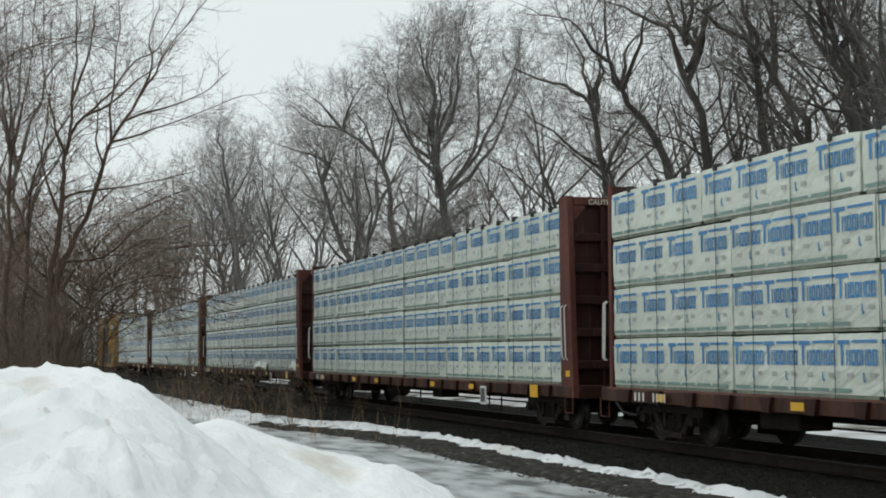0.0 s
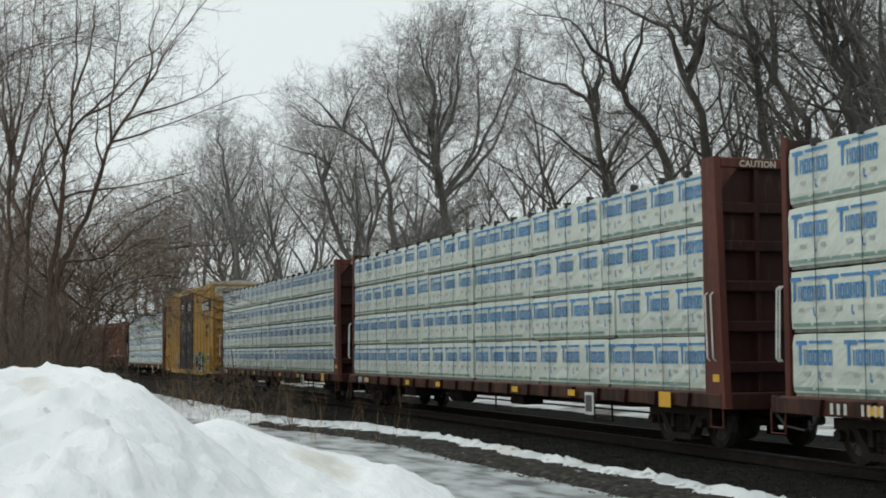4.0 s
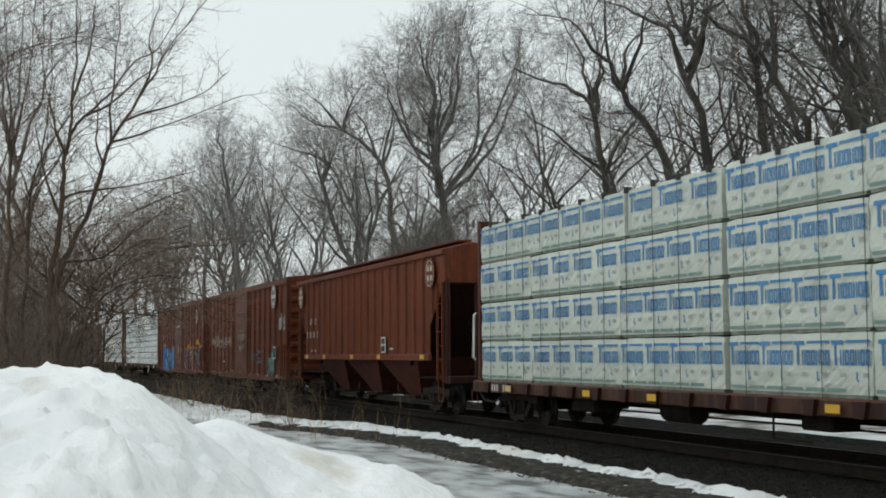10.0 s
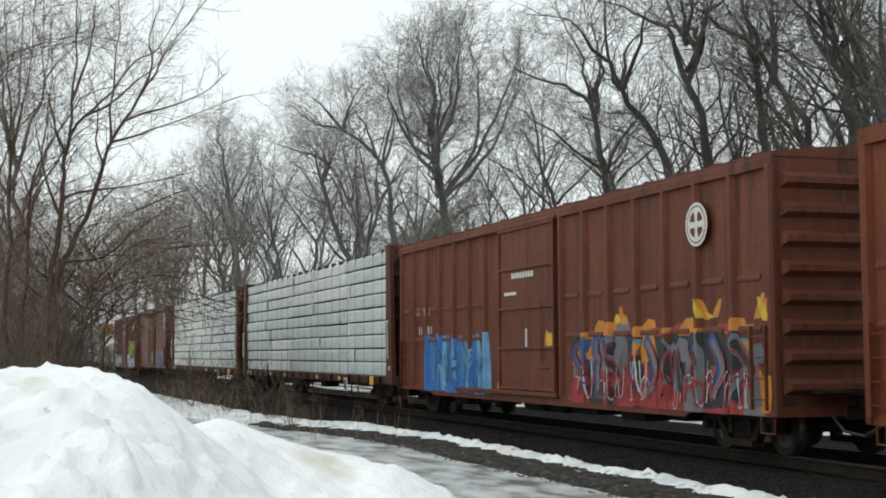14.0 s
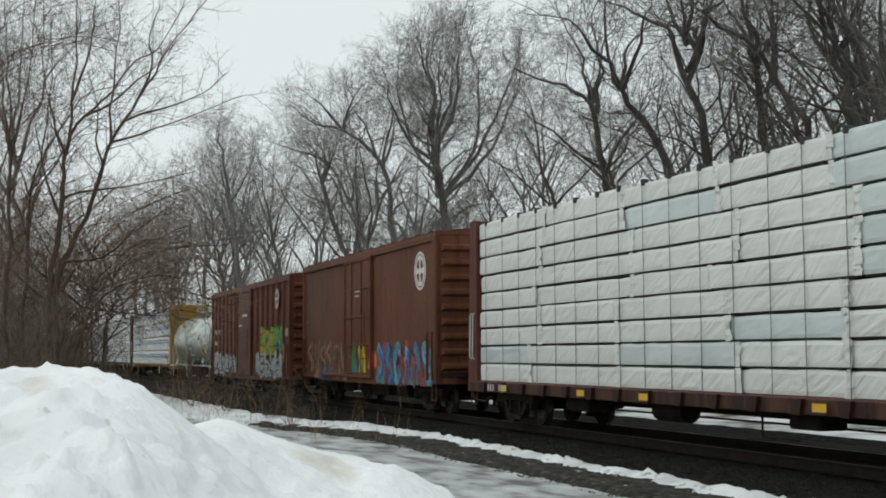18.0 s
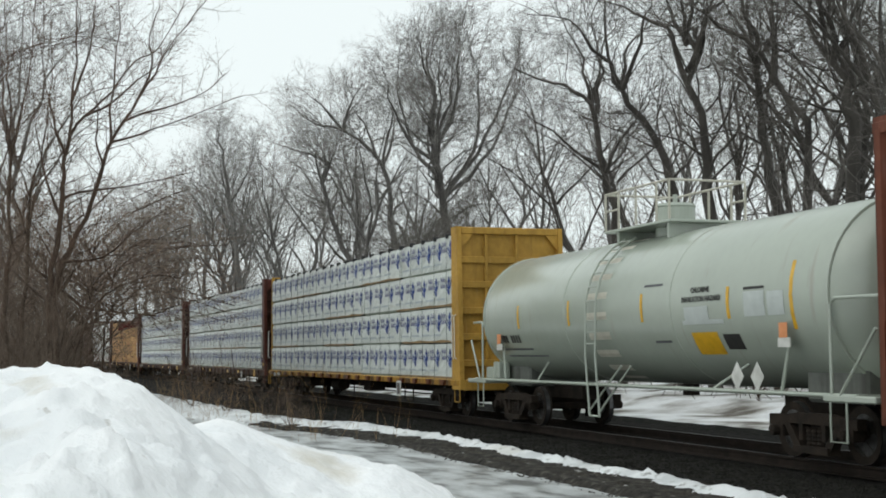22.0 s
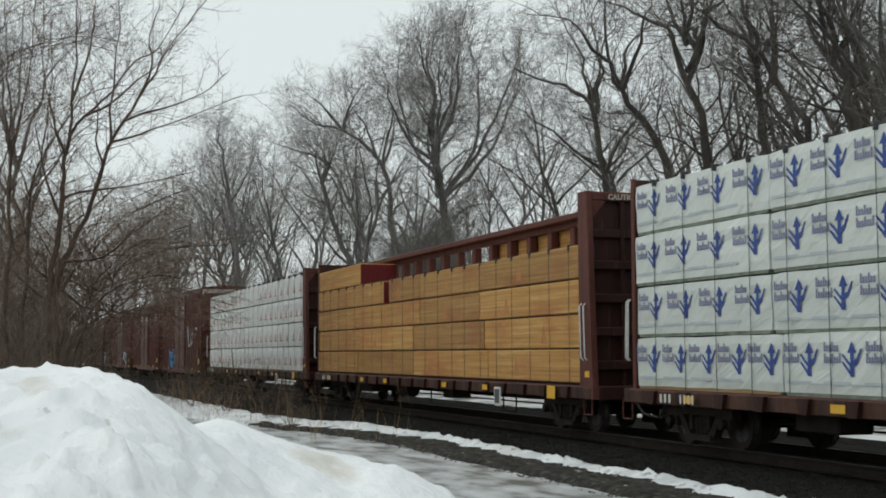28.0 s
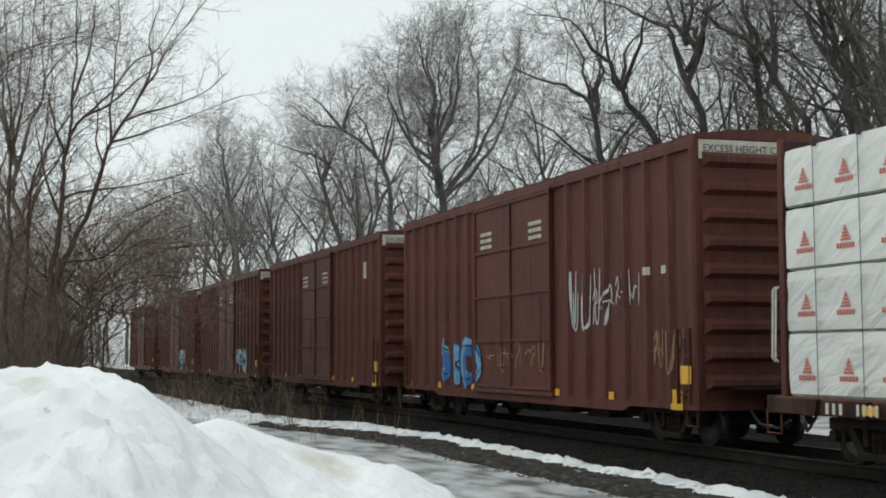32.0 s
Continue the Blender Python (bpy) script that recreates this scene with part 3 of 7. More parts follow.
# the trees that stand out in the belt behind the track: (across, depth, radius, trunk and limbs)
HEROES = (
    (190, 46, 0.27, [[(0.1, 5.6), (0.0, 8.3), (-0.4, 11.2), (-0.2, 13.5), (-0.1, 16.5)], [(-0.4, 10.7), (-1.1, 11.9), (-1.9, 12.5), (-3.0, 13.0), (-3.9, 13.7)], [(-0.3, 11.6), (0.2, 12.9), (0.9, 14.6)]]),
    (236, 46, 0.25, [[(0.1, 6.0), (-0.1, 8.7), (-0.3, 11.0), (-0.8, 13.5), (-1.2, 16.4)], [(-0.3, 11.0), (0.5, 12.4), (1.3, 14.3)]]),
    (268, 43, 0.20, [[(0.0, 5.7), (-0.2, 8.5), (-1.5, 10.7), (-3.2, 11.8), (-4.6, 12.6)], [(-1.1, 9.9), (-0.9, 11.5), (-1.2, 13.9)]]),
    (166, 50, 0.23, [[(0.2, 6.0), (-0.3, 8.3), (-1.4, 10.3), (-1.9, 11.5), (-2.4, 13.7), (-2.7, 15.8)], [(-1.6, 10.8), (-2.7, 12.3), (-3.9, 13.3), (-5.1, 13.7)]]),
    (123, 54, 0.22, [[(0.1, 5.9), (-0.2, 8.3), (-0.7, 10.5), (-1.5, 11.6), (-2.8, 12.2), (-4.3, 12.9)], [(-0.7, 10.5), (-1.0, 12.3), (-1.7, 13.8), (-2.2, 15.1)], [(-0.2, 8.3), (-1.4, 9.2), (-2.9, 10.4), (-4.3, 11.2)]]),
    (4, 78, 0.36, [[(0.2, 6.8), (-0.2, 9.0), (-0.6, 11.7), (-0.9, 14.1), (-0.8, 16.1), (-1.4, 18.2), (-1.8, 19.6)], [(-0.4, 10.3), (1.3, 12.6), (1.8, 15.4), (1.4, 18.0), (0.8, 19.8)], [(-0.5, 11.3), (-2.4, 13.5), (-3.3, 15.7), (-3.7, 17.8)],
                    [(-0.3, 9.8), (1.9, 12.0), (3.2, 14.2), (4.0, 16.4), (3.8, 18.6)], [(-0.6, 12.2), (0.5, 15.4), (0.6, 18.3), (0.9, 20.6)], [(-0.3, 9.8), (1.6, 12.5), (3.2, 15.5), (4.0, 18.0), (4.1, 19.8)], [(-0.5, 10.5), (-2.0, 13.0), (-2.9, 16.2), (-2.6, 19.0)]]),
    (-36, 82, 0.27, [[(0.2, 7.1), (-0.2, 9.5), (-0.6, 12.6), (-2.9, 14.7), (-4.7, 15.1), (-6.3, 16.4)], [(-0.6, 12.6), (-1.8, 15.0), (-2.8, 16.8)], [(-2.9, 14.7), (-4.3, 16.2), (-5.5, 17.2)]]),
    (-69, 84, 0.25, [[(0.3, 6.2), (-0.5, 8.5), (-1.6, 11.7), (-1.2, 13.0), (-3.1, 13.8), (-5.0, 14.6)], [(-1.6, 11.7), (-0.9, 13.3), (-0.5, 15.0)]]),
    (-150, 105, 0.26, [[(0.2, 7.3), (-0.2, 11.4), (-0.8, 16.2), (-1.3, 18.5), (-1.5, 19.6)], [(-0.5, 12.2), (1.0, 15.6), (1.5, 17.8)]]),
    (297, 40, 0.25, [[(0.0, 7.1), (-0.1, 8.5), (-0.5, 10.3), (-1.2, 12.0), (-1.6, 14.5)], [(-0.4, 9.7), (0.3, 11.0), (0.8, 13.5)]]),
)
for k, (across, depth, r, limbs) in enumerate(HEROES):
    x, y = spot(across, depth)
    plant(tree_parts(100 + k, limbs, r, DENSE if k in (5, 6, 7, 8) else OLD, M["hazebark" if depth > 75 else "bark"], M["hazetwig" if depth > 75 else "twig"], (115, 245) if k != 5 else (100,)), x, y, label=GREY, group=WOOD)

# plainer trees that fill the belt, from four forms
SHAPES = (([[(0, 4), (0.2, 7), (-0.2, 10), (0.3, 13), (0.1, 16.5)], [(0.1, 5.5), (1.2, 8.5), (2.8, 10.8), (4.6, 12.0)], [(0, 7), (-1.3, 9.8), (-3.0, 11.8), (-4.6, 12.4)], [(-0.1, 9), (0.9, 12), (2.2, 14.2), (3.4, 15.2)]], 0.22, (130,)),
          ([[(0, 4), (-0.5, 7), (-1.2, 10), (-1.0, 13), (-1.9, 16)], [(-0.3, 5.5), (-2.2, 7.8), (-4.0, 9.2), (-5.6, 10.6)], [(-0.7, 8), (1.0, 10.5), (2.6, 12.8), (3.4, 14.6)], [(-1.1, 10), (-2.6, 12.2), (-4.0, 13.4)]], 0.20, (120,)),
          ([[(0, 5), (0.4, 8), (0.1, 11), (0.7, 14), (0.3, 17.5)], [(0.3, 7.5), (1.4, 10), (2.1, 13)], [(0.2, 9.5), (-1.2, 11.8), (-2.4, 13.6)], [(0.2, 11), (1.6, 13.0), (3.0, 13.9)]], 0.16, (90, 200)),
          ([[(0, 3.5), (0.7, 6.5), (1.7, 9.5), (2.0, 12), (3.0, 14)], [(0.5, 5.5), (-1.0, 8), (-2.2, 10.8), (-3.8, 12.0)], [(1.2, 8), (3.2, 9.6), (5.0, 10.6)]], 0.17, (150,)))
FORMS = [tree_parts(200 + q, l, r, MID, M["bark"], M["twig"], tu) for q, (l, r, tu) in enumerate(SHAPES)]
# the distant set wears bark and twigs paled for haze
FORMS_FAR = [tree_parts(210 + q, l, r, FAR, M["hazebark"], M["hazetwig"], tu) for q, (l, r, tu) in enumerate(SHAPES)]
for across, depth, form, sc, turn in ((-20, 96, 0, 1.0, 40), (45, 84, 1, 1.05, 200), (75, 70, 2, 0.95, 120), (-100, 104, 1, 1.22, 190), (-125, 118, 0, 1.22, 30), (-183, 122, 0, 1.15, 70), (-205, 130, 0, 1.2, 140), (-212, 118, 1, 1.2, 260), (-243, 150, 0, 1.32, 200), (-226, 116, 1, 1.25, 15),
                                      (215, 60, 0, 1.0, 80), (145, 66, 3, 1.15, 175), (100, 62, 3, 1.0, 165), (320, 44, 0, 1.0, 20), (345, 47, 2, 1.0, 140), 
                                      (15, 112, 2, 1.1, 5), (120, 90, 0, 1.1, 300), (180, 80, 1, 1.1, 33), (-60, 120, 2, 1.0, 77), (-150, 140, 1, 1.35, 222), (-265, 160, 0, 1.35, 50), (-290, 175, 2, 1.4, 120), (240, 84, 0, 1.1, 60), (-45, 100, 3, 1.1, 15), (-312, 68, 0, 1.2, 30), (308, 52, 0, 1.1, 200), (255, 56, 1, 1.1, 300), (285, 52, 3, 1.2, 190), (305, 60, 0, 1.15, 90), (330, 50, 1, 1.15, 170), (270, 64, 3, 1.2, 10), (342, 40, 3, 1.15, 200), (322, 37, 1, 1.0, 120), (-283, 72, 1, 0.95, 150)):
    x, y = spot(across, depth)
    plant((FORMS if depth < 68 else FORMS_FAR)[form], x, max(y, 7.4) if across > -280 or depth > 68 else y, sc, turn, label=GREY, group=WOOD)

# the thin reddish trees between the road and the track
STEMS = (
    (-317, 46, 0.105, [[(0.0, 2.9), (0.1, 4.4), (0.15, 6.0), (0.06, 8.1), (0.13, 9.4), (0.0, 11.0), (-0.1, 12.6), (-0.15, 14.2)], [(0.07, 8.3), (0.48, 10.2), (0.68, 11.5), (0.79, 12.8), (0.88, 14.2)], [(0.13, 5.4), (0.68, 5.9), (1.41, 6.7), (1.87, 7.5)]]),
    (-284, 45, 0.125, [[(0.0, 2.9), (0.07, 4.4), (0.35, 6.8), (0.31, 7.7), (0.46, 8.5), (0.59, 10.0), (0.66, 12.0), (0.72, 13.5), (0.79, 15.2)], [(0.37, 8.3), (0.11, 9.1), (-0.13, 9.8), (-0.33, 10.8), (-0.39, 12.0), (-0.4, 13.9)],
                       [(0.51, 8.9), (1.05, 9.5), (1.91, 10.3), (2.53, 11.3), (3.42, 11.8), (4.26, 13.1), (4.63, 13.9)], [(0.61, 9.9), (1.05, 11.2), (1.29, 12.1), (1.41, 13.3), (1.54, 14.6)], [(1.14, 9.5), (1.84, 9.9), (2.77, 10.7), (3.38, 11.1), (3.89, 12.0)],
                       [(0.28, 6.4), (-0.24, 7.6), (-0.61, 9.1), (-0.7, 10.4)], [(0.31, 6.7), (0.96, 7.0), (2.48, 7.15), (3.89, 7.45), (4.7, 7.65)]]),
    (-282, 45, 0.120, [[(0.07, 2.9), (0.22, 4.3), (0.66, 5.4), (1.01, 6.2), (1.47, 7.5), (1.84, 8.6), (2.46, 9.7), (3.18, 10.9), (3.64, 11.6), (4.59, 13.0), (5.11, 13.7)], [(1.82, 8.6), (1.87, 10.4), (2.08, 12.4), (2.04, 13.7)],
                       [(1.91, 8.6), (2.53, 8.8), (3.32, 9.1), (4.74, 9.5), (6.01, 10.2)], [(2.24, 9.3), (2.99, 9.6), (3.8, 9.8), (4.9, 10.3), (5.6, 10.9)], [(1.62, 7.9), (1.34, 8.7), (1.4, 9.8), (1.07, 11.0)], [(2.63, 9.9), (3.12, 11.2), (3.05, 12.2), (3.36, 13.2)],
                       [(0.33, 4.6), (1.58, 4.85), (2.57, 5.6), (3.73, 6.5)], [(0.15, 4.0), (0.7, 3.45), (1.1, 3.2), (2.17, 3.05), (3.23, 3.0), (3.88, 3.2)]]),
    (-304, 47, 0.080, [[(0.0, 2.9), (0.15, 4.5), (0.1, 6.2), (0.33, 7.8), (0.73, 9.5), (0.88, 11.1), (0.81, 13.2)], [(0.13, 5.8), (-0.37, 7.1), (-0.64, 8.4), (-0.83, 9.8)], [(0.22, 7.1), (0.7, 8.0), (1.32, 8.7), (1.65, 9.7)]]),
    (-326, 43, 0.100, [[(0.2, 0.4), (-0.4, 5.7), (-0.2, 11.0), (0.2, 13.6)], [(-0.3, 6.6), (0.5, 8.3), (1.2, 9.4)]]),
    (-271, 44, 0.050, [[(0.0, 0.4), (0.5, 2.6), (1.2, 3.6), (2.6, 4.2), (3.6, 4.1)], [(0.5, 2.6), (1.6, 3.0), (2.8, 2.9)]]),
)
for k, (across, depth, r, limbs) in enumerate(STEMS):
    x, y = spot(across, depth)
    plant(tree_parts(300 + k, limbs, r, SLIM, M["redbark"], M["redtwig"], (140,) if k in (0, 3) else ()), x, y, label="slender reddish-brown young tree with bare rising twigs", group="young trees by the road")

x, y = spot(-356, 52)
plant(tree_parts(320, [[(0, 4), (0.2, 8), (0.1, 12), (0.4, 18)], [(0.2, 9.0), (1.2, 11.4), (2.6, 13.0), (4.4, 14.0), (6.2, 14.6)], [(0.2, 10.5), (1.4, 12.4), (3.0, 13.6), (4.8, 13.9), (6.4, 13.6)], [(0.2, 11.5), (1.2, 13.6), (2.8, 15.0), (5.0, 15.8)], [(0.2, 8.0), (1.2, 10.2), (2.4, 11.4), (3.8, 11.6)]], 0.10,
                 dict(OLD, per_metre=[0, 2.6, 3.8, 7.5, 0], bare=[0, 0.2, 0.15, 0.1, 0], thin=[0, 0.010, 0.0062, 0.0044, 0], reach=[0, 2.3, 1.1, 0.46, 0]), M["redbark"], M["twig"], (25,)), x, y, label="bare roadside tree with overhanging fine-twigged limbs", group="young trees by the road")

# far trees along the line, and a grove of young ones on the near side
rngf = random.Random(6)
for k in range(24):
    x = -66 - 12 * k + rngf.uniform(-4, 4)
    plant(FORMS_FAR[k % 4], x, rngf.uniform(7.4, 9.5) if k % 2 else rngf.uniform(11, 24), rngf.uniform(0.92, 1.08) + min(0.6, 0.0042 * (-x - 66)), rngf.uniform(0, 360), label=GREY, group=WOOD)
SAPLING = [tree_parts(310 + q, [[(0, 1), (0.2, 4), (0.1, 7), (0.5, 11)], [(0.1, 3), (0.9, 5), (1.6, 7.5)], [(0.1, 4.5), (-0.7, 6.5), (-1.2, 9)]], 0.09, SLIM, M["redbark"], M["redtwig"], (120,)) for q in (0, 1)]
for across, depth in ((-318, 56), (-338, 50), (-300, 90), (-275, 96), (-290, 120)):
    x, y = spot(across, depth)
    plant(SAPLING[int(depth) % 2], x, min(y, -4.4), rngf.uniform(0.75, 1.1) * (0.74 if across > -260 else 1.35 if depth < 64 else 1.0), rngf.uniform(0, 360), label="slender reddish-brown young tree with bare rising twigs", group="young trees by the road")

# shrubs
LOW = dict(SLIM, bend=[0, 0, 0.14, 0.18, 0], per_metre=[0, 2.8, 3.0, 2.0, 0], bare=[0, 0.05, 0.1, 0.1, 0], angle=[0, 48, 46, 44, 0], reach=[0, 1.5, 0.75, 0.4, 0], thin=[0, 0.010, 0.006, 0.0042, 0])
BUSH = [tree_parts(400 + q, [[(0, 0.2), (0.1, 1.2), (0.3, 2.4), (0.2, 3.6)], [(0, 0.1), (0.7, 1.1), (1.2, 2.2), (1.5, 3.0)], [(0, 0.1), (-0.8, 1.0), (-1.5, 1.9), (-1.9, 2.6)]], 0.035, LOW, M["redbark"], M["redtwig"], (70, 150)) for q in (0, 1)]
rngt = random.Random(5)
for k in range(20):
    x = rngt.uniform(-95, -44)
    y = rngt.uniform(-13.5, -8.6) if k < 18 else rngt.uniform(-7.4, -5.6) - 0.02 * (x + 44) * -1
    plant(BUSH[k % 2], x, y, rngt.uniform(0.75, 1.25) * (1.0 if k < 18 else 0.55), rngt.uniform(0, 360), "shrub", "tangled leafless reddish-brown shrub", "scrub by the road")
for k in range(11):
    x = rngt.uniform(-95, -22)
    plant(BUSH[k % 2], x, rngt.uniform(7.4, 11.0), rngt.uniform(0.35, 1.0), rngt.uniform(0, 360), "shrub", "tangled leafless reddish-brown shrub", "scrub behind the track")


def cone(vs, fs, p, q, r):
    d = (q - p).normalized()
    u = d.orthogonal().normalized() * r
    o = d.cross(u)
    i = len(vs)
    vs += [tuple(p + u), tuple(p - u * 0.5 + o * 0.87), tuple(p - u * 0.5 - o * 0.87), tuple(q)]
    fs += [(i, i + 1, i + 3), (i + 1, i + 2, i + 3), (i + 2, i, i + 3)]


def sprays(name, rng, count, place, lengths, radii, material, label, tilt=0.5, twigs=4):
    """A thicket that nobody could count: bent bare shoots, each with a few side twigs."""
    vs, fs = [], []
    for k in range(count):
        d = Vector((rng.gauss(0, tilt), rng.gauss(0, tilt), 1)).normalized()
        ln, r = rng.uniform(*lengths), rng.uniform(*radii)
        p = Vector(place(rng))
        side = Vector((rng.gauss(0, 1), rng.gauss(0, 1), rng.gauss(-0.1, 0.5)))
        m = p + d * ln * 0.5
        q = m + (d + side * 0.35).normalized() * ln * 0.5
        u = d.orthogonal().normalized()
        o = d.cross(u)
        i = len(vs)
        for c, w in ((p, r), (m, r * 0.7)):
            vs += [tuple(c + (u * math.cos(a) + o * math.sin(a)) * w) for a in (0, 2.094, 4.189)]
        vs.append(tuple(q))
        for a in range(3):
            b = (a + 1) % 3
            fs += [(i + a, i + b, i + 3 + b, i + 3 + a), (i + 3 + a, i + 3 + b, i + 6)]
        for j in range(twigs):
            f = 0.25 + 0.7 * (j + rng.random()) / twigs
            base = p.lerp(m, f * 2) if f < 0.5 else m.lerp(q, f * 2 - 1)
            t = (d + Vector((rng.gauss(0, 0.8), rng.gauss(0, 0.8), rng.gauss(0.1, 0.5)))).normalized()
            cone(vs, fs, base, base + t * ln * rng.uniform(0.2, 0.5), r * 0.5)
    g = Geo()
    g.add(vs, fs)
    return tagged(link(name, g.mesh(name, material)), label, "undergrowth", "", "stuff")


def in_wood(rng):
    x = rng.uniform(-150, -15)
    y = 7.5 + 50 * rng.random() ** 1.5
    return x, y, ground_z(x, y) + 6.5 * rng.random() ** 1.7


def in_far_wood(rng):
    if rng.random() < 0.6:
        x = rng.uniform(-190, -100)
        y = 7.5 + 55 * rng.random() ** 1.3
        return x, y, ground_z(x, y) + 9.0 * rng.random() ** 1.3
    x = rng.uniform(-420, -150)
    y = 7.5 + 45 * rng.random() ** 1.5
    return x, y, ground_z(x, y) + 15.0 * rng.random() ** 1.6


def in_grove(rng):
    x = -64 - 190 * rng.random() ** 1.5
    y = -9.0 - 34 * rng.random() ** 1.3
    return x, y, ground_z(x, y) + 7.0 * rng.random() ** 1.8


def in_scrub(rng):
    x = rng.uniform(-110, -42)
    c = -10.6 + 0.02 * (x + 42)
    y = min(rng.gauss(c, 1.5), -8.2)
    return x, y, ground_z(x, y) + 3.4 * rng.random() ** 1.7


sprays("thicket", random.Random(8), 12000, in_wood, (1.2, 4.2), (0.007, 0.017), M["twig"], "dense leafless undergrowth in the wood")
sprays("far_thicket", random.Random(28), 9500, in_far_wood, (1.5, 4.5), (0.008, 0.018), M["hazetwig"], "leafless undergrowth deep in the wood, coloured pale for haze")
sprays("grove", random.Random(18), 2400, in_grove, (1.0, 3.6), (0.006, 0.016), M["redtwig"], "dense reddish-brown young growth beyond the road", 0.6)
sprays("brushwood", random.Random(9), 3200, in_scrub, (0.6, 2.2), (0.004, 0.010), M["redtwig"], "dense reddish-brown brushwood beside the road", 0.75)


def in_clump(rng):
    x, y = spot(rng.gauss(-12, 17), rng.uniform(68, 82))
    return x, max(y, 7.6), ground_z(x, y) + 10.0 * rng.random() ** 0.7 * (0.6 + 0.6 * abs(wob(x, y, 0.2, 21)))


sprays("briar_clump", random.Random(38), 5000, in_clump, (0.8, 2.6), (0.007, 0.014), M["twig"], "dense dark tangle of briars round the tree trunks", 0.9)


def in_weeds(rng):
    x = -25 - 26 * rng.random() ** 1.2
    c = verge(x) - 0.9 - 0.7 * max(0.0, min(1.0, (x + 36) / 12))
    return x, rng.gauss(c, 0.8), -0.1


# spreading thorn trees over the far end of the road
THORN = [tree_parts(330 + q, [[(0, 1), (0.1, 3), (0.4, 5), (0.6, 7.2)], [(0.1, 3.4), (1.4, 4.5), (3.0, 5.1), (4.8, 5.2)], [(0.1, 2.6), (1.5, 3.4), (3.2, 3.7), (5.0, 3.2)], [(0.1, 3.9), (-1.2, 4.9), (-2.5, 5.3)], [(0.3, 4.8), (1.6, 6.3), (3.4, 7.1)]], 0.07,
                    dict(LOW, bare=[0, 0.25, 0.1, 0.1, 0], bend=[0, 0, 0.2, 0.26, 0], droop=[0, 0, 0.2, 0.16, 0], per_metre=[0, 3.4, 3.8, 4.2, 0], angle=[0, 58, 56, 54, 0], reach=[0, 2.2, 0.95, 0.42, 0]), M["redbark"], M["thorntwig"], (150,)) for q in (0, 1)]
for a, d, sc, turn in ((-262, 48, 1.05, 0), (-254, 53, 1.05, 25), (-276, 55, 1.15, -20), (-264, 60, 1.25, 10), (-290, 50, 1.0, 170), (-246, 46, 0.85, 0), (-272, 50, 0.9, 5)):
    x, y = spot(a, d)
    plant(THORN[d % 2], x, y, sc, turn, "tree", "small spreading brown thorn tree with dense bare twigs", "young trees by the road")


def in_veil(rng):
    while True:
        a, d = -330 + 62 * rng.random() ** 1.3, rng.uniform(40, 80)
        x, y = spot(a, d)
        if y < -3.6:
            return x, y, ground_z(x, y) + (3.0 + 4.0 * (-268 - a) / 62) * rng.random() ** 1.5


sprays("hedge_twigs", random.Random(19), 2600, in_veil, (0.6, 2.0), (0.004, 0.009), M["redtwig"], "thin tangle of brown twigs beside the road", 0.7)
for a, d, sc in ((-285, 52, 1.7), (-155, 37, 0.5), (-125, 33, 0.4), (-180, 41, 0.55), (-110, 30, 0.3)):
    x, y = spot(a, d)
    plant(BUSH[d % 2], x, y, sc, 40 * d, "shrub", "leafless reddish-brown shrub of fine tangled twigs", "scrub by the road")
sprays("dry_weeds", random.Random(10), 170, in_weeds, (0.4, 1.8), (0.002, 0.0048), M["straw"], "tall dry straw-coloured weeds beside the road", 0.28, 2)


# loose stones on the verge and on the shoulder of the ballast
def stones(name, rng, count, place, size, label, material):
    vs, fs = [], []
    for k in range(count):
        x, y, z = place(rng)
        r = rng.uniform(*size)
        i = len(vs)
        a = rng.uniform(0, 6.28)
        for q in range(4):
            vs.append((x + r * rng.uniform(0.7, 1.2) * math.cos(a + q * 1.57), y + r * rng.uniform(0.7, 1.2) * math.sin(a + q * 1.57), z + r * rng.uniform(-0.1, 0.3)))
        vs.append((x + r * rng.uniform(-0.3, 0.3), y + r * rng.uniform(-0.3, 0.3), z + r * rng.uniform(0.6, 0.9)))
        fs += [(i, i + 1, i + 4), (i + 1, i + 2, i + 4), (i + 2, i + 3, i + 4), (i + 3, i, i + 4)]
    g = Geo()
    g.add(vs, fs)
    return tagged(link(name, g.mesh(name, material)), label, "gravel", "", "stuff")


def on_verge(rng):
    x = -12 - 21 * rng.random() ** 1.3
    y = verge(x) + rng.uniform(-1.25, 0.95)
    return x, y, ground_z(x, y) + 0.06 - 0.06 * min(1.0, max(0.0, (abs(y - verge(x)) - 0.75) * 4))


def on_bed(rng):
    x = -10 - 45 * rng.random() ** 1.4
    y = rng.uniform(-4.0, -1.0)
    return x, y, max(ground_z(x, y), -0.21 - 0.05 * max(0.0, min(1.0, (-y - 1.7) / 1.2)))


stones("verge_gravel", random.Random(30), 9000, on_verge, (0.015, 0.05), "loose grey-brown stones along the gravel verge", M["pebble"])
stones("ballast_stones", random.Random(31), 15000, on_bed, (0.02, 0.05), "loose dark ballast stones beside the rails", M["stone"])


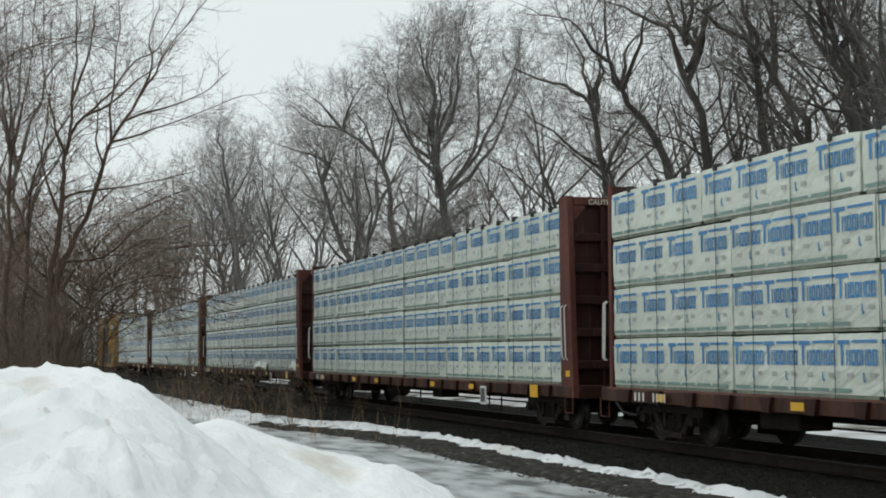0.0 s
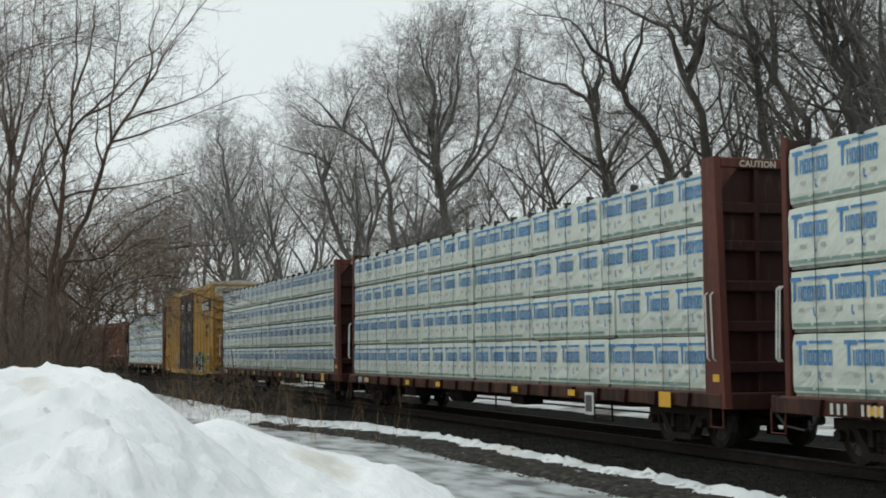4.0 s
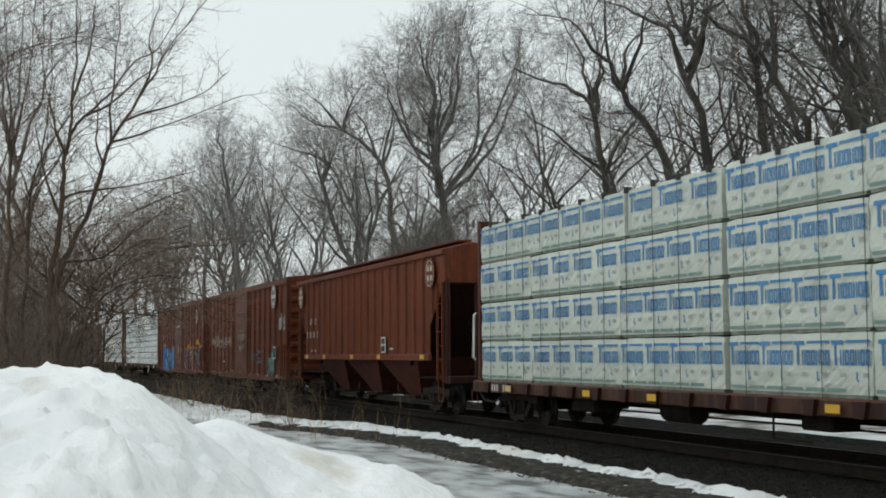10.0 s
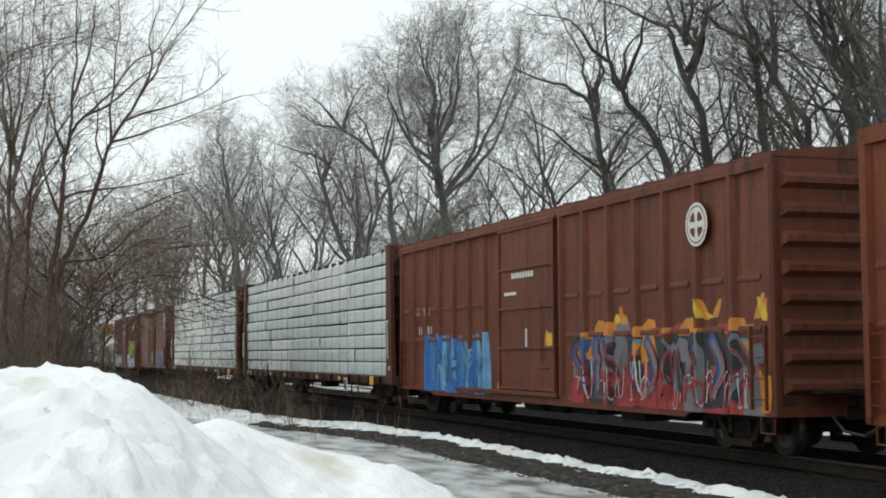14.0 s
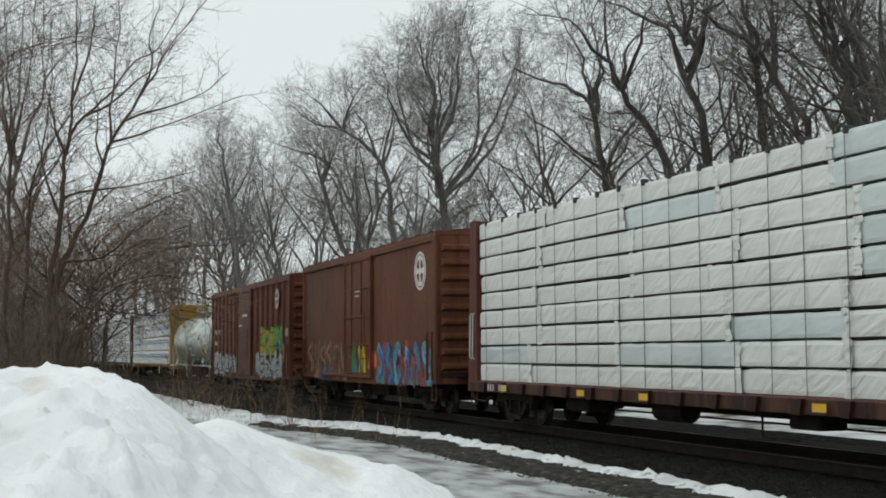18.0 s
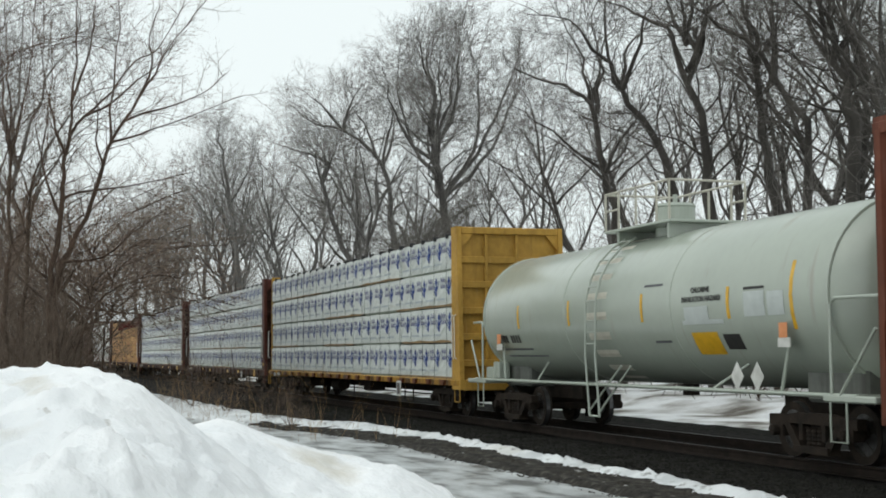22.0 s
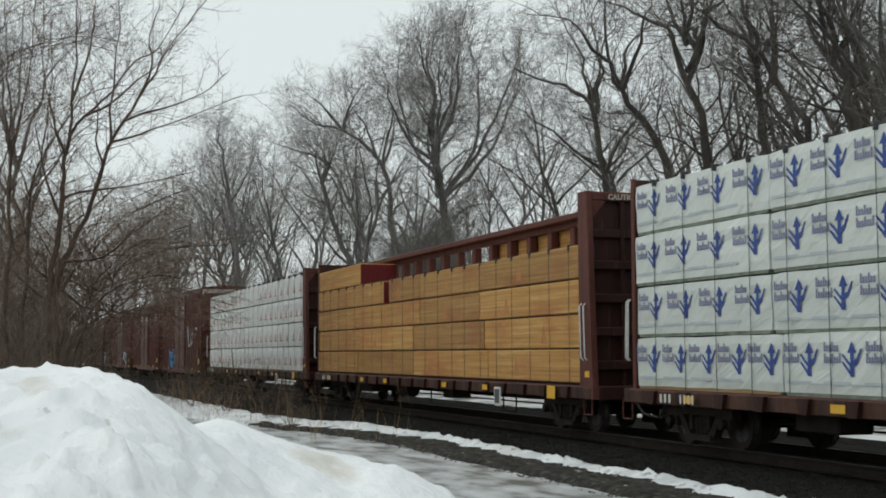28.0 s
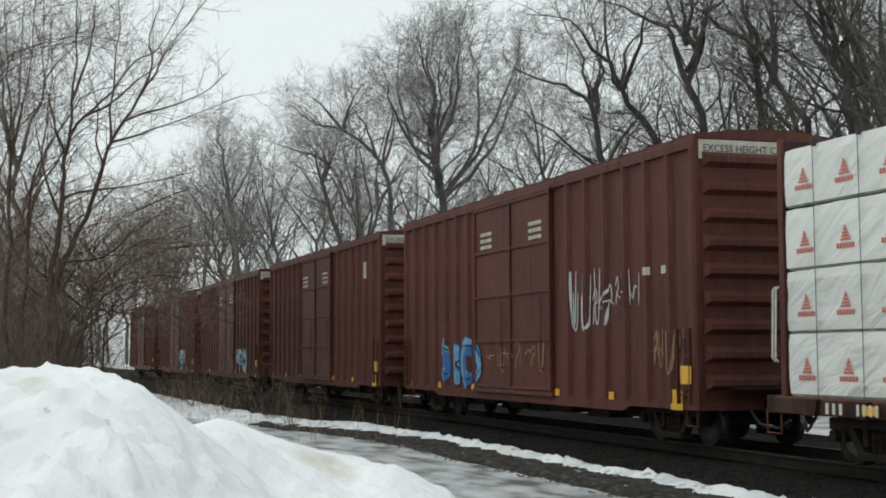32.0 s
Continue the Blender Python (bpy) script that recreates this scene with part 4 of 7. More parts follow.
# ---- railway cars: built round x = 0, with z = 0 at the rail top and the near side towards -y ----
def wheelset_geo():
    g = Geo()
    g.tube([(0, -1.12, 0), (0, 1.12, 0)], 0.075, 12)
    for s in (-1, 1):
        prof = [(s * 0.80, 0.09), (s * 0.80, 0.30), (s * 0.81, 0.36), (s * 0.815, 0.418), (s * 0.70, 0.424), (s * 0.695, 0.447), (s * 0.672, 0.447), (s * 0.67, 0.36), (s * 0.70, 0.30), (s * 0.72, 0.09)]
        g.lathe(prof if s > 0 else prof[::-1], 18)
    return g


def cap_geo():
    g = Geo()
    g.tube([(0, -1.19, 0), (0, -1.12, 0)], 0.085, 10)
    g.tube([(0, 1.12, 0), (0, 1.19, 0)], 0.085, 10)
    for k in range(3):
        a = k * 2.094
        g.tube([(0.05 * math.cos(a), -1.205, 0.05 * math.sin(a)), (0.05 * math.cos(a), -1.19, 0.05 * math.sin(a))], 0.014, 6)
    return g


def frame_geo():
    g, y = Geo(), -0.08
    top = [(-1.12, 0.50), (-1.12, 0.66), (-0.70, 0.66), (-0.35, 0.70), (0.35, 0.70), (0.70, 0.66), (1.12, 0.66), (1.12, 0.50), (0.74, 0.50), (0.62, 0.54), (-0.62, 0.54), (-0.74, 0.50)]
    g.prism([(x, -0.08, z) for x, z in top][::-1], (0, 0.16, 0))
    for s in (-1, 1):
        d = [(s * 0.74, 0.54), (s * 0.58, 0.54), (s * 0.26, 0.17), (s * 0.42, 0.13)]
        g.prism([(x, -0.07, z) for x, z in (d if s < 0 else d[::-1])], (0, 0.14, 0))
        d = [(s * 0.34, 0.54), (s * 0.24, 0.54), (s * 0.24, 0.30), (s * 0.34, 0.30)]
        g.prism([(x, -0.07, z) for x, z in (d if s < 0 else d[::-1])], (0, 0.14, 0))
        g.box(s * 0.89 - 0.15, s * 0.89 + 0.15, -0.09, 0.09, 0.34, 0.52)
    g.box(-0.44, 0.44, -0.11, 0.11, 0.12, 0.22)
    return g


def spring_geo():
    return Geo().lathe([(0.225 + 0.03 * k, 0.066 if k % 2 else 0.05) for k in range(10)], 8, "z")


BOGIE = {}


def bogie(parent, x):
    if not BOGIE:
        b = Geo().cbox(-0.20, 0.20, -0.98, 0.98, 0.40, 0.62, 0.03)
        b.tube([(0, 0, 0.6), (0, 0, 0.74)], 0.2, 16)
        BOGIE["bolster"] = b.mesh("bogie", M["under"])
        w = wheelset_geo()
        w.add(cap_geo().v, cap_geo().f)
        solid = len(w.f)
        BOGIE["frame"] = frame_geo().mesh("side_frame", M["iron"])
        BOGIE["spring"] = spring_geo().mesh("spring", M["iron"])
        for s in (-1, 1):
            w.lathe([(s * 0.712, 0.4245), (s * 0.80, 0.4215)] if s > 0 else [(s * 0.80, 0.4215), (s * 0.712, 0.4245)], 18)
        BOGIE["wheels"] = w.mesh("wheelset", M["iron"])
        BOGIE["wheels"].materials.append(M["bright"])
        BOGIE["wheels"].polygons.foreach_set("material_index", [0 if i < solid else 1 for i in range(len(w.f))])
    b = link("bogie", BOGIE["bolster"], parent, at(x))
    for s in (-1, 1):
        link("side_frame", BOGIE["frame"], b, at(0, s * 1.0))
        for dx in (-0.14, 0.0, 0.14) if s < 0 else ():
            link("spring", BOGIE["spring"], b, at(dx, s * 1.0))
    for dx in (-0.89, 0.89):
        w = link("wheelset", BOGIE["wheels"], b)
        w.matrix_parent_inverse = at(dx, 0, 0.424)
        ROLLING.append(w)


ROLLING = []
CARS = []


def coupler(parent, x, s):
    g = Geo().cbox(min(x, x + s * 0.75), max(x, x + s * 0.75), -0.09, 0.09, 0.72, 0.92, 0.02)
    g.cbox(min(x + s * 0.62, x + s * 0.9), max(x + s * 0.62, x + s * 0.9), -0.17, 0.13, 0.66, 0.97, 0.05)
    part("coupler", g, M["iron"], parent)
    g = Geo().tube([(x - s * 0.1, -0.5, 0.75), (x + s * 0.3, -0.45, 0.42), (x + s * 0.6, -0.3, 0.36), (x + s * 0.8, -0.2, 0.5)], 0.025, 6)
    part("brake_hose", g, M["plastic"], parent)


def ladder(parent, x0, x1, y, z0, z1, n, material, name="ladder"):
    """Rungs and rails on a side; x0 to x1 across."""
    ob = part(name, Geo().box(x0 - 0.015, x0 + 0.015, y - 0.03, y + 0.03, z0, z1).box(x1 - 0.015, x1 + 0.015, y - 0.03, y + 0.03, z0, z1), material, parent)
    me = Geo().tube([(x0, y, 0), (x1, y, 0)], 0.012, 5).mesh("rung", material)
    for k in range(n):
        link("rung", me, ob, at(0, 0, z0 + (z1 - z0) * (k + 0.5) / n))


def stirrup(parent, x, y, material, z0=0.40, z1=0.75, w=0.38):
    g = Geo().tube([(x - w / 2, y, z1), (x - w / 2, y, z0), (x + w / 2, y, z0), (x + w / 2, y, z1)], 0.016, 5)
    part("stirrup_step", g, material, parent)


def plates(parent, xs, y, z, w, h, material, name="reflector", label=""):
    me = Geo().box(-w / 2, w / 2, -0.004, 0.004, -h / 2, h / 2).mesh(name, material)
    for x in xs:
        link(name, me, parent, at(x, y, z), label)


def blocks(parent, x, y, z, text_widths, h, material, gap=0.3, name="marking"):
    """Writing that is not spelled out: a row of plain bars of its size."""
    g, q = Geo(), x
    for w in text_widths:
        if w > 0:
            t = w * (0.55 if 0.09 < w < 0.17 and h > 0.14 else 1.0)
            g.box(q, q + t, y - 0.004, y, z, z + h)
        q += abs(w) + h * gap
    if y < -1.49:
        g = skin(g, parent, y if y < -1.515 else -1.502)
    return part(name, g, material, parent)


def flatcar(s0, s1, colour, label, thin=True):
    """A centre-beam flat car; the load space lies between s0 and s1."""
    L = (s1 - s0) / 2
    P = M[colour]
    car = thing("centerbeam_flatcar", label, "railway car", "cars of the freight train")
    car["mid"] = (s0 + s1) / 2
    CARS.append(car)
    # brown cars: end walls and end sills are darker than the corner posts
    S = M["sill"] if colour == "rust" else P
    part("deck", Geo().cbox(-L - 0.5, L + 0.5, -1.38, 1.38, 0.86, 0.95, 0.02), P, car)
    for s in (-1, 1):
        part("side_sill", Geo().cbox(-L - 0.5, L + 0.5, s * 1.40 - 0.03, s * 1.40 + 0.03, 0.70 if colour == "rust" else 0.79, 0.93, 0.012), M["rustsill" if colour == "rust" else "grimyyellow"], car)
        me = Geo().prism([(-0.16, 0, 0.93), (-0.10, 0, 0.70 if colour == "rust" else 0.80), (0.10, 0, 0.70 if colour == "rust" else 0.80), (0.16, 0, 0.93)][::-1], (0, -s * -0.07, 0)).mesh("stake_pocket", M["sill" if colour == "rust" else "rust3"])
        for k in range(19):
            link("stake_pocket", me, car, at(-L + 0.6 + (2 * L - 1.2) * k / 18, s * 1.43))
    part("centre_sill", Geo().prism([(-L - 0.5, -0.3, 0.86), (-L - 0.5, -0.3, 0.55), (-L + 3.5, -0.3, 0.56), (-L + 5.0, -0.3, 0.52), (L - 5.0, -0.3, 0.52), (L - 3.5, -0.3, 0.56), (L + 0.5, -0.3, 0.55), (L + 0.5, -0.3, 0.86)], (0, 0.6, 0)), M["under"], car)
    # spine of the car: posts and a top chord
    beam = part("top_chord", Geo().cbox(-L, L, -0.28, 0.28, 4.52, 4.66, 0.02).box(-L, L, -0.05, 0.05, 4.38, 4.52), P, car)
    me = Geo().cbox(-0.12, 0.12, -0.10, 0.10, 0.95, 4.38, 0.02).mesh("beam_post", P)
    for k in range(17):
        link("beam_post", me, beam, at(-L + 0.7 + (2 * L - 1.4) * k / 16))
    # end walls
    for s in (-1, 1):
        slim = thin and s < 0
        x = s * L - (0.24 if slim else 0.0)
        face = 0.10 if slim else 0.26
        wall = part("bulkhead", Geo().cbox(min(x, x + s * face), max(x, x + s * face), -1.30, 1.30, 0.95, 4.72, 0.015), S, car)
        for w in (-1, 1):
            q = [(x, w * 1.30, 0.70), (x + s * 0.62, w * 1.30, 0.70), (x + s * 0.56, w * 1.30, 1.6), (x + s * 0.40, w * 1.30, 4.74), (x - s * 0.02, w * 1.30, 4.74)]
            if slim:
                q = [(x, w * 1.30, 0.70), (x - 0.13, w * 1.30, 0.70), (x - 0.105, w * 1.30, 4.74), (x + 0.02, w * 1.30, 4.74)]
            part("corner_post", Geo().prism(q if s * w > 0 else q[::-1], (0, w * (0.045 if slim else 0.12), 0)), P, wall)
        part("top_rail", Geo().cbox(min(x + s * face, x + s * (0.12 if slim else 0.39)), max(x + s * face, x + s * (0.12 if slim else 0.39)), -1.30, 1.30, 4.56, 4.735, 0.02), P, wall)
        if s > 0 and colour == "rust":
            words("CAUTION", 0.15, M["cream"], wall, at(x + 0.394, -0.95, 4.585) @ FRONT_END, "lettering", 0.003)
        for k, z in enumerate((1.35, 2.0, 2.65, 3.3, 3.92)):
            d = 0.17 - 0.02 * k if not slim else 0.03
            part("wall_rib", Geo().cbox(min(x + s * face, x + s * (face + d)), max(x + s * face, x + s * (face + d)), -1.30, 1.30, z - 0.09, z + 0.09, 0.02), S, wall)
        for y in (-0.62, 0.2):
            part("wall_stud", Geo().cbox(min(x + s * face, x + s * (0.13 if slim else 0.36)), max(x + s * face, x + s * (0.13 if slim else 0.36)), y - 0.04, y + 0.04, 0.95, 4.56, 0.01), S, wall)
        for w in (-1, 1) if not slim else ():
            part("corner_gusset", Geo().prism([(x + s * face, w * 1.30, 4.56), (x + s * face, w * 1.30, 4.18), (x + s * face, w * 0.98, 4.56)][::-s * w], (s * 0.11, 0, 0)), P, wall)
        for w in (-1, 1):
            for dx in (0.02, 0.10) if slim else (0.12, 0.30):
                part("grab_bar", Geo().tube([(x + s * (dx + 0.05), w * 1.42, 1.45), (x + s * (dx + 0.05), w * 1.47, 1.5), (x + s * dx, w * 1.47, 2.5), (x + s * dx, w * 1.42, 2.55)], 0.016, 5), M["white"], wall, "white-painted grab bar")
            stirrup(car, x + s * 0.28, w * 1.38, P)
        part("end_sill", Geo().cbox(min(x + s * 0.45, x + s * 0.62), max(x + s * 0.45, x + s * 0.62), -1.3, 1.3, 0.68, 0.95, 0.02), S, car)
        coupler(car, x + s * 0.5, s)
        bogie(car, s * (L - 1.55))
    if colour == "rust":
        plates(car, [-L + 2.0, -L + 6.2, -2.4, 3.0, L - 5.2], -1.512, 0.815, 0.34, 0.12, M["reflector"], "reflector", "yellow reflective strip")
        plates(car, [L - 1.25], -1.515, 0.80, 0.42, 0.26, M["reflector"], "reflector", "square yellow reflective plate")
        plates(car, [L + 0.02 + 0.35], -1.435, 1.18, 0.2, 0.12, M["reflector"], "reflector")
    blocks(car, -L + 1.0, -1.512, 0.74, [0.12, 0.12, 0.12, -0.2, 0.1, 0.1, 0.1, 0.1], 0.15, M["white"], 0.25, "painted_marking")
    board = part("label_board", Geo().cbox(-0.19, 0.19, -1.545, -1.52, 0.42, 0.84, 0.006), M["white"], car, "white-framed grey label board", at(L - 4.3))
    part("label_sheet", Geo().box(-0.14, 0.14, -1.55, -1.546, 0.48, 0.79), M["darkgrey"], board)
    for k, (x, w, z) in enumerate(((-0.55, 1.1, 0.42), (0.16, 0.8, 0.44))):
        part("underframe_gear", Geo().cbox(x * L - w / 2, x * L + w / 2, -1.1 + 0.1 * (k % 3), -0.5, z, 0.86, 0.03), M["under"], car)
    g = Geo().tube([(-3.2, -0.75, 0.55), (-2.1, -0.75, 0.55)], 0.2, 14)
    part("air_reservoir", g, M["under"], car)
    part("brake_rod", Geo().tube([(-L + 2.5, -0.4, 0.45), (L - 2.5, -0.4, 0.45)], 0.02, 5).tube([(L - 4.8, -1.2, 0.7), (L - 4.8, -1.2, 0.3), (L - 4.0, -1.2, 0.3), (L - 4.0, -1.2, 0.7)], 0.02, 5).tube([(1.0, -1.2, 0.7), (1.0, -1.2, 0.3), (2.0, -1.2, 0.3)], 0.02, 5), M["under"], car)
    return car


def sheet(g, pts, y):
    """One flat printed shape from its outline."""
    g.add([(a, y, b) for a, b in pts], [tuple(range(len(pts)))])


def comb(g, x, z, teeth, base, y):
    """A line of plain bars that stand on a common thin base; teeth: (from, to, height)."""
    pts = [(x + teeth[0][0], z), (x + teeth[-1][1], z)]
    for a, b, h in reversed(teeth):
        pts += [(x + b, z + base), (x + b, z + h), (x + a, z + h), (x + a, z + base)]
    sheet(g, pts, y)


def emblem_band(g, x, z, k, y):
    """A blue mark: a row of hollow blocks under a broken rule, with a small foot and two grey blots below."""
    b, w = g["b"], 0.92
    for a, c, z0, z1 in ((0.0, 0.30, 0.285, 0.345), (0.36, 0.97, 0.305, 0.345), (0.075, 0.135, 0.0, 0.285), (0.615, 0.645, -0.19, -0.09), (0.630, 0.680, -0.225, -0.19)):
        b.flat(x + w * a, x + w * c, y, z + z0, z + z1)
    for i in range(6):          # hollow blocks and plain bars in turn
        a, h = 0.215 + 0.128 * i, 0.215
        for p, q, z0, z1 in ((0.0, 0.034, 0.0, h), (0.074, 0.106, 0.0, h)) + (((0.034, 0.074, h - 0.042, h), (0.034, 0.074, 0.0, 0.042)) if i % 3 else ()):
            b.flat(x + w * (a + p), x + w * (a + q), y, z + z0, z + z1)
    for q, w2 in ((0.20, 0.13), (0.72, 0.12)):
        g["g"].flat(x + q, x + q + w2, y, z - 0.16, z - 0.10)


def emblem_figure(g, x, z, k, y):
    """Two lines of grey bars beside a blue forked emblem."""
    for row, n in ((0.27, 6), (0.11, 7)):
        comb(g["g"], x, z + row, [(0.060 * i, 0.060 * i + 0.042, 0.12 * (0.72 if i % 3 else 1.12)) for i in range(n)], 0.018, y)
    c, k = x + 0.66, 1.08
    half = [(-0.045, -0.07), (0.045, -0.07), (0.04, 0.06), (0.11, 0.10), (0.215, 0.29), (0.175, 0.28), (0.09, 0.16), (0.037, 0.14), (0.035, 0.23), (0.10, 0.23), (0.0, 0.38), (-0.10, 0.23), (-0.035, 0.23),
            (-0.04, 0.105), (-0.20, 0.23), (-0.20, 0.19), (-0.043, 0.05), (-0.044, 0.005), (-0.20, 0.13), (-0.20, 0.09), (-0.045, -0.05)]
    sheet(g["b"], [(c + a * k, z + b * k) for a, b in half], y)


def emblem_peak(g, x, z, k, y):
    """A striped red peak over a row of red bars."""
    c, right = x + 0.46, []
    for i in range(5):
        z0, z1 = z + 0.046 * i, z + 0.046 * i + 0.034
        right += [(0.125 * (1 - i / 5.2), z0), (0.125 * (1 - (i + 0.75) / 5.2), z1), (0.014, z1), (0.014, z1 + 0.012)]
    right = right[:-2]
    sheet(g["b"], [(c + a, b) for a, b in right] + [(c - a, b) for a, b in reversed(right)], y)
    comb(g["b"], c - 0.21, z - 0.10, [(0.072 * i, 0.072 * i + 0.055, 0.07) for i in range(6)], 0.016, y)


STYLE = {
    "band": ("wrap", emblem_band, "blue", "palegrey", 1.02, 0.40, "white-wrapped lumber packages with blue printed bands, stacked four high"),
    "figure": ("wrap4", emblem_figure, "navy", "greyprint", 1.00, 0.32, "white-wrapped lumber packages with dark blue emblems, stacked four high"),
    "peak": ("wrap3", emblem_peak, "redprint", "redprint", 1.05, 0.30, "white-wrapped lumber packages with red peak emblems, stacked four high"),
    "plain": ("wrap2", None, None, None, 1.1, 0, "plain white and bluish-grey wrapped lumber packages, stacked nine high"),
    "bare": ("lumber", None, None, None, 1.1, 0, "bare golden sawn lumber packages with dark straps"),
}


EMBLEMS = {}


def emblem_mesh(style):
    """One printed mark, in two inks."""
    if style not in EMBLEMS:
        g = {"b": Geo(), "g": Geo()}
        STYLE[style][1](g, 0.0, 0.0, 1.0, 0.0)
        n = len(g["b"].f)
        g["b"].add(g["g"].v, g["g"].f)
        me = g["b"].mesh("printed_emblem", M[STYLE[style][2]])
        me.materials.append(M[STYLE[style][3]])
        me.polygons.foreach_set("material_index", [0 if i < n else 1 for i in range(len(me.polygons))])
        EMBLEMS[style] = me
    return EMBLEMS[style]


def package(a, b, y0, y1, z0, z1, rng, side, soft=1.0):
    """A wrapped stack of boards: the outer face is dented and puckered, the upper edge rounded and uneven."""
    g = Geo()
    n, rows = max(3, int((b - a) / 0.26)), (0.0, 0.16, 0.38, 0.62, 0.84, 1.0)
    face, inner = (y0, y1) if side < 0 else (y1, y0)
    k = 1 if side < 0 else -1
    seed = rng.uniform(0, 99)
    vs = []
    for i in range(n + 1):
        x = a + (b - a) * i / n
        top = z1 - 0.022 * abs(wob(x, seed, 0.9)) - 0.02 * abs(wob(x, seed, 3.1)) - (0.012 if i in (0, n) else 0.0)
        for j, f in enumerate(rows):
            d = soft * (0.030 * abs(wob(x, f * 1.3, 1.7, seed)) + 0.022 * max(0.0, wob(x, f * 2.0, 4.5, seed + 7))) + (0.016 if j == 5 else 0.008 if j == 0 else 0.0) + (0.008 if i in (0, n) else 0.0)
            vs.append((x, face + k * d, z0 + (top - z0) * f))
        vs += [(x, face + k * 0.13, top + 0.012), (x, inner, top), (x, inner, z0)]
    m = len(rows) + 3
    fs = []
    for i in range(n):
        for j in range(m):
            q = (i * m + j, (i + 1) * m + j, (i + 1) * m + (j + 1) % m, i * m + (j + 1) % m)
            fs.append(q if side < 0 else q[::-1])
    ends = (tuple(range(m))[::1 if side > 0 else -1], tuple(range(n * m, n * m + m))[::-1 if side > 0 else 1])
    return g.add(vs, fs + list(ends))


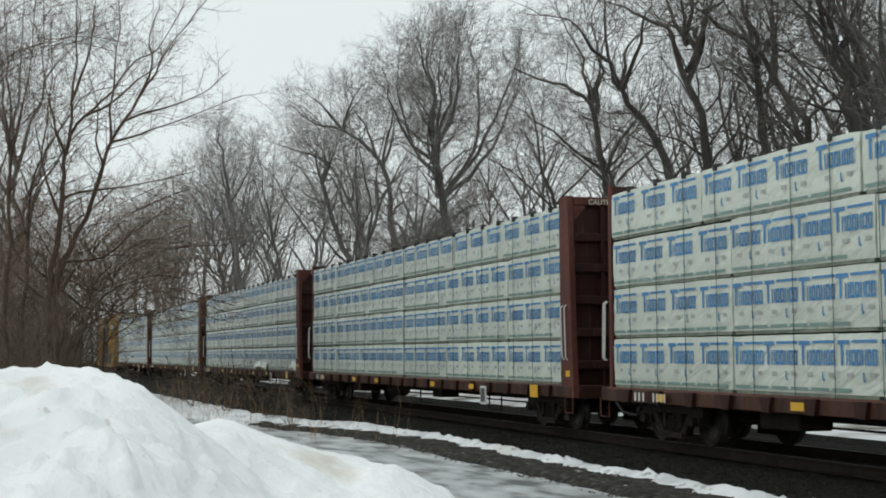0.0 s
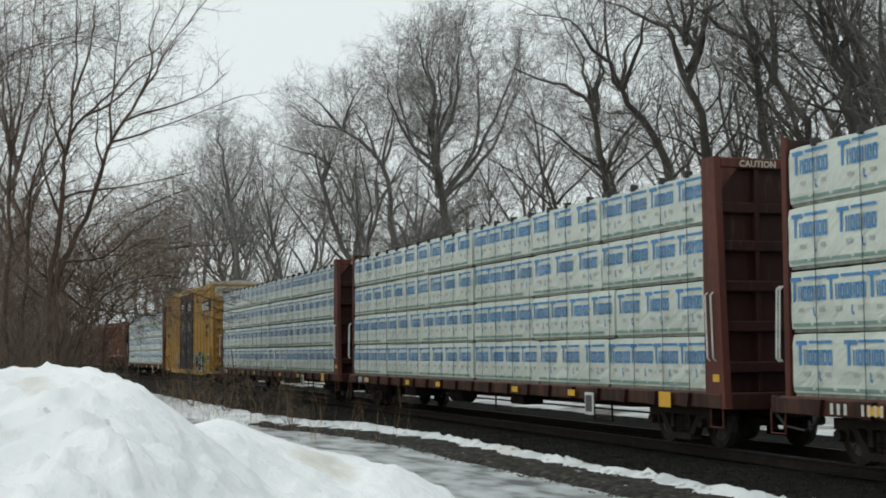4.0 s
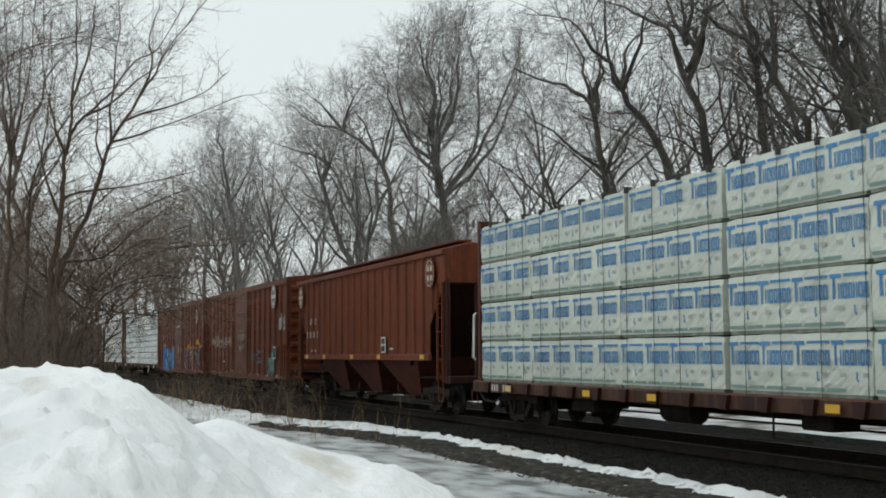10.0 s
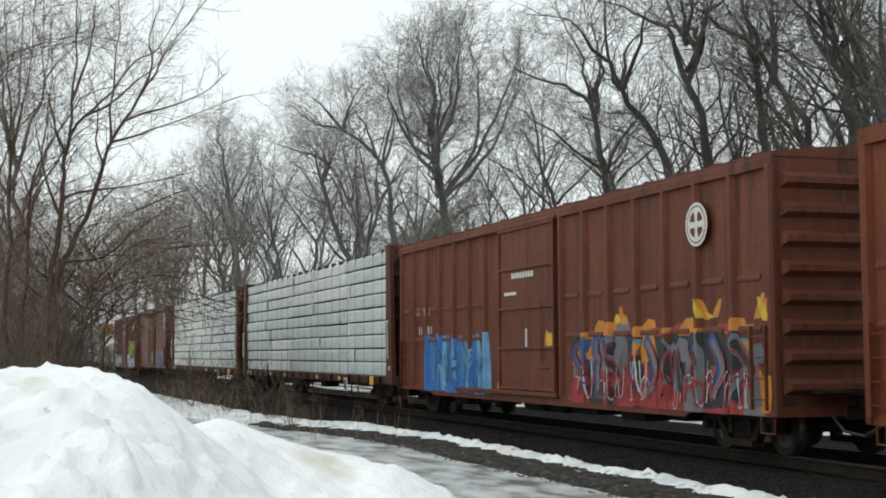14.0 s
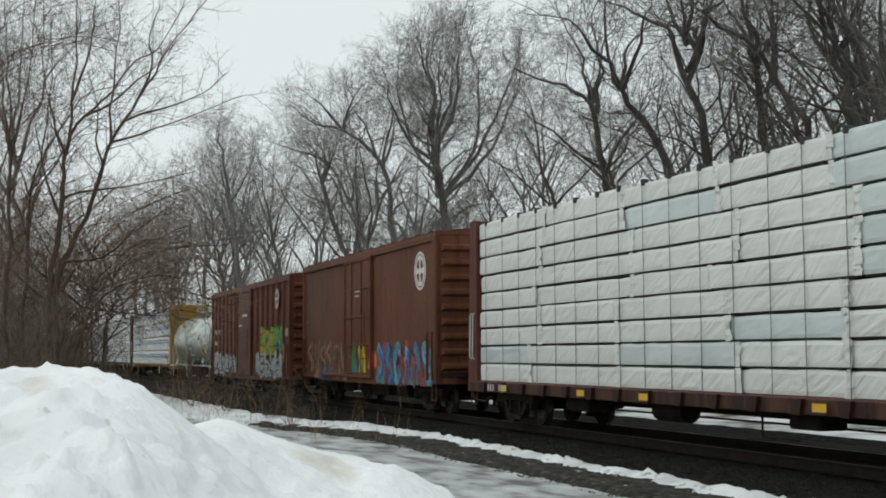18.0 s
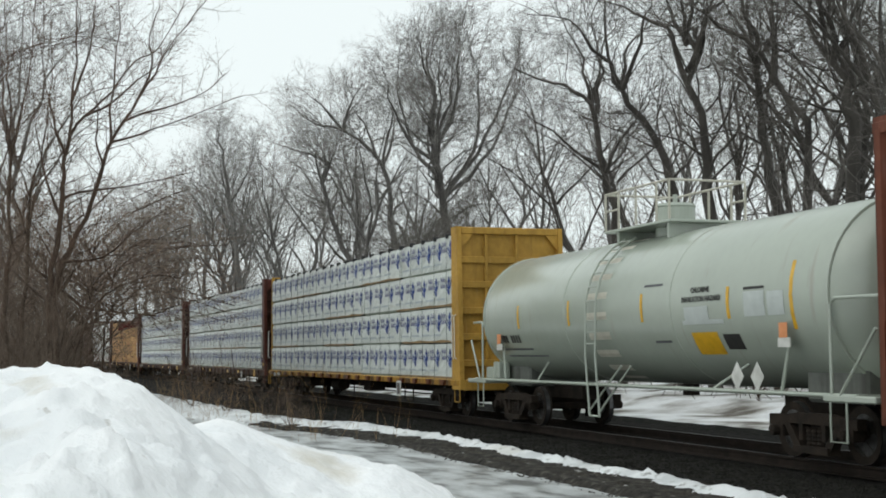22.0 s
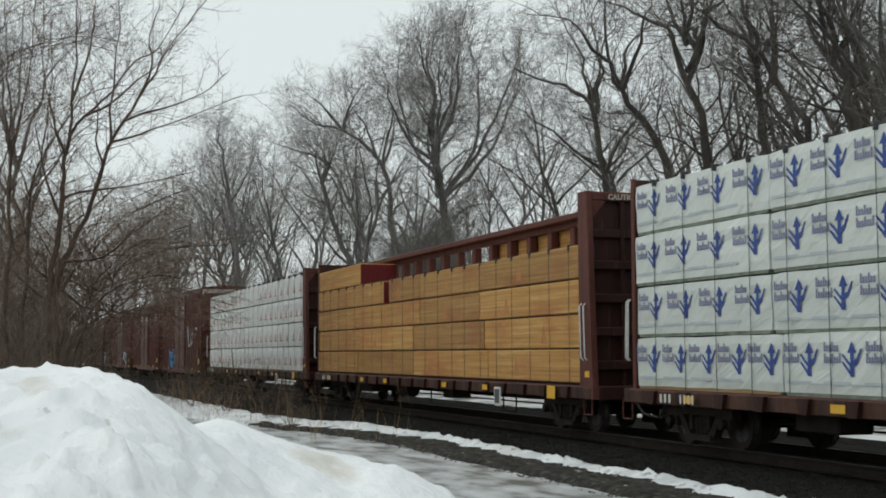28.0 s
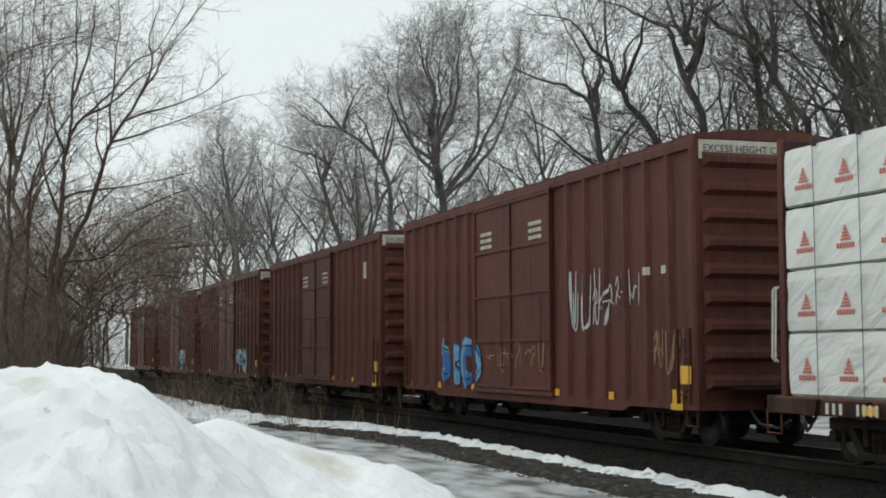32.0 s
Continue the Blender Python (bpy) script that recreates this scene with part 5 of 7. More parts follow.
def lumber_load(s0, s1, style, seed, tiers=4, z0=0.955, z1=4.60, breaks=5, skip=(), cable_top=None, pale=None, strap=0.007, torn=()):
    """Bundles on both sides of the centre beam; each tier is cut into bundles of uneven length."""
    rng, bare = random.Random(seed), random.Random(seed + 900)
    wrap, emblem, ink, ink2, pitch, base, label = STYLE[style]
    L = (s1 - s0) / 2 - 0.03
    back = -L if style == "plain" else -L - 0.24       # the load reaches back to a thin rear wall
    load = thing("lumber_load", label, "lumber load", "loads of the freight train")
    load["mid"] = (s0 + s1) / 2
    CARS.append(load)
    th = (z1 - z0) / tiers
    cuts0 = [back + (L - back) * k / breaks for k in range(breaks + 1)]
    split = breaks // 2 if style == "band" else None
    for side in (-1, 1):
        cuts = list(cuts0)
        for t in range(tiers):
            if t == 0 or rng.random() < 0.55:
                cuts = [cuts0[0]] + [c + rng.choice((-0.6, -0.3, 0.0, 0.0, 0.3, 0.6)) for c in cuts0[1:-1]] + [cuts0[-1]]
            zb = z0 + t * th
            if side > 0:
                cuts = [back, rng.uniform(-1, 1), L]
            for k in range(breaks if side < 0 else 2):
                if side < 0 and (t, k) in skip:
                    continue
                a, b = cuts[k] + 0.015, cuts[k + 1] - 0.015
                if side < 0 and split is not None and k in (split - 1, split):
                    a, b = (cuts0[k] + 0.09 if k == split else a), (cuts0[k + 1] - 0.07 if k == split - 1 else b)
                if k == 0:
                    a += rng.uniform(0, 0.06)
                if k == breaks - 1:
                    b -= rng.uniform(0, 0.06)
                if style == "bare" and side < 0 and t == 3:
                    a, b = (-2.5 if k == 1 else a), (-3.1 if k == 0 else b)
                if style == "bare" and side > 0 and t == 4:
                    if k == 0:
                        continue
                    a = 2.5
                out = 1.352 + (rng.uniform(-0.018, 0.012) if style != "plain" else rng.uniform(-0.04, 0.015))
                sag = 0.032 if tiers > 4 or style == "peak" else 0.05
                y0, y1 = (-out, -0.13) if side < 0 else (0.13, out)
                tip = zb + th - (rng.uniform(0, 0.02) if t < tiers - 1 else rng.uniform(0, 0.055))
                m = M[wrap] if not pale or not pale(t, (a + b) / 2, rng) else M["wrap3"]
                bundle = part("lumber_package", Geo().cbox(a, b, y0, y1, zb + sag, zb + th, 0.022) if style == "bare" or side > 0 else package(a, b, y0, y1, zb + sag, tip, rng, side, 1.0 if tiers == 4 else 0.35), m, load)
                if style == "bare":
                    part("painted_end", Geo().box(b, b + 0.006, y0 + 0.02, y1 - 0.02, zb + sag + 0.02, zb + th - 0.02), M["panelred"], bundle, "dark red sealed board ends")
                if side > 0:
                    continue
                if style == "bare" and b - a > 2:
                    for i in range(1):
                        c, zm = a + (b - a) * rng.uniform(0.3, 0.7), zb + sag + th * 0.14
                        part("stencil_mark", Geo().add([(c - 0.17, y0 - 0.004, zm), (c + 0.17, y0 - 0.004, zm), (c, y0 - 0.004, zm + th * 0.6)], [(0, 1, 2)]), M["stencil"], bundle, "faded red triangular stencil")
                deep = 0.025 if tiers == 4 else 0.07
                part("dunnage", Geo().box(a + 0.05, b - 0.05, y0 + deep, y1, zb, zb + sag), M["dunnage" if style not in ("plain", "bare") else "tie"], bundle)
                if style == "band":
                    hem = Geo()
                    comb(hem, a + 0.06, zb + sag + 0.035, [(0.52 * i, 0.52 * i + 0.44, 0.05) for i in range(int((b - a - 0.1) / 0.52))], 0.012, y0 - 0.004)
                    part("printed_hem", hem, M["hem"], bundle, "dull green printed hem")
                if style == "figure":
                    hem = Geo()
                    comb(hem, a + 0.08, zb + sag + 0.13, [(0.95 * i, 0.95 * i + 0.66, 0.045) for i in range(int((b - a - 0.2) / 0.95))], 0.012, y0 - 0.004)
                    part("printed_hem", hem, M["faintblue"], bundle, "faint blue-grey printed hem")
                if style in ("figure", "peak") and bare.random() < 0.32:
                    board, u = Geo(), a + (b - a) * bare.choice((0.03, 0.03, 0.45))
                    n = 14
                    vs = []
                    for i in range(n + 1):
                        x = u + (b - 0.03 - u) * i / n
                        top = zb + sag + 0.002 + 0.045 * max(0.0, wob(x, t, 1.1, seed)) - (0.012 if i in (0, n) else 0.0)
                        vs += [(x, y0 - 0.006, zb + 0.004), (x, y0 - 0.006, top), (x, y0 + 0.05, top)]
                    board.add(vs, [(3 * i + j, 3 * i + 3 + j, 3 * i + 4 + j, 3 * i + 1 + j) for i in range(n) for j in (0, 1)])
                    part("bare_board", board, M["dampboard"], bundle, "strip of bare board below the wrap")
                if style == "plain" and k < breaks - 1:
                    fold = Geo()
                    for i in range(5):
                        zz = zb + sag + (th - sag) * (i + 0.5) / 5
                        p = [(b + 0.02 + rng.uniform(-0.16, -0.05), y0 - 0.002, zz - 0.05), (b + 0.02 + rng.uniform(-0.02, 0.02), y0 - rng.uniform(0.02, 0.06), zz - 0.05 + rng.uniform(-0.03, 0.03)), (b + 0.02 + rng.uniform(0.04, 0.12), y0 - 0.002, zz - 0.05)]
                        fold.add(p + [(x + rng.uniform(-0.03, 0.03), y, z + 0.09) for x, y, z in p], [(0, 1, 4, 3), (1, 2, 5, 4)])
                    part("end_fold", fold, M["wrap3"], bundle, "crumpled white end fold")
                if emblem and not (style == "peak" and t >= 2 and k == 2):
                    count = max(1, round((b - a) / pitch))
                    step, drift = (b - a) / count, rng.uniform(-0.05, 0.05)
                    for i in range(count):
                        link("printed_emblem", emblem_mesh(style), bundle, at(a + step * (i + 0.5) - 0.46 + drift * (0 < i < count - 1), y0 - 0.004, zb + sag + base))
    for a, b in torn:
        a, b = a - load["mid"], b - load["mid"]
        part("bare_board", Geo().box(a + 0.25, b - 0.1, -1.34, -1.28, z0 + 0.04, z0 + 0.26), M["lumber"], load, "bare yellow board where the wrap is torn")
        flap, n = Geo(), 16
        vs = []
        for i in range(n + 1):
            f, x = i / n, a + (b - a) * i / n
            lift = 0.06 + 0.16 * max(0.0, math.sin(3.1 * f)) * (0.7 + 0.5 * wob(x, 9, 1.3))
            vs += [(x, -1.358, z0 + lift + 0.20), (x + 0.05 * wob(x, 0, 3), -1.40 - 0.03 * wob(x, 1, 4), z0 + lift + 0.07), (x + 0.10 * wob(x, 2, 3), -1.43 - 0.09 * abs(wob(x, 3, 3)), z0 + lift - 0.05 + 0.08 * wob(x, 5, 4))]
        flap.add(vs, [(3 * i + j, 3 * i + 3 + j, 3 * i + 4 + j, 3 * i + 1 + j) for i in range(n) for j in (0, 1)])
        part("torn_flap", flap, M[wrap], load, "loose torn flap of white wrap")
    n, zc = int(2 * L / 1.02), cable_top or z1
    cable = Geo().box(-strap, strap, -1.378, -1.372, z0 - 0.02, zc + 0.004).box(-0.011, 0.011, -1.378, -0.2, zc + 0.003, zc + 0.008).mesh("tie_down_cable", M["cable"])
    tab = Geo().cbox(-0.028, 0.028, -1.39, -1.25, zc - 0.09, zc + 0.025, 0.006).mesh("corner_protector", M["plastic"])
    for k in range(n):
        x = -L + 0.55 + (2 * L - 1.1) * k / (n - 1) + rng.uniform(-0.06, 0.06)
        c = link("tie_down_cable", cable, load, at(x))
        link("corner_protector", tab, c)
    return load


def disc(parent, x, y, z, r, material, name, label="", n=28, m2=None, hole=0.0):
    g = Geo()
    p = [(x + r * math.cos(2 * math.pi * k / n), y, z + r * math.sin(2 * math.pi * k / n)) for k in range(n)]
    g.prism(p, (0, -0.004, 0))
    return part(name, g, material, parent, label)


def cross_emblem(parent, x, y, z, r, dark, light="white"):
    """A round white railway emblem: a disc with a dark ring and a cross."""
    e = disc(parent, x, y, z, r, M[light], "round_emblem", "round railway emblem with a cross")
    g = Geo()
    n = 28
    for k in range(n):
        a, b = 2 * math.pi * k / n, 2 * math.pi * (k + 0.72) / n
        q = [(x + rr * math.cos(c), y - 0.004, z + rr * math.sin(c)) for rr, c in ((r * 0.80, a), (r * 0.87, a), (r * 0.87, b), (r * 0.80, b))]
        g.prism(q, (0, -0.004, 0))
    for k in range(4):          # four dark quarters leave a pale cross between them
        a = math.pi / 2 * k
        arc = [(0.62, a + c) for c in (0.30, 0.55, 0.79, 1.02, 1.27)] + [(0.24, a + 1.10), (0.24, a + 0.47)]
        g.prism([(x + r * f * math.cos(c), y - 0.004, z + r * f * math.sin(c)) for f, c in arc], (0, -0.004, 0))
    part("emblem_cross", g, dark, e)


def smooth2(pts, steps=4):
    p = [Vector((a, 0, b)) for a, b in pts]
    return [(q.x, q.z) for q in curve_through(p, steps)]


def stroke(g, pts, w, y, ends=0.55):
    """A flat painted ribbon of width w along points in the side's plane, tapering a little at its ends."""
    n, vs = len(pts), []
    for i, (x, z) in enumerate(pts):
        (xa, za), (xb, zb) = pts[max(0, i - 1)], pts[min(n - 1, i + 1)]
        d = math.hypot(xb - xa, zb - za) or 1e-6
        k = w / 2 * (ends if i in (0, n - 1) else 1.0)
        nx, nz = -(zb - za) / d * k, (xb - xa) / d * k
        vs += [(x + nx, y - 0.0006 * i, z + nz), (x - nx, y - 0.0006 * i, z - nz)]
    g.add(vs, [(2 * i, 2 * i + 1, 2 * i + 3, 2 * i + 2) for i in range(n - 1)])


PROFILE = {}


def skin(g, car, plane):
    """Lays paint onto a car's side: over its posts and door, in the sheets between them. y counts from the given plane."""
    if car.name not in PROFILE:
        return g
    line, sill = PROFILE[car.name]

    def deep(x):
        for (a, p), (b, q) in zip(line, line[1:]):
            if a <= x <= b:
                return p + (q - p) * (x - a) / max(1e-6, b - a)
        return -1.40

    def cut(poly, axis, c):
        lo, hi = [], []
        for p, q in zip(poly, poly[1:] + poly[:1]):
            if p[axis] <= c:
                lo.append(p)
            if p[axis] >= c:
                hi.append(p)
            if (p[axis] - c) * (q[axis] - c) < 0:
                k = (c - p[axis]) / (q[axis] - p[axis])
                m = tuple(u + (w - u) * k for u, w in zip(p, q))
                lo.append(m)
                hi.append(m)
        return lo, hi

    out = Geo()
    for f in g.f:
        pieces = [[g.v[i] for i in f]]
        lo, hi = min(p[0] for p in pieces[0]), max(p[0] for p in pieces[0])
        for axis, c in [(0, x) for x, _ in line if lo < x < hi] + [(2, sill)]:
            nxt = []
            for poly in pieces:
                nxt += [q for q in cut(poly, axis, c) if len(q) > 2 and max(p[axis] for p in q) - min(p[axis] for p in q) >= 0]
            pieces = nxt
        for poly in pieces:
            cx, cz = sum(p[0] for p in poly) / len(poly), sum(p[2] for p in poly) / len(poly)
            vs = []
            for x, y, z in poly:
                d = deep(x + (cx - x) * 0.001)
                vs.append((x, (min(d, -1.443) if cz < sill else d) + y - plane - 0.004, z))
            out.add(vs, [tuple(range(len(vs)))])
    return out


def letterlike(rng, cx, z, lw, h):
    """The spine of one bulging shape."""
    kind, pts = rng.randrange(5), []
    for i in range(6):
        f = i / 5
        if kind == 0:
            q = (cx + lw * 0.36 * math.sin(f * 6.3), z + h * (0.1 + 0.8 * f))
        elif kind == 1:
            q = (cx + lw * 0.36 * math.cos(f * 5.0 + 0.8), z + h * (0.5 + 0.38 * math.sin(f * 5.0 + 0.8)))
        elif kind == 2:
            q = (cx - lw * 0.36 + lw * 0.72 * f, z + h * (0.12 + 0.76 * abs((f * 3) % 2 - 1)))
        elif kind == 3:
            q = (cx + lw * (0.3 - 0.6 * abs(2 * f - 1)), z + h * (0.1 + 0.8 * f))
        else:
            q = (cx + lw * 0.12 * (i % 2), z + h * (0.1 + 0.8 * f))
        pts.append((q[0] + rng.uniform(-0.07, 0.07) * lw, q[1] + rng.uniform(-0.04, 0.04) * h))
    return smooth2(pts)


def graffiti(parent, x, z, w, h, y, seed, fills, line, letters=5, wide=0.55):
    """A sprayed piece: fat overlapping letter-like shapes over a soft backing, each with a thin outline."""
    rng = random.Random(seed)
    for k in range(letters):
        lw = w / letters
        pts = letterlike(rng, x + lw * (k + 0.5), z, lw, h)
        sw = lw * wide
        for j in range(2 if len(fills) > 1 else 1):
            g = Geo()
            shift = 0.0 if j == 0 else sw * 0.22
            stroke(g, [(a + shift, b - shift) for a, b in pts], sw * (1.0 if j == 0 else 0.5), y - 0.003 - 0.004 * (k % 2) - 0.009 * j, 0.8)
            f = fills[(k + j) % len(fills)]
            part("sprayed_letter", skin(g, parent, y), SPRAY[f], parent, "sprayed " + f + " graffiti paint")
        g = Geo()
        stroke(g, [(a + 0.5 * sw, b) for a, b in pts[2:-2]], 0.035, y - 0.021)
        part("sprayed_line", skin(g, parent, y), SPRAY[line], parent, "sprayed " + line + " graffiti line")
        g = Geo()
        stroke(g, [(a - 0.5 * sw, b) for a, b in pts[1:-3]], 0.03, y - 0.021)
        part("sprayed_line", skin(g, parent, y), SPRAY[line], parent, "sprayed " + line + " graffiti line")


def field(parent, x, z, w, h, y, seed, cols, ragged=0.25, n=12, slant=0.15):
    """A filled area sprayed in upright sweeps, with an uneven top and foot."""
    rng = random.Random(seed)
    for k in range(n):
        a, b = x + w * (k - 0.25) / n, x + w * (k + 1.25) / n
        t, u = z + h * (1 - ragged * rng.random()), z + h * 0.25 * ragged * rng.random()
        d = slant * rng.uniform(-1, 1)
        g = Geo()
        m = u + (t - u) * 0.5
        for z0, z1, f in ((u, m, 0), (m, t, 1)):
            g.add([(a + d * f * 0.5, y, z0), (b + d * f * 0.5, y, z0), (b + d * (f + 1) * 0.5 - f * 0.45 * w / n, y, z1 + (0.06 * h if f else 0) * rng.uniform(-1, 1)), (a + d * (f + 1) * 0.5 + f * 0.35 * w / n, y, z1)], [(0, 1, 2, 3)])
        g.moved(0, -0.0012 * (k % 3), 0)
        c = rng.choice(cols)
        part("sprayed_patch", skin(g, parent, y), SPRAY[c], parent, "sprayed " + c + " graffiti paint")


def scribble(parent, x, z, w, h, y, seed, col, n=5, thick=0.045):
    """A spray-can scrawl: each sign a few quick strokes, hooks and loops of uneven height."""
    rng = random.Random(seed)
    for k in range(n):
        lw = w / n
        c = x + lw * (k + 0.5)
        g = Geo()
        lean = rng.uniform(-0.05, 0.16) * h
        for j in range(rng.choice((2, 2, 3))):
            u, v = c + lw * rng.uniform(-0.38, 0.3), rng.uniform(0.0, 0.25)
            t = rng.uniform(0.6, 1.05)
            kind = rng.randrange(4)
            if kind == 0:
                pts = [(u, z + v * h), (u + lean * 0.5, z + h * (v + t) / 2), (u + lean, z + h * t)]
            elif kind == 1:
                pts = [(u - lw * 0.2, z + h * 0.75 * t), (u + lw * 0.12, z + h * t), (u + lw * 0.25, z + h * 0.7 * t), (u, z + h * 0.45), (u - lw * 0.12, z + h * v)]
            elif kind == 2:
                pts = [(u - lw * 0.25, z + h * t), (u - lw * 0.18, z + h * v), (u + lw * 0.1, z + h * v), (u + lw * 0.25, z + h * t)]
            else:
                pts = [(u - lw * 0.3, z + h * rng.uniform(0.3, 0.6)), (u, z + h * rng.uniform(0.4, 0.65)), (u + lw * 0.35, z + h * rng.uniform(0.3, 0.6))]
            stroke(g, smooth2(pts, 3), thick * rng.uniform(0.6, 1.0), y - 0.001 * j)
        part("sprayed_tag", skin(g, parent, y + 0.016), SPRAY[col], parent, "sprayed " + col + " scrawl")


def boxcar(s0, s1, top, colour, label, ribs=16, door=(0, 3.0), roof="same", end_ribs=8, smooth=False, bottom=0.66, door_col=None, wide_doors=False, gusset=True, rib_top=0.35):
    """A boxcar with outside posts; door: centre and width of the near sliding door."""
    L = (s1 - s0) / 2
    P = M[colour]
    R = P if roof == "same" else M[roof]
    D = M[door_col] if door_col else P
    car = thing("boxcar", label, "railway car", "cars of the freight train")
    car["mid"] = (s0 + s1) / 2
    CARS.append(car)
    eave = top - 0.10
    part("side_panel", Geo().box(-L + 0.02, L - 0.02, -1.40, -1.34, bottom + 0.22, eave), P, car)
    part("side_panel", Geo().box(-L + 0.02, L - 0.02, 1.34, 1.40, bottom + 0.22, eave), P, car)
    part("floor", Geo().box(-L + 0.02, L - 0.02, -1.34, 1.34, bottom + 0.25, bottom + 0.4), M["under"], car)
    g = Geo().prism([(-L, -1.46, eave), (-L, -1.46, eave + 0.07), (-L, -0.7, eave + 0.16), (-L, 0, eave + 0.20), (-L, 0.7, eave + 0.16), (-L, 1.46, eave + 0.07), (-L, 1.46, eave)][::-1], (2 * L, 0, 0))
    rf = part("roof", g, R, car)
    me = Geo().prism([(-0.03, -1.42, eave + 0.075), (-0.03, 0, eave + 0.205), (-0.03, 1.42, eave + 0.075), (-0.03, 1.42, eave + 0.115), (-0.03, 0, eave + 0.245), (-0.03, -1.42, eave + 0.115)][::-1], (0.06, 0, 0)).mesh("roof_rib", R)
    n = int(2 * L / 1.15)
    for k in range(n):
        link("roof_rib", me, rf, at(-L + 2 * L * (k + 0.5) / n))
    dc, dw = door
    swage = []
    line = [(dc - dw / 2, -1.40), (dc - dw / 2 + 0.01, -1.478), (dc + dw / 2 - 0.01, -1.478), (dc + dw / 2, -1.40)]
    for k in range(ribs + 1):
        x = -L + 0.12 + (2 * L - 0.24) * k / ribs
        if abs(x - dc) >= dw / 2 + 0.12 and not (smooth and 0 < k < ribs):
            line += [(x - 0.10, -1.40), (x - 0.05, -1.487), (x + 0.05, -1.487), (x + 0.10, -1.40)]
    PROFILE[car.name] = ([(-L - 0.1, -1.40)] + sorted(line) + [(L + 0.1, -1.40)], bottom + 0.245)
    for s in (-1, 1):
        sill = [(-L, s * 1.44, bottom + 0.24), (-L, s * 1.44, bottom + 0.10), (-L + 2.6, s * 1.44, bottom + 0.10), (-L + 2.9, s * 1.44, bottom), (L - 2.9, s * 1.44, bottom), (L - 2.6, s * 1.44, bottom + 0.10), (L, s * 1.44, bottom + 0.10), (L, s * 1.44, bottom + 0.24)]
        part("side_sill", Geo().prism(sill if s > 0 else sill[::-1], (0, -s * 0.08, 0)), P, car)
        part("side_plate", Geo().cbox(-L, L, s * 1.43 - 0.05, s * 1.43 + 0.05, eave - 0.16, eave + (0 if roof == "same" else 0.08), 0.01), P, car)
        w = 0.10
        rib = Geo().prism([(-w, 0, bottom + 0.2), (-w * 0.5, -s * -0.085, bottom + 0.2), (w * 0.5, -s * -0.085, bottom + 0.2), (w, 0, bottom + 0.2)] if s > 0 else [(w, 0, bottom + 0.2), (w * 0.5, -0.085, bottom + 0.2), (-w * 0.5, -0.085, bottom + 0.2), (-w, 0, bottom + 0.2)], (0, 0, eave - bottom - 0.3)).mesh("side_post", P)
        for k in range(ribs + 1):
            x = -L + 0.12 + (2 * L - 0.24) * k / ribs
            if abs(x - dc) < dw / 2 + 0.12 or (smooth and 0 < k < ribs):
                continue
            link("side_post", rib, car, at(x, s * 1.40))
            if gusset and k < ribs and abs(x + 0.5 - dc) > dw / 2 + 0.6 and s < 0:
                if not swage:
                    swage.append(Geo().prism([(0.12, -1.40, 2.75), (0.78, -1.40, 2.75), (0.78, -1.425, 2.68), (0.12, -1.425, 2.68)], (0, 0, 0.035)).mesh("panel_swage", P))
                for dz in (0.0, -0.78):
                    link("panel_swage", swage[0], car, at(x, 0, dz))
        # door
        halves = (-1, 1) if wide_doors else (0,)
        for hf in halves:
            c, hw = dc + hf * dw / 4, dw / (4 if wide_doors else 2)
            d = part("sliding_door", Geo().cbox(c - hw + 0.02, c + hw - 0.02, min(s * 1.405, s * 1.475), max(s * 1.405, s * 1.475), bottom + 0.26, eave - 0.16, 0.01), D, car)
            for k in range(5):
                z = bottom + 0.3 + (eave - bottom - 0.5) * k / 4
                part("door_rib", Geo().cbox(c - hw + 0.03, c + hw - 0.03, min(s * 1.475, s * 1.515), max(s * 1.475, s * 1.515), z - 0.03, z + 0.03, 0.008), D, d)
            for q in ((-0.98, 0.98) if not smooth else (-0.98, -0.45, 0.3, 0.98)):
                part("door_post", Geo().cbox(c + q * hw - 0.035, c + q * hw + 0.035, min(s * 1.475, s * 1.52), max(s * 1.475, s * 1.52), bottom + 0.26, eave - 0.16, 0.008), D, d)
            part("door_handle", Geo().tube([(c + hw * 0.6, s * 1.53, bottom + 0.9), (c + hw * 0.6, s * 1.53, bottom + 2.2)], 0.014, 6).tube([(c + hw * 0.45, s * 1.53, bottom + 0.75), (c + hw * 0.8, s * 1.53, bottom + 0.75)], 0.014, 6), D, d)
        part("door_track", Geo().cbox(dc - dw / 2 - (0.1 if wide_doors else dw * 0.95), dc + dw / 2 + 0.1, s * 1.48 - 0.05, s * 1.48 + 0.05, bottom + 0.16, bottom + 0.25, 0.01), P, car)
        part("upper_track", Geo().cbox(dc - dw / 2 - (0.1 if wide_doors else dw * 0.95), dc + dw / 2 + 0.1, s * 1.48 - 0.04, s * 1.48 + 0.04, eave - 0.17, eave - 0.09, 0.01), P, car)
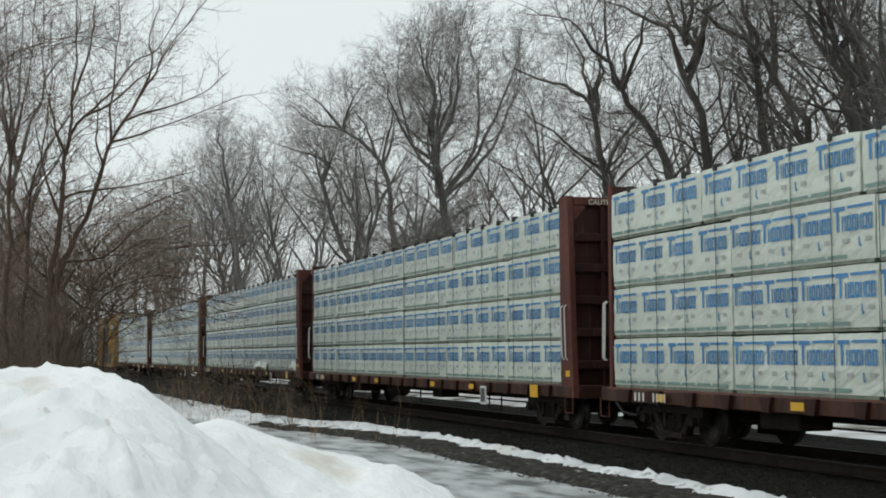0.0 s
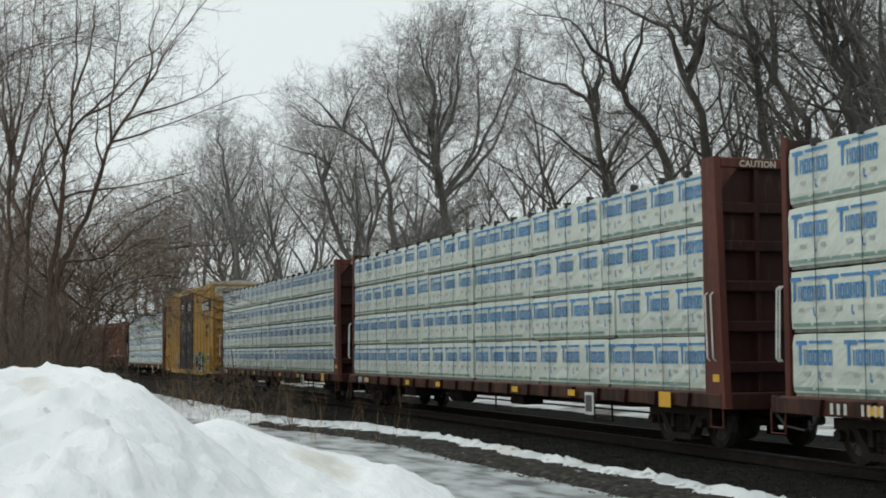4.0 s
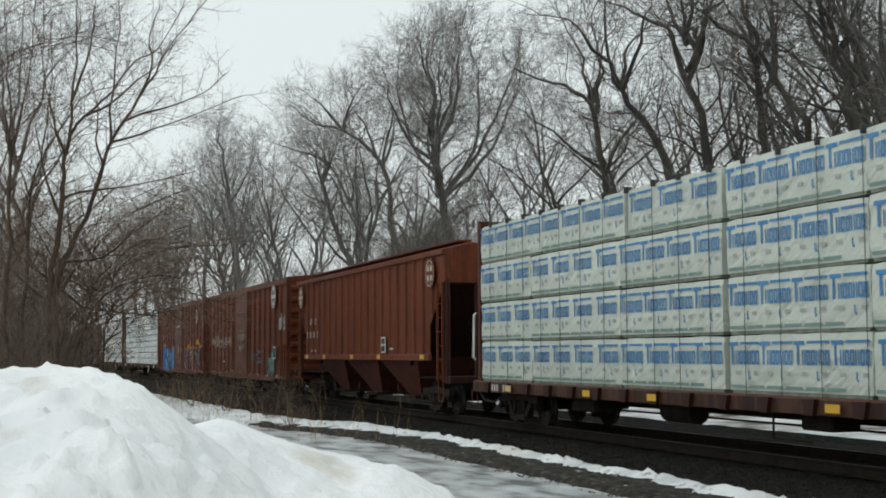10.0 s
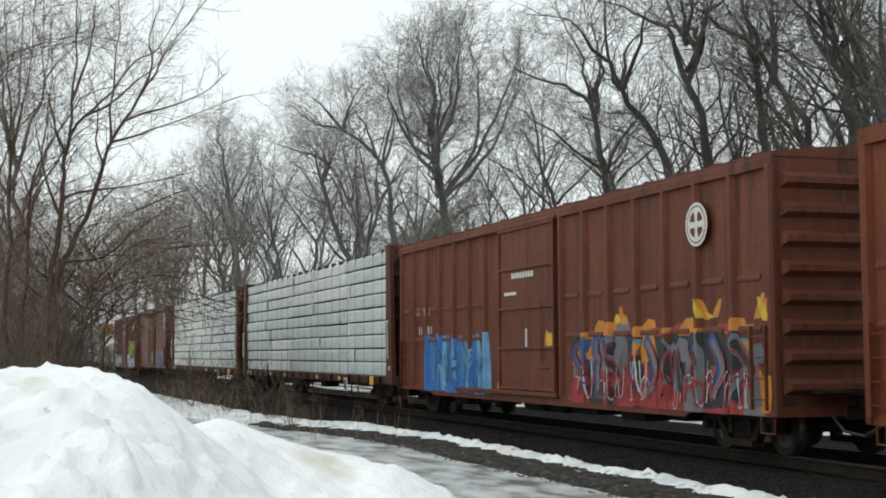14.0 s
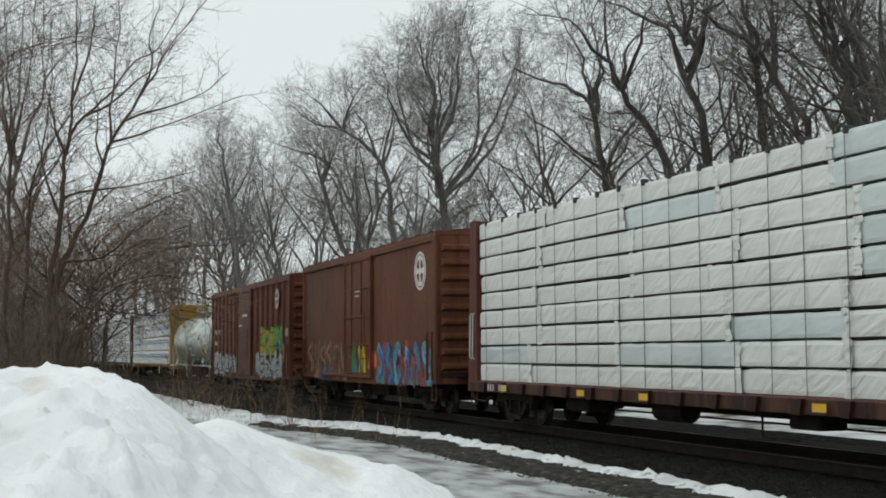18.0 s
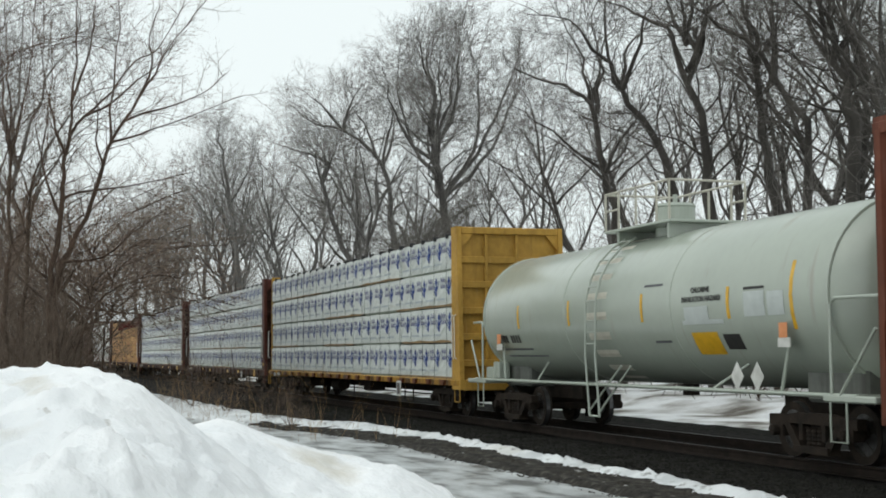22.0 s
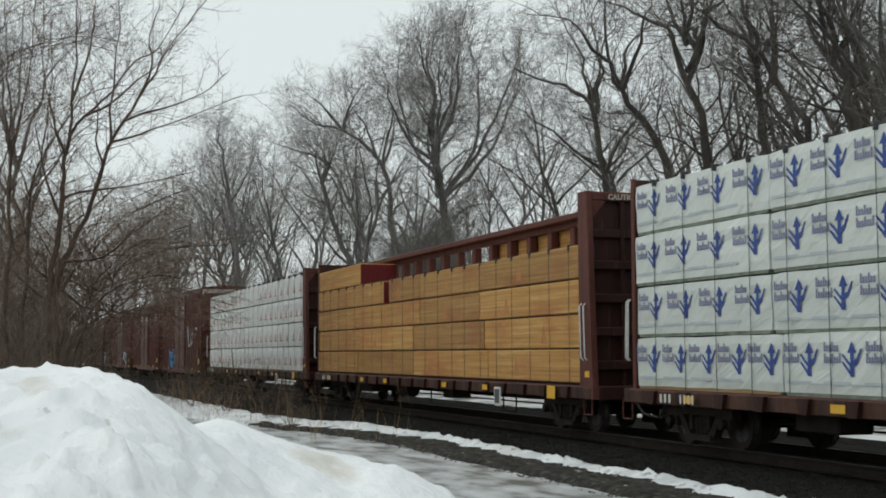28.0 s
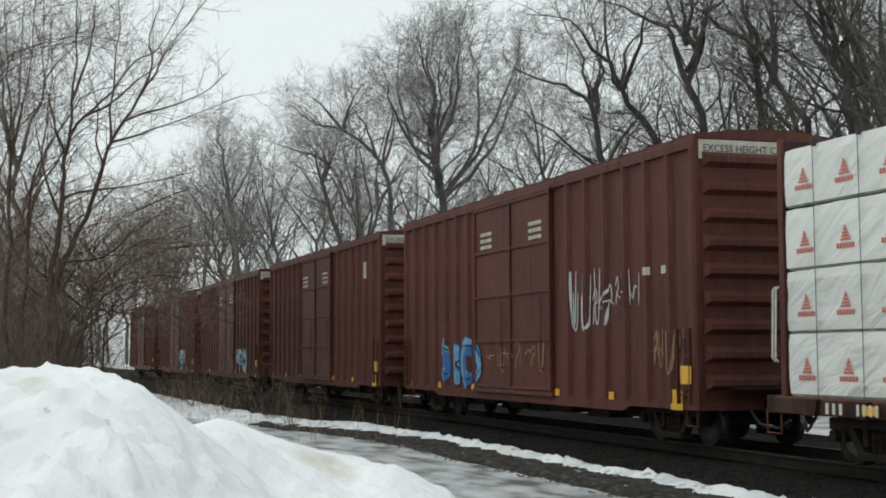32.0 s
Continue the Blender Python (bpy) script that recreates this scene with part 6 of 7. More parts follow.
    for s in (-1, 1):
        x = s * L
        e = part("end_wall", Geo().box(min(x - s * 0.02, x - s * 0.08), max(x - s * 0.02, x - s * 0.08), -1.40, 1.40, bottom + 0.1, eave + 0.05), P, car)
        for k in range(end_ribs):
            z = bottom + 0.55 + (eave - bottom - 0.55 - rib_top) * k / (end_ribs - 1)
            h = (eave - bottom - 0.55 - rib_top) / (end_ribs - 1) * 0.30
            r = Geo()
            r.add([(x - s * 0.03, -1.33, z - h), (x - s * 0.03, 1.33, z - h), (x + s * 0.09, 1.25, z - h * 0.35), (x + s * 0.09, -1.25, z - h * 0.35), (x + s * 0.09, 1.25, z + h * 0.35), (x + s * 0.09, -1.25, z + h * 0.35), (x - s * 0.03, 1.33, z + h), (x - s * 0.03, -1.33, z + h)],
                  [q if s > 0 else q[::-1] for q in ((0, 1, 2, 3), (3, 2, 4, 5), (5, 4, 6, 7), (0, 3, 5, 7), (1, 6, 4, 2))])
            part("end_corrugation", r, P, e)
        for w in (-1, 1):
            part("corner_post", Geo().cbox(min(x, x - s * 0.12), max(x, x - s * 0.12), w * 1.42 - 0.05, w * 1.42 + 0.05, bottom + 0.1, eave, 0.015), P, car)
            stirrup(car, x - s * 0.35, w * 1.40, P, 0.38, bottom + 0.12)
        ladder(car, x - s * 0.62, x - s * 0.2, -1.50, bottom + 0.2, bottom + 1.45, 4, P)
        part("end_platform", Geo().box(min(x, x + s * 0.3), max(x, x + s * 0.3), -0.9, 0.9, 0.98, 1.02), M["under"], car)
        coupler(car, x - s * 0.1, s)
        bogie(car, s * (L - 1.75))
    part("centre_sill", Geo().box(-L, L, -0.25, 0.25, 0.58, bottom + 0.26), M["under"], car)
    for k in range(6):
        x = -L + 3.2 + (2 * L - 6.4) * k / 5
        part("cross_bearer", Geo().prism([(x - 0.06, -1.3, bottom + 0.25), (x - 0.06, -0.3, 0.52), (x - 0.06, 0.3, 0.52), (x - 0.06, 1.3, bottom + 0.25)], (0.12, 0, 0)), M["under"], car)
    for k, (x, w, z) in enumerate(((-0.56, 0.9, 0.34), (-0.36, 1.3, 0.40), (0.02, 0.8, 0.33), (0.22, 1.2, 0.38), (0.42, 1.0, 0.34), (0.58, 0.7, 0.40))):
        part("underframe_gear", Geo().cbox(x * L - w / 2, x * L + w / 2, -1.15 + 0.1 * (k % 3), -0.5, z, bottom + 0.25, 0.03), M["under"], car)
    part("air_reservoir", Geo().tube([(-1.6, -0.8, 0.5), (-0.5, -0.8, 0.5)], 0.18, 12), M["under"], car)
    return car


def hopper(s0, s1, colour, label):
    """A three-bay covered hopper car."""
    L, P = (s1 - s0) / 2, M[colour]
    car = thing("hopper_car", label, "railway car", "cars of the freight train")
    car["mid"] = (s0 + s1) / 2
    CARS.append(car)
    top, low = 4.24, 1.50
    for s in (-1, 1):
        q = [(-L, s * 1.36, top), (-L, s * 1.36, 3.45), (-L + 1.3, s * 1.36, 2.30), (-L + 1.3, s * 1.36, low), (L - 1.3, s * 1.36, low), (L - 1.3, s * 1.36, 2.30), (L, s * 1.36, 3.45), (L, s * 1.36, top)]
        part("side_sheet", Geo().prism(q if s > 0 else q[::-1], (0, s * 0.03, 0)), P, car)
        part("top_chord", Geo().cbox(-L, L, s * 1.41 - 0.05, s * 1.41 + 0.05, top - 0.12, top + 0.02, 0.012), P, car)
        part("side_sill", Geo().cbox(-L + 1.2, L - 1.2, s * 1.41 - 0.05, s * 1.41 + 0.05, low - 0.10, low + 0.08, 0.012), P, car)
        for k in range(20):
            x = -L + 0.95 + (2 * L - 1.9) * k / 19
            z0 = low if abs(x) < L - 1.3 else 2.30 + (abs(x) - L + 1.3) * 0.885
            w = 0.05
            part("side_post", Geo().prism([(x - w, s * 1.39, z0), (x + w, s * 1.39, z0), (x + w * 0.5, s * 1.45, z0), (x - w * 0.5, s * 1.45, z0)][::1 if s > 0 else -1], (0, 0, top - z0 - 0.08)), P, car)
    part("roof", Geo().prism([(-L, -1.42, top), (-L, -0.9, top + 0.12), (-L, 0, top + 0.16), (-L, 0.9, top + 0.12), (-L, 1.42, top)][::-1], (2 * L, 0, 0)), P, car)
    part("hatch_cover", Geo().cbox(-L + 1.2, L - 1.2, -0.36, 0.36, top + 0.14, top + 0.30, 0.03), P, car)
    part("roof_walkway", Geo().box(-L + 0.3, L - 0.3, -0.95, -0.55, top + 0.24, top + 0.28), P, car)
    for s in (-1, 1):
        q = [(s * L * 0.995, -1.34, 3.45), (s * (L - 3.3), -1.34, 1.35), (s * (L - 3.3), -1.34, 1.27), (s * L * 0.995, -1.34, 3.37)]
        part("slope_sheet", Geo().prism(q if s > 0 else q[::-1], (0, 2.68, 0)), M["sill"], car, "dark brown slope sheet")
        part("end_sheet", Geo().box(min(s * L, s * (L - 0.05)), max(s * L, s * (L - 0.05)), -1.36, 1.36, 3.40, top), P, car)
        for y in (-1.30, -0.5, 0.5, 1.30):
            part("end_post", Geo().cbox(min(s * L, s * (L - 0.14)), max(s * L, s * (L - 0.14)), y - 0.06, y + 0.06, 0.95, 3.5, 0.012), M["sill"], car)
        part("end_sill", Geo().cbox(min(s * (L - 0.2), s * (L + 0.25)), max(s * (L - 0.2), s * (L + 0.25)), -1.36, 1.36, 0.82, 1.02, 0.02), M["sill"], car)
        part("platform", Geo().box(min(s * (L - 3.0), s * L), max(s * (L - 3.0), s * L), -1.2, 1.2, 0.94, 0.98), M["under"], car)
        ladder(car, s * (L - 0.55), s * (L - 0.12), -1.42, 0.9, 3.4, 7, P)
        stirrup(car, s * (L - 0.34), -1.40, P, 0.38, 0.9)
        coupler(car, s * L, s)
        bogie(car, s * (L - 1.75))
        part("end_sign", Geo().box(-0.18, 0.18, -1.475, -1.465, -0.06, 0.06), M["reflector"], car, "yellow reflective strip", at(s * (L - 1.75), 0, 1.50))
    wbay = (2 * L - 5.2) / 3
    for k in range(3):
        c = -L + 2.6 + wbay * (k + 0.5)
        g = Geo()
        a, b, zt, zb = wbay / 2 - 0.02, 0.55, low, 0.42
        g.add([(c - a, -1.33, zt), (c + a, -1.33, zt), (c + a, 1.33, zt), (c - a, 1.33, zt), (c - b, -0.75, zb), (c + b, -0.75, zb), (c + b, 0.75, zb), (c - b, 0.75, zb)],
              [(4, 7, 6, 5), (0, 1, 2, 3), (0, 4, 5, 1), (1, 5, 6, 2), (2, 6, 7, 3), (3, 7, 4, 0)])
        bay = part("hopper_bay", g, M["rust"], car, "grimy sloping discharge hopper")
        part("outlet_gate", Geo().cbox(c - 0.6, c + 0.6, -0.95, 0.95, 0.33, 0.42, 0.02), M["iron"], bay)
    part("centre_sill", Geo().box(-L, L, -0.2, 0.2, 0.60, 0.94), M["under"], car)
    plates(car, [-L + 4.4, -0.5, L - 6.0], -1.475, 1.50, 0.32, 0.13, M["reflector"])
    return car


def tank_car(s0, s1, label):
    """s0 and s1: the ends of the round shell."""
    L, P = (s1 - s0) / 2, M["tank"]
    car = thing("tank_car", label, "railway car", "cars of the freight train")
    car["mid"] = (s0 + s1) / 2
    CARS.append(car)
    zc, r = 2.42, 1.415
    prof = [(-L - 0.62, 0.02), (-L - 0.60, 0.35), (-L - 0.53, 0.70), (-L - 0.38, 1.05), (-L - 0.2, 1.27), (-L, 1.39), (-L + 0.1, r), (L - 0.1, r), (L, 1.39), (L + 0.2, 1.27), (L + 0.38, 1.05), (L + 0.53, 0.70), (L + 0.60, 0.35), (L + 0.62, 0.02)]
    g = Geo().lathe(prof, 48, "x").moved(0, 0, zc)
    g.smooth = True
    shell = part("tank_shell", g, P, car)
    for x in (-L + 0.02, -L * 0.33, L * 0.33, L - 0.02):
        h = Geo()
        h.lathe([(x - 0.03, r), (x - 0.02, r + 0.012), (x + 0.02, r + 0.012), (x + 0.03, r)], 48, "x").moved(0, 0, zc)
        part("weld_seam", h, P, shell)
    dx = 0.3
    dome = part("dome", Geo().lathe([(zc + r - 0.15, 0.38), (zc + r + 0.50, 0.38), (zc + r + 0.53, 0.40), (zc + r + 0.58, 0.36), (zc + r + 0.60, 0.22)], 24, "z").moved(dx - 0.4, 0, 0), P, car)
    part("valve", Geo().tube([(dx - 0.4, 0, 4.36), (dx - 0.4, 0, 4.6)], 0.05, 8), P, dome)
    plat = part("walkway", Geo().cbox(dx - 1.9, dx + 0.9, -0.80, 0.80, 3.95, 4.0, 0.01).box(dx - 1.5, dx - 1.42, -0.7, 0.7, 3.68, 3.95).box(dx + 0.6, dx + 0.68, -0.7, 0.7, 3.68, 3.95), P, car)
    for y in (-0.78, 0.78):
        for x in (-1.85, -1.25, -0.5, 0.35, 0.85):
            part("rail_post", Geo().tube([(dx + x, y, 4.0), (dx + x, y, 4.72)], 0.024, 6), M["cream"], plat)
        part("handrail", Geo().tube([(dx - 1.85, y, 4.72), (dx + 0.85, y, 4.72)], 0.022, 6).tube([(dx - 1.85, y, 4.38), (dx - 1.25, y, 4.38)], 0.02, 6).tube([(dx + 0.35, y, 4.38), (dx + 0.85, y, 4.38)], 0.02, 6), M["cream"], plat)
    for x in (-1.85, 0.85):
        part("handrail", Geo().tube([(dx + x, -0.78, 4.72), (dx + x, 0.78, 4.72)], 0.024, 6), M["cream"], plat)
    # side ladder that follows the shell
    lx = -0.95
    arc = [(-(r + 0.10) * math.cos(a), zc + (r + 0.10) * math.sin(a)) for a in (1.15, 0.9, 0.65, 0.4, 0.15, 0.0)]
    rail = [(lx, y, z) for y, z in arc] + [(lx, -1.53, 1.5), (lx + 0.1, -1.50, 0.40)]
    lad = part("ladder", Geo().tube(rail, 0.022, 6).tube([(x + 0.45, y, z) for x, y, z in rail], 0.022, 6).tube([(lx + 0.1, -1.5, 0.40), (lx + 0.55, -1.5, 0.40)], 0.022, 6)
               .tube([(lx + 0.5, -1.5, 0.45), (lx + 1.3, -1.2, 1.35)], 0.02, 6).tube([(lx + 0.1, -1.5, 0.5), (lx + 0.9, -1.2, 1.35)], 0.02, 6), P, car)
    for k in range(9):
        a = 1.05 - 0.19 * k
        y, z = (-(r + 0.10) * math.cos(a), zc + (r + 0.10) * math.sin(a)) if a > 0 else (-1.52, zc - 0.22 * (k - 5))
        part("rung", Geo().tube([(lx, y, z), (lx + 0.45, y, z)], 0.014, 5), P, lad)
    wear = Geo()
    for i in range(9):
        a, b = 1.25 - i * 0.27, 1.25 - (i + 1) * 0.27
        q = [(lx - 0.25, -(r + 0.006) * math.cos(c), zc + (r + 0.006) * math.sin(c)) for c in (a, b)]
        w = [(lx + 0.7, y, z) for _, y, z in q]
        wear.add([q[0], w[0], w[1], q[1]], [(3, 2, 1, 0)])
    part("wear_band", wear, M["cream"], shell, "stained cream band under the ladder")
    for y in (-1.40, 1.40):
        part("side_rail", Geo().tube([(-L - 0.6, y, 0.99), (L + 0.6, y, 0.99)], 0.035, 8), P, car)
    for s in (-1, 1):
        x = s * (L + 0.05)
        part("saddle", Geo().cbox(min(x - s * 1.5, x), max(x - s * 1.5, x), -0.85, 0.85, 0.85, 1.6, 0.05), M["tanksaddle"], car)
        part("end_platform", Geo().cbox(min(x - s * 0.2, x + s * 1.0), max(x - s * 0.2, x + s * 1.0), -1.44, 1.44, 0.90, 1.0, 0.02), P, car)
        part("end_railing", Geo().tube([(x, -1.42, 1.0), (x, -1.42, 2.25), (x + s * 0.1, -1.40, 2.33), (x + s * 0.95, -1.3, 2.33), (x + s * 0.95, 1.3, 2.33), (x, 1.42, 2.3), (x, 1.42, 1.0)], 0.026, 6).tube([(x + s * 0.2, -1.42, 1.0), (x + s * 0.95, -1.36, 1.9)], 0.024, 6), P, car)
        part("saddle_strut", Geo().tube([(x - s * 1.35, -1.36, 1.0), (x - s * 1.15, -1.33, 1.75)], 0.03, 6).tube([(x - s * 2.9, -0.95, 1.42), (x - s * 3.3, -1.38, 1.02)], 0.025, 6), P, car)
        part("placard_holder", Geo().cbox(x - s * 1.15 - 0.16, x - s * 1.15 + 0.16, -1.44, -1.42, 1.66, 1.80, 0.004), M["white"], car)
        part("placard", Geo().box(x - s * 1.15 - 0.11, x - s * 1.15 + 0.11, -1.45, -1.444, 1.80, 2.02), M["orangesign"], car, "orange placard")
        stirrup(car, x + s * 0.15, -1.42, P, 0.36, 0.92)
        coupler(car, x + s * 0.7, s)
        bogie(car, s * (L - 1.0))
    part("stub_sill", Geo().box(-L - 0.9, -L + 3.0, -0.25, 0.25, 0.6, 0.9).box(L - 3.0, L + 0.9, -0.25, 0.25, 0.6, 0.9), M["under"], car)
    part("bottom_outlet", Geo().tube([(0.4, 0, 0.80), (0.4, 0, 1.05)], 0.16, 12), M["under"], car)
    part("valve_box", Geo().cbox(-L - 0.3, -L + 0.25, -1.25, -0.85, 1.0, 1.28, 0.03).cbox(-L + 0.05, -L + 0.4, -1.2, -0.9, 1.0, 1.4, 0.03), P, car)

    def curved(x0, x1, z0, z1, material, name, label="", lift=0.006):
        h = Geo()
        a0, a1 = math.asin((z0 - zc) / r), math.asin((z1 - zc) / r)
        n = 4
        for i in range(n):
            a, b = a0 + (a1 - a0) * i / n, a0 + (a1 - a0) * (i + 1) / n
            q = [(x0, -(r + lift) * math.cos(c), zc + (r + lift) * math.sin(c)) for c in (a, b)]
            w = [(x1, y, z) for _, y, z in q]
            h.add([q[0], w[0], w[1], q[1]], [(0, 1, 2, 3)])
        part(name, h, material, shell, label)

    for x, z0, z1 in ((-L + 2.15, 2.13, 2.63), (-L + 4.90, 2.13, 2.63), (1.18, 2.13, 2.63), (4.2, 2.12, 2.62), (L - 0.97, 1.92, 2.92)):
        curved(x, x + 0.09, z0, z1, M["reflector"], "reflector", "vertical yellow reflective strip")
    for x in (-L + 0.8, -L + 0.95, -L + 1.1, -L + 1.25, -L + 1.55, -L + 1.7, -L + 1.85, -L + 2.0):
        curved(x, x + 0.1, 1.82, 1.99, M["ink"], "painted_marking")
    curved(-L + 0.9, -L + 2.6, 1.66, 1.70, M["darkgrey"], "painted_marking")
    curved(-L + 0.9, -L + 3.2, 1.52, 1.55, M["darkgrey"], "painted_marking")
    words("CHLORINE", 0.125, M["ink"], shell, at(3.05, -r + 0.001, 2.57) @ SIDE, "lettering", 0.003)
    words("INHALATION HAZARD", 0.125, M["ink"], shell, at(2.75, -r - 0.012, 2.42) @ SIDE, "lettering", 0.003)
    curved(2.8, 3.6, 2.12, 2.34, M["fadedlabel"], "label_plate")
    curved(2.7, 4.05, 2.05, 2.12, M["fadedlabel"], "label_plate")
    curved(2.9, 3.75, 1.56, 1.92, M["reflector"], "warning_sign", "large yellow warning label")
    curved(3.9, 4.42, 1.64, 1.88, M["ink"], "sign_plate", "small dark data panel")
    curved(4.72, 5.32, 2.14, 2.52, M["fadedlabel"], "label_plate")
    curved(5.40, 5.85, 2.14, 2.50, M["fadedlabel"], "label_plate")
    curved(4.72, 5.32, 2.55, 2.59, M["ink"], "painted_marking")
    curved(1.3, 2.0, 2.74, 2.78, M["darkgrey"], "painted_marking")
    curved(1.5, 2.1, 1.76, 1.80, M["darkgrey"], "painted_marking")
    for x in (4.48, 5.07):
        g = Geo().prism([(x - 0.19, -1.40, 1.22), (x, -1.40, 0.99), (x + 0.19, -1.40, 1.22), (x, -1.40, 1.45)][::-1], (0, -0.006, 0))
        part("hazard_placard", g, M["white"], car, "white diamond hazard placard")
    return car


# ---- the train, from its leading car to its last ----
BROWN = "brown centre-beam flat car with tall ribbed end walls"
for k, (a, b) in enumerate(((200.8, 223.2), (175.9, 198.3), (150.75, 173.2), (125.6, 148.15), (100.1, 123.05))):
    flatcar(a, b, "rust", BROWN)
    lumber_load(a, b, "band", 20 + k, breaks=6, torn=((164.6, 167.4), (171.8, 173.1)) if k == 2 else ())

yel = boxcar(78.45, 97.55, 5.28, "yellow", "tall yellow boxcar with black double doors and painted emblems", ribs=17, door=(-0.05, 5.15), wide_doors=True, roof="cream", door_col="black", end_ribs=8, bottom=0.51, gusset=False, rib_top=0.80)
flatcar(53.3, 76.0, "rust", BROWN)
lumber_load(53.3, 76.0, "band", 31, breaks=6)
hop = hopper(33.3, 50.6, "orange", "orange-brown ribbed covered hopper car with sloping bays")
bxa = boxcar(12.3, 31.5, 4.58, "orange", "orange-brown boxcar with outside posts and white graffiti tags", ribs=17, door=(-0.3, 3.4), end_ribs=8, bottom=0.53)
bxb = boxcar(-9.2, 10.15, 4.60, "rust2", "red-brown boxcar with blue and orange graffiti", ribs=17, door=(-0.15, 3.2), end_ribs=8, bottom=0.53)
flatcar(-33.65, -10.8, "rust", BROWN, False)
lumber_load(-33.65, -10.8, "plain", 41, 9, 0.93, 4.62, 5, pale=lambda t, x, rng: t > 5 and -4.5 < x < 6 or rng.random() < 0.12)
flatcar(-58.85, -36.25, "rust", BROWN, False)
lumber_load(-58.85, -36.25, "plain", 43, 9, 0.93, 4.66, 6, pale=lambda t, x, rng: (x < 3.5 if t > 3 else x < 7.5) and rng.random() > 0.08)
bxc = boxcar(-77.5, -61.85, 4.78, "rust3", "smooth-sided brown boxcar with a plug door and bright graffiti", ribs=12, door=(-0.0, 3.2), end_ribs=9, smooth=True, bottom=0.70)
bxd = boxcar(-98.85, -79.85, 4.68, "rust2", "red-brown boxcar with yellow, green and silver graffiti", ribs=17, door=(-0.1, 3.4), end_ribs=9, bottom=0.53)
tank_car(-114.0, -100.05, "pale grey tank car with a walkway and railings on top")
flatcar(-139.25, -116.3, "yellow", "yellow centre-beam flat car with ribbed end walls")
lumber_load(-139.25, -116.3, "figure", 51)
flatcar(-163.4, -141.25, "rust", BROWN)
lumber_load(-163.4, -141.25, "figure", 52)
flatcar(-188.75, -166.3, "rust", BROWN)
lumber_load(-188.75, -166.3, "figure", 53)
flatcar(-213.7, -191.3, "rust", BROWN)
lumber_load(-213.7, -191.3, "bare", 54, 5, 0.97, 4.42, 4, ((4, 1), (4, 2), (4, 3)), 3.735, strap=0.005)
flatcar(-238.5, -216.2, "rust", BROWN)
lumber_load(-238.5, -216.2, "peak", 55)
TALLBOX = "tall dull red-brown boxcar with ribbed ends and a white end band"
bxs = [boxcar(a, b, 5.22, "rust", TALLBOX, ribs=19, door=(-0.1, 4.6), end_ribs=9, bottom=0.54, wide_doors=True, gusset=False)
       for a, b in ((-257.75, -241.15), (-276.75, -260.2), (-295.7, -279.2), (-314.7, -298.2), (-333.7, -317.2))]


# ---- markings, emblems and graffiti ----
Y0 = -1.404     # the plane of a boxcar's side sheets


def crossing(parent, x, z, w, h, y):
    """Two crossing ribbons in blue and red."""
    e = Geo()
    f = Geo()
    for s in (-1, 1):
        for geo, o in ((e, 0.065), (f, -0.065)):
            n = 8
            for i in range(n):
                a, b = -1 + 2 * i / n, -1 + 2 * (i + 1) / n
                q = [(x + s * (a * w / 2 + 0.12 * math.sin(a * 3.1)) + o, y, z + a * h / 2), (x + s * (b * w / 2 + 0.12 * math.sin(b * 3.1)) + o, y, z + b * h / 2)]
                p = [(q[0][0] - 0.058, y, q[0][2]), (q[0][0] + 0.058, y, q[0][2]), (q[1][0] + 0.058, y, q[1][2]), (q[1][0] - 0.058, y, q[1][2])]
                if s > 0:
                    p = [(a1, y - 0.003, c1) for a1, _, c1 in p]
                geo.prism(p, (0, -0.002, 0))
    part("emblem_ribbon", skin(e, parent, y), M["ribbonblue"], parent, "blue crossing ribbon emblem")
    part("emblem_ribbon", skin(f, parent, y), M["ribbonred"], parent, "red crossing ribbon emblem")


M["ribbonblue"] = mat("blue_emblem_paint", [(0.3, (0.02, 0.06, 0.22)), (0.7, (0.04, 0.09, 0.30))], 4, 0.5)
M["ribbonred"] = mat("red_emblem_paint", [(0.3, (0.20, 0.03, 0.025)), (0.7, (0.30, 0.05, 0.03))], 4, 0.5)
YS = Y0 - 0.098    # clear of the side posts


def say(car, body, s, z, size, material, bold=0.006, shear=0.0):
    ob = words(body, size, material, car, None, "lettering", bold, shear)
    m = at(s - car["mid"], YS, z) @ SIDE
    g = Geo().add([tuple(m @ v.co) for v in ob.data.vertices], [tuple(p.vertices) for p in ob.data.polygons])
    ob.data = skin(g, car, YS).mesh("lettering", material)


def bars(car, s, z, widths, h, material, y=YS):
    blocks(car, s - car["mid"], y, z, widths, h, material, 0.35, "painted_marking")


def piece(car, s0, s1, z0, z1, seed, fills, line, letters, wide=0.55):
    graffiti(car, s0 - car["mid"], z0, s1 - s0, z1 - z0, YS, seed, fills, line, letters, wide)


def fill(car, s0, s1, z0, z1, seed, cols, ragged=0.25, n=12, slant=0.15, lift=0.0):
    field(car, s0 - car["mid"], z0, s1 - s0, z1 - z0, YS - 0.001 - lift, seed, cols, ragged, n, slant)


def tag(car, s0, s1, z0, z1, seed, col, n, thick=0.045):
    scribble(car, s0 - car["mid"], z0, s1 - s0, z1 - z0, YS - 0.03, seed, col, n, thick)


